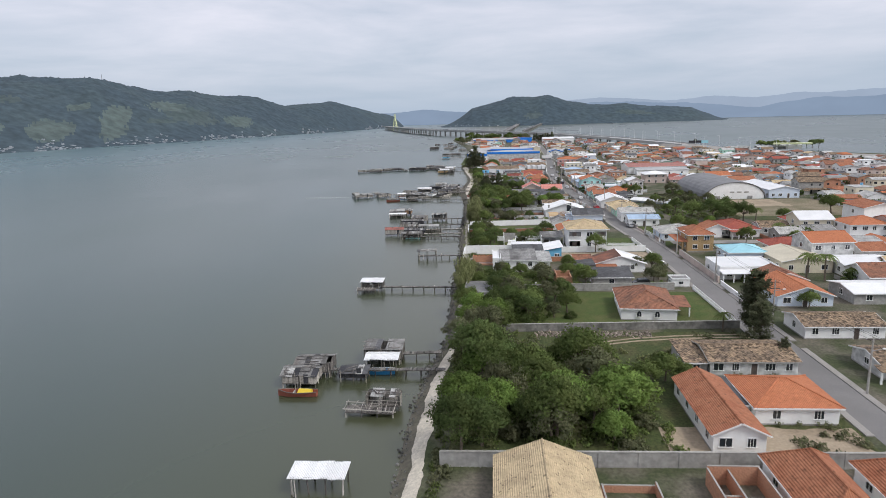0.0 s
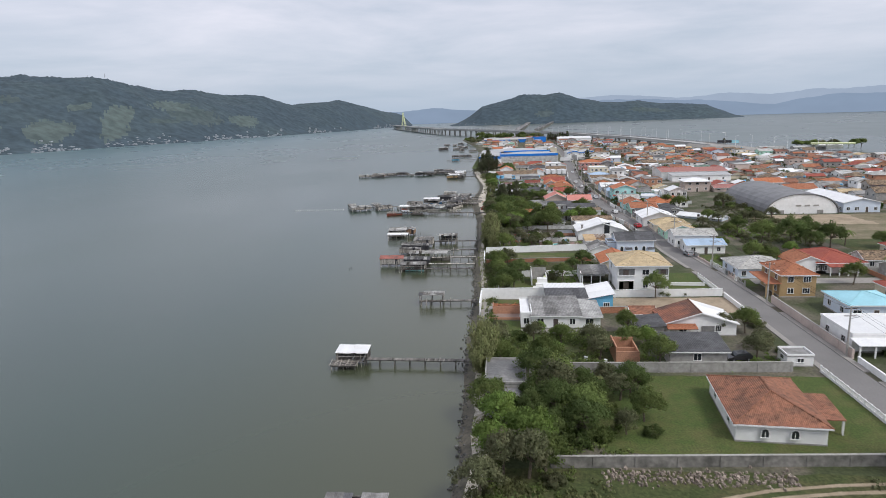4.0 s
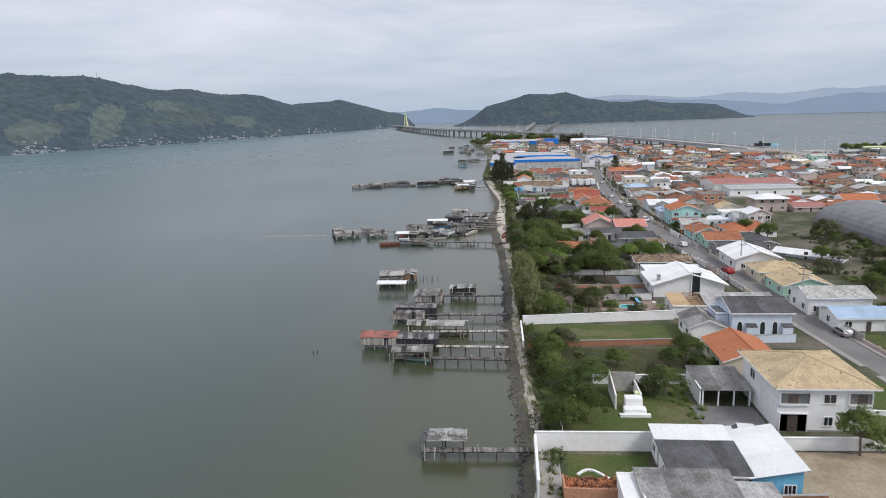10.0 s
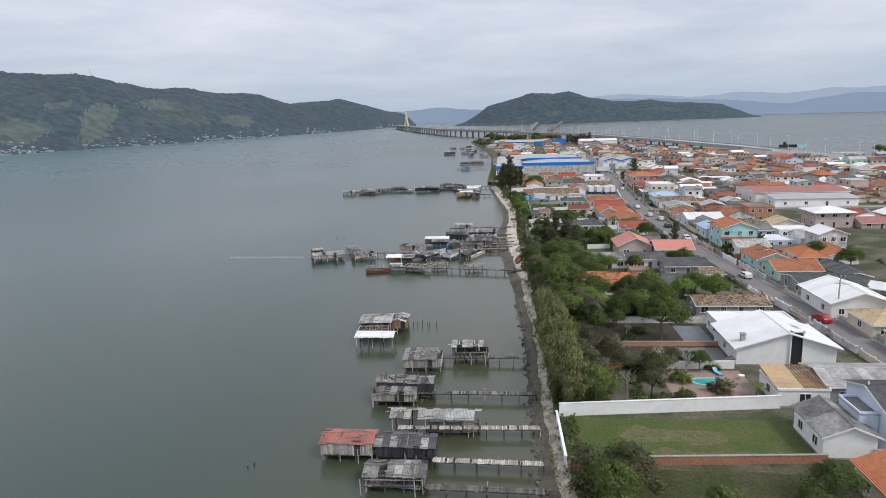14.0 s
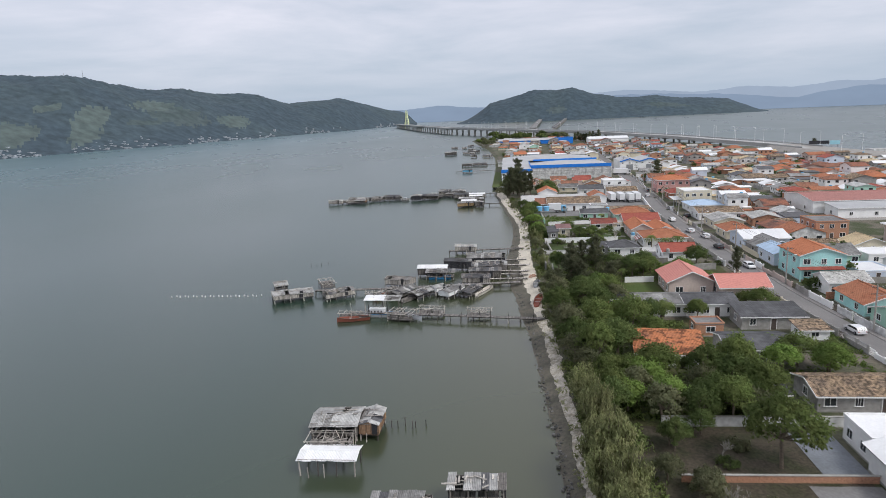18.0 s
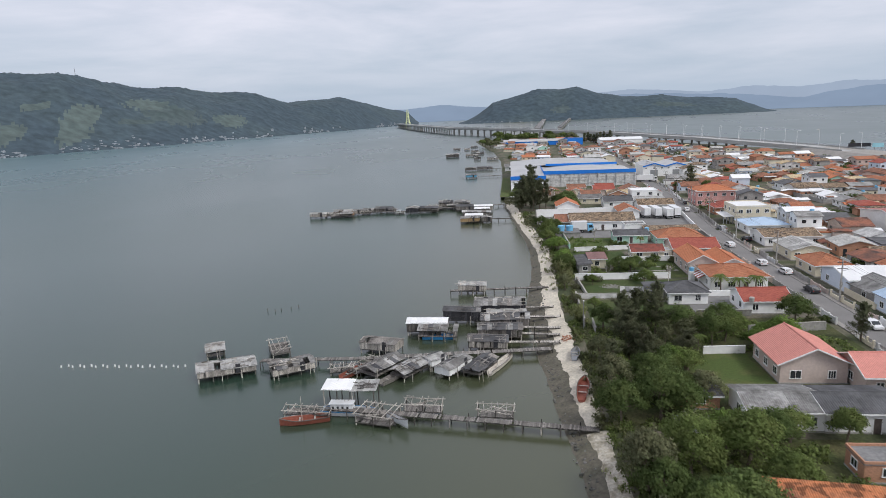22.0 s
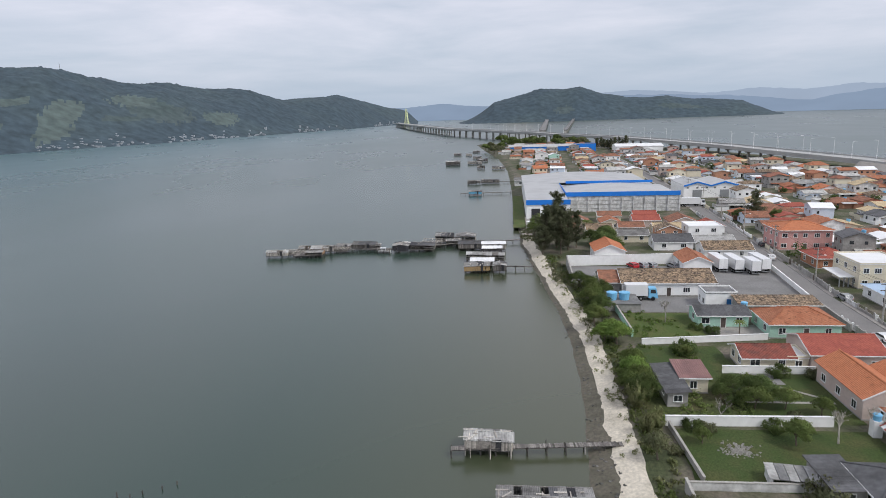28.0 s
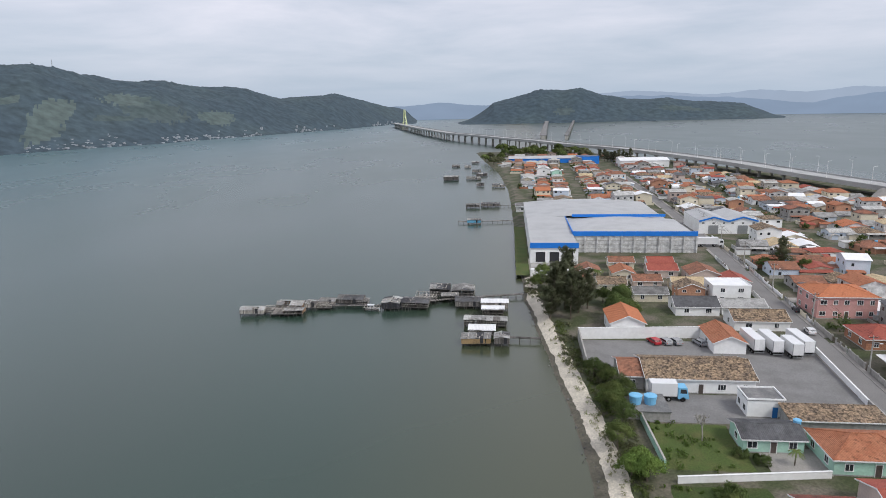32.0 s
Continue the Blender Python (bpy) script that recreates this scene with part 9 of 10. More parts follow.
for p in ((-7.6, 151, 0.95), (-7.2, 154.5, 1.1), (-6.4, 157, 0.9)):
    plant("reed", *p)
grove(18, 163, 26, 172, 6, ("mid", "bush", "bright"), 0.5, 0.75)
plant("mid", 22.3, 153.6, 0.75)
grove(38, 155, 46, 178, 9, ("mid", "olive", "bush"), 0.5, 0.8)
plant("mid", 42.5, 171, 0.9)
plant("mid", 31.2, 195.0, 0.82)
plant("bush", 33.5, 197.4, 0.9)
plant("bush", 38.5, 197.4, 0.6)
grove(-7, 198, 2, 215, 12, ("dark", "mid", "bush"), 0.55, 0.85)
plant("bright", -4.0, 131, 1.15)
plant("bright", -1.4, 97, 1.2)
plant("silver", 16.8, 96.2, 1.7)
plant("silver", 14.2, 95.0, 1.3)
plant("dark", 11.5, 211.5, 0.7)
plant("bush", 9, 213, 1.1)
grove(-7.5, 218, -1, 231, 7, ("olive", "mid", "reed"), 0.6, 0.85)
plant("dark", 15.4, 223.5, 0.62)
plant("dark", 18.4, 225.6, 0.7)
plant("bush", 20.2, 222.4, 1.2)
plant("bush", 12.6, 221.0, 0.7)
plant("mid", 6.4, 223.2, 0.58)
plant("bush", 16.0, 254.5, 0.9)
plant("bush", 10, 252, 0.8)
plant("palm1", 20.5, 253.0, 0.6)
# cane and thicket along the middle shore
for k in range(13):
    plant("reed", -8.2 + trng.uniform(-0.8, 1.6), 248.5 + k * 2.2, trng.uniform(0.85, 1.2))
grove(-7, 250, 8, 264, 10, ("olive", "bare", "mid", "olive"), 0.6, 0.85)
grove(-6, 288, 8, 302, 14, ("dark", "mid", "olive", "bright", "dark"), 0.65, 1.0)
grove(-5, 264, 9, 285, 11, ("bare", "olive", "bush", "bush"), 0.4, 0.62)
plant("mid", 12.4, 277.2, 1.22)
plant("olive", 9.5, 260.8, 0.62)
plant("bush", 14.2, 266.8, 0.8)
plant("bare0", 1.5, 251.5, 1.1)
plant("bare1", 3.5, 266, 1.0)
grove(-9, 300, 8, 332, 32, ("dark", "mid", "bright", "mid", "bright", "olive", "olive"), 0.7, 1.1)
grove(6, 288, 17, 306, 17, ("dark", "mid", "dark", "olive", "mid"), 0.7, 1.0)
grove(23, 300, 34, 314, 7, ("mid", "bright", "bush"), 0.6, 0.9)
for k in range(8):
    plant("reed", -8.6 + trng.uniform(-0.6, 1.4), 276 + k * 3.2, trng.uniform(0.6, 0.95))
grove(-10, 333, 4, 352, 18, ("dark", "mid", "dark", "bare", "olive"), 0.55, 0.95)
grove(5, 328, 12, 333, 4, ("mid", "dark"), 0.5, 0.7)
plant("mid", 17.8, 331.5, 0.7)
grove(26, 334, 36, 340, 3, ("mid", "bush"), 0.5, 0.7)
# big grove north of the pink roofs
grove(-9, 350, 6, 375, 26, ("pine", "dark", "olive", "mid", "pine"), 0.5, 0.78)
grove(4, 362, 17, 376, 13, ("dark", "mid", "olive", "mid"), 0.5, 0.78)
grove(18, 361, 30, 369, 7, ("bush", "bush", "bright"), 0.6, 0.9)
plant("bright", 1.5, 352, 1.0)
for p in ((3.5, 378.8, 0.8), (7.5, 379.6, 0.9), (10.5, 380.4, 0.9)):
    plant("bush", *p)
plant("palm", 6.5, 358, 0.7)
plant("palm", 8.2, 361, 0.7)
plant("dark", 30.2, 376.4, 0.95)
plant("pine0", 37.2, 367, 0.55)
plant("mid", 33.0, 341.8, 0.6)
grove(33, 374, 37, 378, 2, ("mid", "bush"), 0.5, 0.7)
for p in ((23.2, 397.6), (27.0, 397.4), (30.6, 397.6)):
    plant("palm1", p[0], p[1], 0.95)
grove(-11, 378, -8, 410, 12, ("reed", "olive", "bush"), 0.4, 0.6)
grove(-5, 409, 12, 410.6, 6, ("bush", "bush"), 0.5, 0.75)
plant("mid", -6.0, 385.8, 0.42)
plant("bush", 6.4, 392.6, 1.3)
grove(1.5, 412, 9, 424, 14, ("bush", "dark", "bush", "mid"), 0.35, 0.55)
plant("dark", -9.4, 417.5, 0.75)
plant("mid", -8.8, 422.5, 0.6)
plant("bare1", 0.6, 412.6, 0.8)
grove(-11.5, 412, -8, 446, 14, ("reed", "mid", "bush", "bright"), 0.5, 0.8)
grove(9, 411.8, 16, 417, 4, ("bush", "mid"), 0.4, 0.6)
plant("mid", 8.3, 405.8, 0.62)
plant("mid", -3.9, 405.8, 0.42)
plant("bare0", 14.0, 406.6, 0.95)
plant("bush", 15.2, 429.2, 0.95)
plant("bush", 2.4, 439.4, 1.1)
plant("mid", 1.8, 437.6, 0.42)
plant("bush", 20.4, 428.6, 0.8)
plant("bare1", 20, 409, 1.0)
plant("bright", -9.8, 447, 0.8)
plant("bare0", 3.2, 457.5, 1.05)
plant("bush", 10.8, 450.5, 0.8)
plant("palm1", 15.8, 450.2, 0.6)
plant("bush", 8.0, 452.5, 0.7)
grove(-12.5, 450, -7.5, 486, 18, ("mid", "bush", "olive", "dark"), 0.45, 0.75)
for p in ((-18.5, 531, 1.1), (-14.5, 534, 1.2), (-11, 530, 0.95), (-16.5, 539, 1.05), (-8, 534, 0.8), (-19.5, 524, 0.7), (-13.8, 524, 0.9)):
    plant("pine", p[0], p[1], p[2] * 1.15)
grove(-22, 545, -8, 566, 10, ("mid", "dark", "bush"), 0.5, 0.85)
grove(-6, 524, 8, 540, 7, ("dark", "mid", "bush"), 0.6, 0.9)
plant("palm", -1, 566, 1.0)
plant("pine0", 65.3, 581, 1.05)
grove(58, 575, 74, 590, 6, ("mid", "bush", "dark"), 0.6, 0.9)
# along the street and in the eastern gardens
grove(72, 262, 100, 284, 10, ("dark", "olive", "bush", "mid"), 0.55, 0.9)
grove(56, 226, 76, 238, 8, ("mid", "olive", "bush"), 0.6, 0.9)
grove(84, 290, 100, 312, 10, ("bush", "olive", "bush", "mid"), 0.6, 0.9)
grove(64, 284, 72, 290, 3, ("bush", "olive"), 0.5, 0.7)
for p in ((135.6, 265.6, 1.35), (66.8, 136.2, 0.62), (80, 206, 0.8), (68, 150, 0.6), (95, 205, 0.7), (110, 248, 0.9), (70, 345, 0.8), (66, 380, 0.8)):
    plant("mid", *p)
plant("palm", 78.5, 162.6, 1.3)
plant("palm", 81.2, 159.0, 1.2)
plant("palm", 86.5, 157.5, 0.9)
plant("palm", 93, 214, 1.0)
plant("palm", 101, 252, 1.0)
for k in range(9):
    plant("pine", 68 + k * 3.2, 1064 - k * 4.2 + trng.uniform(-4, 4), trng.uniform(0.9, 1.2))
for k in range(8):
    plant("far", 290 + k * 8, 730 - k * 2.4 + trng.uniform(-8, 8), trng.uniform(1.2, 1.9))
grove(-40, 1085, 60, 1190, 36, ("far",), 1.5, 2.3)
grove(-58, 1010, -38, 1090, 14, ("far",), 1.0, 1.6)
# rank shrubs along the hall, and the dark trees of the plot before it
grove(88, 308, 101, 345, 15, ("bush", "olive", "bush", "bush"), 0.6, 0.95)
for k, x, y, sc in (("olive", 91.2, 332.6, 1.35), ("mid", 71.6, 330.0, 1.0), ("mid", 74.8, 299.6, 0.8), ("olive", 77.6, 296.4, 0.7), ("mid", 62.6, 247.0, 0.75),
                    ("dark", 84.0, 250.0, 1.3), ("dark", 90.5, 254.5, 1.35), ("dark", 95.0, 248.5, 1.2), ("mid", 78.5, 258.0, 0.95), ("bright", 80.0, 240.6, 0.7), ("dark", 87.0, 244.0, 1.0)):
    plant(k, x, y, sc)
# overgrown back yard beside the large white house
for k, x, y, sc in (("bare0", 9.4, 262.6, 0.95), ("olive", 7.2, 259.2, 0.75), ("bare1", 12.6, 261.4, 0.9), ("olive", 11.4, 265.2, 0.6), ("bush", 15.6, 265.0, 0.75),
                    ("bush", 4.6, 262.4, 0.9), ("dark", 5.4, 285.0, 0.6), ("bush", 9.0, 281.6, 0.8), ("dark", 15.0, 262.6, 0.5), ("bush", 17.4, 263.4, 0.6),
                    ("olive", 2.4, 271.5, 0.6), ("bush", 6.4, 277.6, 0.6), ("bush", 8.2, 269.2, 0.55), ("dark", 1.2, 281.0, 0.7), ("bush", 11.0, 258.4, 0.8)):
    plant(k, x, y, sc)
plant("pine", 236, 776, 0.8)

# ---------------------------------------------------------------- undergrowth
def undergrowth(name, mat, areas, seed, leaf=0.2, density=1.0, high=1.1, label="dense green undergrowth of shrubs and tall grass"):
    rng = np.random.default_rng(seed)
    cl, sp = [], []
    for x0, y0, x1, y1 in areas:
        k = int((x1 - x0) * (y1 - y0) * density)
        xs, ys = rng.uniform(x0, x1, k), rng.uniform(y0, y1, k)
        for x, y in zip(xs, ys):
            q = noise.noise((x * 0.22, y * 0.22, seed))
            if q < -0.12:
                continue
            hgt = high * (0.35 + 1.2 * max(0, q + 0.1)) * rng.uniform(0.5, 1.1)
            cl.append((x, y, G + hgt * 0.5))
            sp.append(0.3 + hgt * 0.45)
    tagged(new(name, leaf_mesh(name, mat, cl, 26, leaf, sp, rng, 0.9, -0.5)), label, "undergrowth", "", "stuff")


undergrowth("undergrowth", "leaf_mid", ((-6.5, 74, 24, 102), (-6, 102, 5, 121), (5, 101, 12, 108), (14, 99, 31, 108), (-7, 124, 12, 136), (0.5, 136, 8, 150), (-6, 153, 15, 172), (-8, 250, -2, 332), (-2, 250, 8, 261), (-2, 289, 8, 332), (8, 289, 16, 330), (-9, 333, 4, 376), (4, 362, 34, 378), (-9, 412, 6, 428)), 1)
undergrowth("dry_undergrowth", "leaf_reed", ((-7.5, 74, 8, 118), (-8, 124, -2, 135), (-8.5, 217, 2, 232), (-9.5, 246, -5, 332), (-12, 376, -8.5, 412), (-11.5, 333, -8, 376), (-12.5, 412, -9, 450), (12, 105, 32, 112)), 2, 0.2, 0.8, 0.9, "dry yellowish grass and cane undergrowth")
undergrowth("shore_bushes", "leaf_olive", ((-8, 60, -5.5, 122), (-8.6, 150, -5, 176), (-9, 196, -7, 246), (-14, 450, -8, 488), (-18, 488, -14, 520), (-26, 545, -20, 568), (38, 74, 47, 121), (-12, 334, -9, 376)), 3, 0.2, 1.0, 1.0, "olive-green shrubs along the shore path")
def along_shore(y0, y1, a, c, step=5):
    return tuple((shore(y) + bank_wide(y) + a, y, shore(y) + bank_wide(y) + c, y + step) for y in range(y0, y1, step))


undergrowth("plot_scrub", "leaf_olive", ((84, 289, 101, 345), (72, 252, 98, 286), (66, 286, 84, 296)), 7, 0.26, 0.4, 1.2, "rank olive scrub on an open plot before a hall")
undergrowth("shore_weeds", "leaf_mid", along_shore(124, 334, 2.9, 5.2) + along_shore(376, 520, 4.2, 6.4) + along_shore(334, 376, 4.0, 6.0) + along_shore(60, 124, 4.0, 5.5), 6, 0.17, 1.5, 0.8, "green weeds and scrub beside the shore path")
undergrowth("shore_grass", "leaf_reed", along_shore(124, 334, 0.9, 3.2) + along_shore(400, 520, 1.0, 6.0), 7, 0.14, 0.35, 0.45, "sparse dry grass tufts on the shore")
undergrowth("garden_plants", "leaf_bright", ((-6, 447, 6, 464), (-7, 429, 4, 443), (20, 152, 44, 160), (12, 198, 16, 216), (56, 226, 76, 240), (72, 260, 98, 286), (36, 300, 40, 330), (22, 300, 38, 306)), 4, 0.18, 0.5, 0.7, "bright green garden plants and weeds")

# ---------------------------------------------------------------- the town beyond: plots laid out in blocks
frng = random.Random(2024)
TAKEN = [(ob.matrix_world.translation.x, ob.matrix_world.translation.y) for ob in scene.objects if ob.parent is None and ob.name.split(".")[0] in
         ("house", "shed", "chapel", "storehouse", "warehouse", "depot", "school", "sports_hall", "unfinished_house", "service_block")]
ROOFS = (("orange_tile", 13, "orange tiled"), ("bright_tile", 5, "bright orange tiled"), ("brown_tile", 17, "brown tiled"), ("red_tile", 8, "red tiled"), ("burnt_tile", 6, "blackened tiled"), ("beige_tile", 5, "beige tiled"),
         ("mottled_tile", 12, "mottled tiled"), ("white_sheet", 13, "white sheet"), ("pale_cement", 15, "pale corrugated"), ("fibre_cement", 14, "grey corrugated"), ("grey_tile", 8, "grey tiled"), ("dark_cement", 8, "dark corrugated"))
WALLS = (("white_paint", 34, "white"), ("stained_white", 15, "stained white"), ("cream_paint", 15, "cream"), ("pale_blue_paint", 7, "pale blue"), ("mint_paint", 3, "mint-green"), ("pale_pink_paint", 9, "pale pink"), ("grey_render", 14, "grey"), ("cyan_paint", 1, "turquoise"), ("orange_brick", 7, "bare brick"))


def pick(table):
    r = frng.uniform(0, sum(q[1] for q in table))
    for q in table:
        r -= q[1]
        if r <= 0:
            return q
    return table[-1]


def free(x, y, r=8.6):
    if any((x - a) ** 2 + (y - c) ** 2 < r * r for a, c in TAKEN):
        return False
    if abs(x - road_x(y)) < 9.5:
        return False
    for bx in ((92, 240, 152, 396), (62, 238, 96, 336), (88, 412, 140, 490), (52, 208, 82, 242), (54, 190, 72, 210), (-34, 568, 48, 742), (-14, 440, 42, 596), (50, 632, 84, 690), (46, 600, 66, 650)):
        if bx[0] < x < bx[2] and bx[1] < y < bx[3]:
            return False
    if lerp_table(y, (300, 520, 620, 700, 775, 823, 940, 1070, 1113, 1250), (470, 345, 290, 236, 204, 188, 167, 121, 98, 20)) - 26 < x:
        return False
    return x > shore(y) + 14


class Batch:
    """Far buildings gathered in one mesh with a material for each face."""

    def __init__(self):
        self.s, self.mi, self.names = Shape(), [], []

    def mark(self, mat):
        if mat not in self.names:
            self.names.append(mat)
        self.mi += [self.names.index(mat)] * (len(self.s.f) - len(self.mi))

    def house(self, x, y, w, d, ev, kind, rise, rm, wm, ridge, floors, turn=0.0):
        X, Y, h, s2 = w / 2, d / 2, ev, self.s
        k0 = len(s2.v)
        s2.box(x - X, y - Y, G - 0.3, x + X, y + Y, h)
        self.mark(wm)
        o, t = 0.4, 0.14
        if kind == "flat":
            s2.box(x - X - 0.2, y - Y - 0.2, h, x + X + 0.2, y + Y + 0.2, h + 0.3)
            self.mark(rm)
        else:
            if ridge == "x":
                A, B2, C, D = (-X - o, -Y - o), (X + o, -Y - o), (X + o, Y + o), (-X - o, Y + o)
                e1, e2 = (-X - o, 0), (X + o, 0)
                if kind == "hip":
                    e1, e2 = (-X * 0.4, 0), (X * 0.4, 0)
            else:
                A, B2, C, D = (X + o, -Y - o), (X + o, Y + o), (-X - o, Y + o), (-X - o, -Y - o)
                e1, e2 = (0, -Y - o), (0, Y + o)
                if kind == "hip":
                    e1, e2 = (0, -Y * 0.4), (0, Y * 0.4)
            P3 = [Vector((x + p[0], y + p[1], h + t - 0.1)) for p in (A, B2, C, D)]
            E3 = [Vector((x + p[0], y + p[1], h + rise)) for p in (e1, e2)]
            s2.slab((P3[0], P3[1], E3[1], E3[0]), t)
            s2.slab((P3[2], P3[3], E3[0], E3[1]), t)
            if kind == "hip":
                s2.slab((P3[1], P3[2], E3[1]), t)
                s2.slab((P3[3], P3[0], E3[0]), t)
                self.mark(rm)
            else:
                self.mark(rm)
                for e, (a, b2) in ((E3[0], (P3[3], P3[0])), (E3[1], (P3[1], P3[2]))):
                    sh = Vector((x, y, 0)) - Vector((e.x, e.y, 0))
                    sh = sh.normalized() * o if sh.length > 0.1 else Vector((0, 0, 0))
                    s2.poly(a + sh, b2 + sh, e + sh - Vector((0, 0, 0.1)))
                self.mark(wm)
        n = max(1, int(w / 3.0))
        for fl in range(floors):
            z0 = G + 1.0 + fl * 3.0
            for k in range(n):
                if frng.random() < 0.25:
                    continue
                xx, hw = x - X + w * (k + 0.5) / n + frng.uniform(-0.4, 0.4), frng.uniform(0.4, 0.75)
                if fl == 0 and frng.random() < 0.25:
                    s2.box(xx - 0.45, y - Y - 0.06, G, xx + 0.45, y - Y + 0.02, G + 2.1)
                else:
                    s2.box(xx - hw, y - Y - 0.06, z0, xx + hw, y - Y + 0.02, z0 + frng.uniform(0.8, 1.15))
            for k in range(2):
                yy = y - Y + d * (k + 0.5) / 2
                s2.box(x - X - 0.06, yy - 0.5, z0, x - X + 0.02, yy + 0.5, z0 + 1.0)
        self.mark("glass")
        # a lower veranda or kitchen roof on the front, and now and then a water tank
        if floors and frng.random() < 0.5:
            vw, vd = w * frng.uniform(0.35, 0.8), frng.uniform(1.6, 3.0)
            vx = x + frng.uniform(-0.5, 0.5) * (w - vw)
            s2.slab(((vx - vw / 2, y - Y - vd, G + 2.35), (vx + vw / 2, y - Y - vd, G + 2.35), (vx + vw / 2, y - Y, G + 2.75), (vx - vw / 2, y - Y, G + 2.75)), 0.1)
            self.mark(rm if frng.random() < 0.5 else pick(ROOFS)[0])
            for e in (-1, 1):
                s2.box(vx + e * (vw / 2 - 0.2) - 0.1, y - Y - vd + 0.1, G, vx + e * (vw / 2 - 0.2) + 0.1, y - Y - vd + 0.3, G + 2.3)
            self.mark(wm)
        if floors and frng.random() < 0.12:
            s2.tube((x + X * 0.7, y + Y * 0.6, ev - 0.2), (x + X * 0.7, y + Y * 0.6, ev + 1.3), 0.55, 0.65, 8)
            self.mark("plastic_blue")
        if turn:
            ca, sa = math.cos(turn), math.sin(turn)
            for i in range(k0, len(s2.v)):
                vx, vy, vz = s2.v[i]
                s2.v[i] = (x + (vx - x) * ca - (vy - y) * sa, y + (vx - x) * sa + (vy - y) * ca, vz)

    def wall(self, x0, y0, x1, y1, h, mat):
        self.s.box(min(x0, x1), min(y0, y1), G - 0.2, max(x0, x1), max(y0, y1), G + h)
        self.mark(mat)

    def close(self, name, label, category):
        me = self.s.mesh(name, None)
        for q in self.names:
            me.materials.append(MATS[q])
        me.polygons.foreach_set("material_index", self.mi)
        me.update()
        return tagged(new(name, me), label, category, "", "stuff")


town = Batch()
town_walls = Batch()
FAR_TREES = []


def far_house(x, y):
    rm, wm = pick(ROOFS), pick(WALLS)
    w, d = frng.uniform(7.0, 11.5), frng.uniform(7.0, 11)
    two = frng.random() < 0.16
    ev = (7.3 if two else 4.1) + frng.uniform(-0.3, 0.5)
    kind = frng.choice(("gable", "gable", "gable", "hip", "flat" if rm[0] in ("white_sheet", "pale_cement", "dark_cement") else "gable"))
    rd = frng.choice(("x", "y"))
    rise = (d if rd == "x" else w) * frng.uniform(0.12, 0.2)
    if kind == "hip" and rm[0] in SHEETS:
        kind = "gable"
    TAKEN.append((x, y))
    if y < 400 and x < 112:
        return house(x - w / 2, y - d / 2, x + w / 2, y + d / 2, ev, kind, rm[0], wm[0], ("two-storey " if two else "") + f"{wm[2]} town house with a {rm[2]} {kind} roof", rd,
                     None, 3, 1, 0.45, "frame_dark", 2 if two else 1, frng.uniform(-5, 5), group="town houses", big=True)
    town.house(x, y, w, d, ev, kind, rise, rm[0], wm[0], rd, 2 if two else 1, radians(frng.uniform(-9, 5)))
    # wings, lean-tos and sheds crowd the plot
    for k in range(frng.choice((1, 1, 2, 2, 3))):
        a, c = frng.uniform(2.2, 6), frng.uniform(2.2, 5.5)
        kd = frng.choice(("flat", "gable", "gable"))
        town.house(x + frng.choice((-1, 1)) * frng.uniform(0.3, 1.0) * (w / 2 + a / 2 - 0.3), y + frng.choice((-1, 1)) * (d / 2 + c / 2 - 0.5), a, c, frng.uniform(3.0, 4.0), kd, 0.6,
                   rm[0] if frng.random() < 0.35 else pick(ROOFS)[0], wm[0] if frng.random() < 0.6 else pick(WALLS)[0], frng.choice(("x", "y")), 0, radians(frng.uniform(-9, 5)))


def plot_walls(x, y):
    m2 = frng.choice(("stained_white", "white_paint", "grey_render", "cream_paint", "brick", "concrete"))
    if frng.random() < 0.7:
        town_walls.wall(x - 5.8, y - 6.1, x + 5.8, y - 5.9, frng.uniform(0.9, 1.7), m2)
    if frng.random() < 0.6:
        town_walls.wall(x - 5.9, y - 5.9, x - 5.7, y + 5.8, frng.uniform(0.9, 1.7), m2)


yy = 128.0
row = 0
while yy < 1100:
    row += 1
    # two rows of plots back to back, then a lane
    yy += 11.4 if row % 2 else 16.6
    for ix in range(32):
        x = -60 + ix * 11.6 + (yy - 400) * 0.045 + frng.uniform(-1.2, 1.2)
        y = yy + frng.uniform(-1.6, 1.6)
        if x < 45 and y < 522 or x > 60 + (y - 100) * 0.72 or ix % 8 == 5:
            continue
        if not free(x, y):
            continue
        q = frng.random()
        if q < 0.92:
            far_house(x, y)
            plot_walls(x, y)
        if q > 0.5 or q < 0.12:
            FAR_TREES.append((x + frng.choice((-5.4, 5.4)), y + frng.uniform(-5, 5), frng.uniform(0.7, 2.4)))
# long low sheds behind the storehouse
for x0, y0, x1, y1, ev, rm, wm, lb in ((-27, 716, 8, 727, 4.6, "fibre_cement", "stained_white", "long low white shed with a worn grey roof"), (10, 716, 26, 726, 6.6, "blue_sheet", "white_paint", "white block with blue-grey roof and windows"),
                                      (28, 717, 46, 728, 4.4, "dark_cement", "white_paint", "long dark-roofed white shed")):
    house(x0, y0, x1, y1, ev, "gable", rm, wm, lb, "x", 1.2, 5, 1, name="shed", category="shed", big=True)
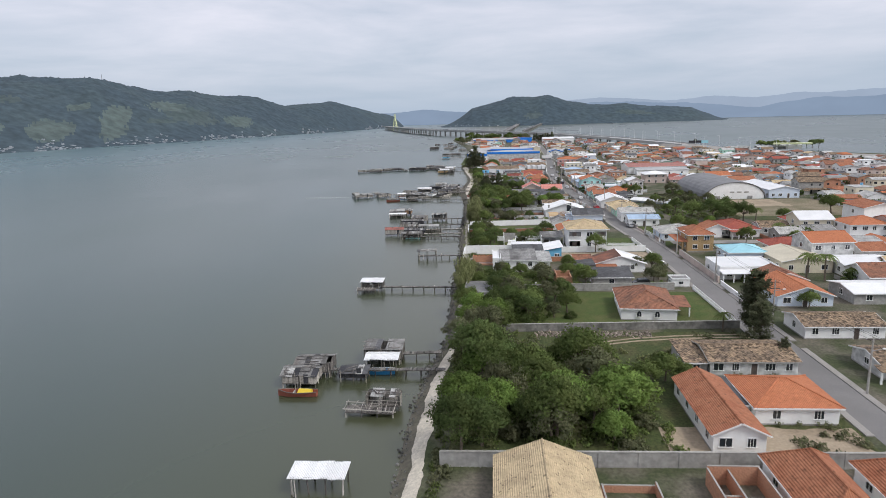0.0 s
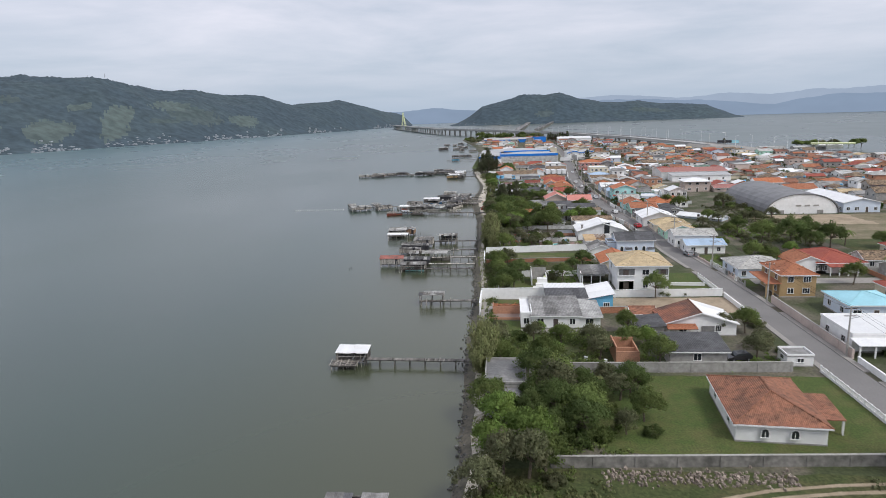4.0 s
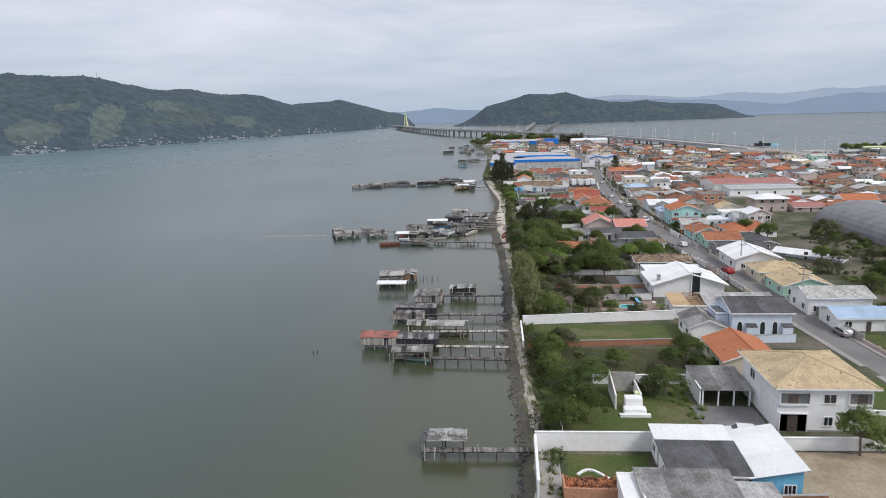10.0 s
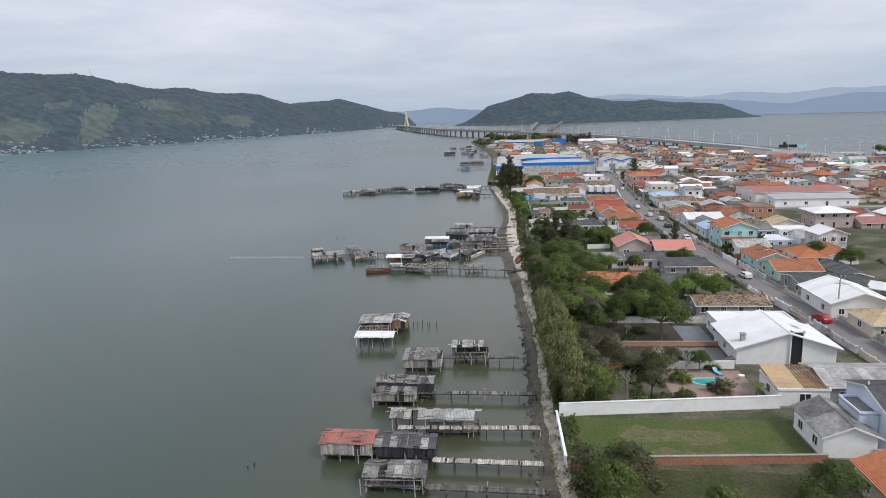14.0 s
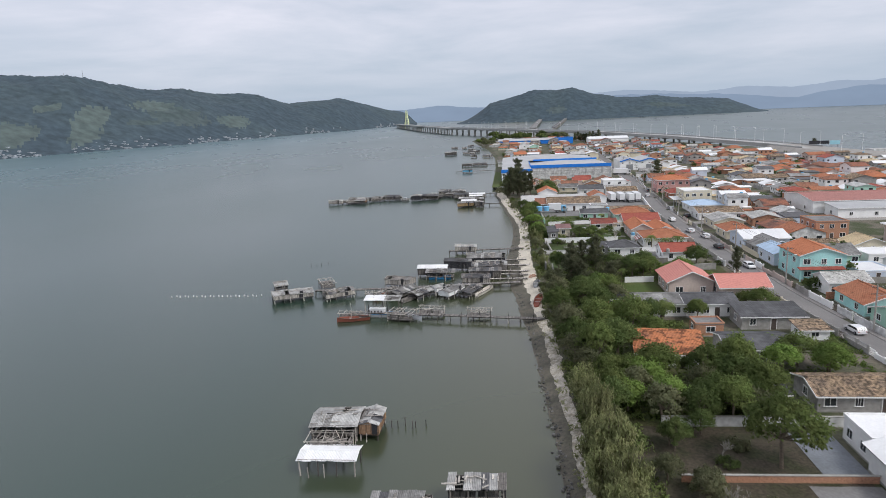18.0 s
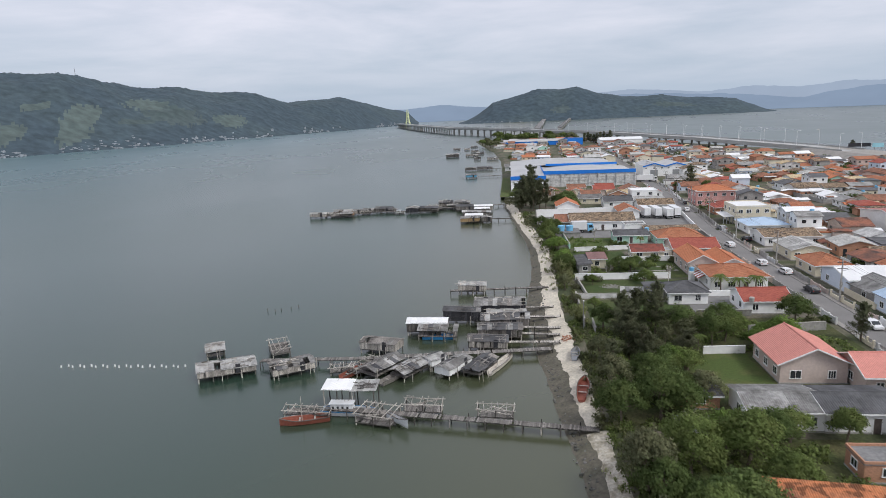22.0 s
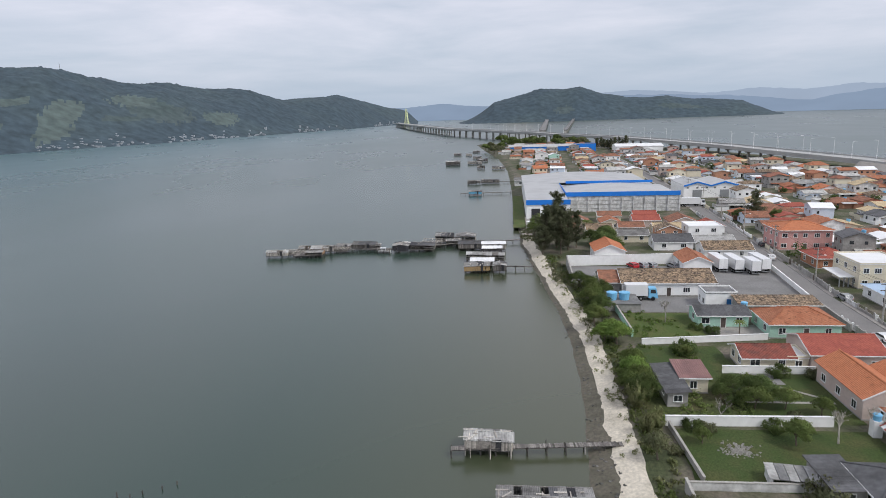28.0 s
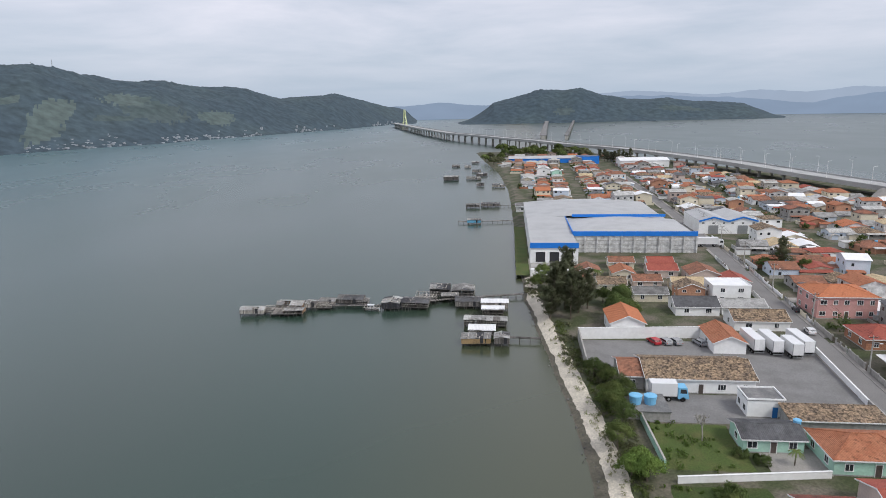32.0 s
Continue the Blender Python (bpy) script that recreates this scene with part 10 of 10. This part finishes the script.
# small houses packed in front of the storehouse
for x, y, w, d, ev, kind, rm, wm, rd, fl in ((-3.5, 572, 8, 8, 4.2, "gable", "brown_tile", "pale_pink_paint", "y", 1), (8, 570, 7.5, 9, 4.2, "gable", "orange_tile", "cream_paint", "y", 1),
        (22, 574, 10, 8, 4.2, "gable", "red_tile", "pale_pink_paint", "x", 1), (34, 568, 10, 11, 4.6, "gable", "brown_tile", "pale_pink_paint", "y", 1),
        (42, 560, 8, 9, 4.2, "gable", "red_tile", "white_paint", "y", 1), (2, 556, 9, 8, 4.0, "gable", "mottled_tile", "cream_paint", "x", 1),
        (14, 560, 9, 7, 4.0, "gable", "brown_tile", "pale_pink_paint", "x", 1), (26, 556, 10, 8, 4.0, "gable", "beige_tile", "cream_paint", "x", 1),
        (35, 545, 11, 9, 6.8, "flat", "white_sheet", "white_paint", "x", 2), (35, 533, 12, 7, 4.0, "gable", "pale_cement", "white_paint", "x", 1),
        (24, 546, 8, 7, 5.5, "gable", "mottled_tile", "orange_brick", "y", 2), (22, 533, 12, 9, 4.2, "gable", "dark_cement", "white_paint", "x", 1),
        (35, 521, 14, 9, 4.2, "gable", "mottled_tile", "white_paint", "x", 1), (12, 545, 10, 7, 4, "gable", "fibre_cement", "cream_paint", "x", 1),
        (-8, 562, 7, 7, 4, "gable", "brown_tile", "cream_paint", "x", 1), (24, 586, 9, 7, 4, "gable", "red_tile", "white_paint", "x", 1), (10, 586, 9, 7, 4, "gable", "brown_tile", "cream_paint", "x", 1)):
    house(x - w / 2, y - d / 2, x + w / 2, y + d / 2, ev, kind, rm, wm, "small packed town house with a worn " + {"flat": "flat", "gable": "gabled"}[kind] + " roof", rd, None, 2, 1, 0.35, "frame_dark", fl, 0.0, group="town houses", big=True)
town.close("far_town_houses", "crowded far town houses with mixed tiled and sheet roofs", "houses")
town_walls.close("far_garden_walls", "low garden walls between the town plots", "walls")
rng_t = np.random.default_rng(9)
cl, sp = [], []
for x, y, r in FAR_TREES:
    for k in range(12):
        a, rr = rng_t.uniform(0, 6.28), r * rng_t.random() ** 0.5
        cl.append((x + rr * math.cos(a), y + rr * math.sin(a), G + r * rng_t.uniform(0.3, 1.7)))
        sp.append(0.45 * r)
tagged(new("far_garden_trees", leaf_mesh("far_garden_trees", "leaf_dark", cl, 17, 0.4, sp, rng_t, 0.8)), "many small far garden trees between the houses", "trees", "", "stuff")
# side streets
for k, yy in enumerate((157.0, 210.0, 262.0, 322.5, 378.0, 442.0, 545.0, 690.0)):
    q = Shape()
    x0 = road_x(yy) + 5.2
    q.poly((x0, yy - 2.6, G + 0.025), (x0 + 150, yy - 2.6, G + 0.025), (x0 + 150, yy + 2.6, G + 0.025), (x0, yy + 2.6, G + 0.025))
    if k in (1, 5, 6, 7):
        setting("side_street", q, "paving", "pale unpaved side street between houses", "road")

# blue-roofed sheds and long white buildings near the bridge head
house(-31, 1046, 37, 1062, 6.5, "gable", "zinc_sheet", "band_blue", "long blue-walled industrial shed near the bridge", "x", 2.0, 0, 0, name="industrial_shed", category="shed", big=True)
house(40, 1030, 62, 1046, 9, "flat", "slab_roof", "band_blue", "dark blue industrial block", south=0, west=0, name="industrial_block", category="building", big=True)
house(76, 985, 122, 1010, 8, "gable", "white_sheet", "white_paint", "large white hall near the bridge", "x", 2.0, 4, 1, name="hall", category="building", big=True)
gs = thing("filling_station", 312, 700, G, -20, "filling station with a broad pale yellow-green canopy", "filling station")
part("canopy", Shape().box(-18, -7, 5.4, 18, 7, 6.6), "yellow_steel", gs)
for k in range(4):
    part("column", Shape().box(-14.5 + 9 * k, -0.5, 0, -13.5 + 9 * k, 0.5, 5.4), "white_paint", gs)
part("shop", Shape().box(-10, 10, 0, 10, 18, 4), "white_paint", gs)
for x, y, w, h, m3, lb in ((229, 752, 14, 2.6, "car_dark", "large black billboard beside the far road"), (236, 741, 7, 3.0, "cyan_sheet", "small turquoise billboard beside the far road")):
    bb = thing("billboard", x, y, G, -15, lb, "billboard")
    part("panel", Shape().box(-w / 2, -0.2, 6.5, w / 2, 0.2, 6.5 + h), m3, bb)
    for e in (-0.3, 0.3):
        part("post", Shape().tube((w * e, 0.3, -0.2), (w * e, 0.3, 6.5 + h * 0.8), 0.2, 0.2, 6), "metal_grey", bb)
house(252, 716, 276, 728, 4.4, "flat", "pale_cement", "stained_white", "long low white roadside building", south=5, west=1, name="roadside_building", category="building", big=True)
house(280, 706, 310, 716, 4.2, "gable", "pale_cement", "grey_render", "long low grey shed by the far road", "x", 1.0, 4, 1, name="shed", category="shed", big=True)
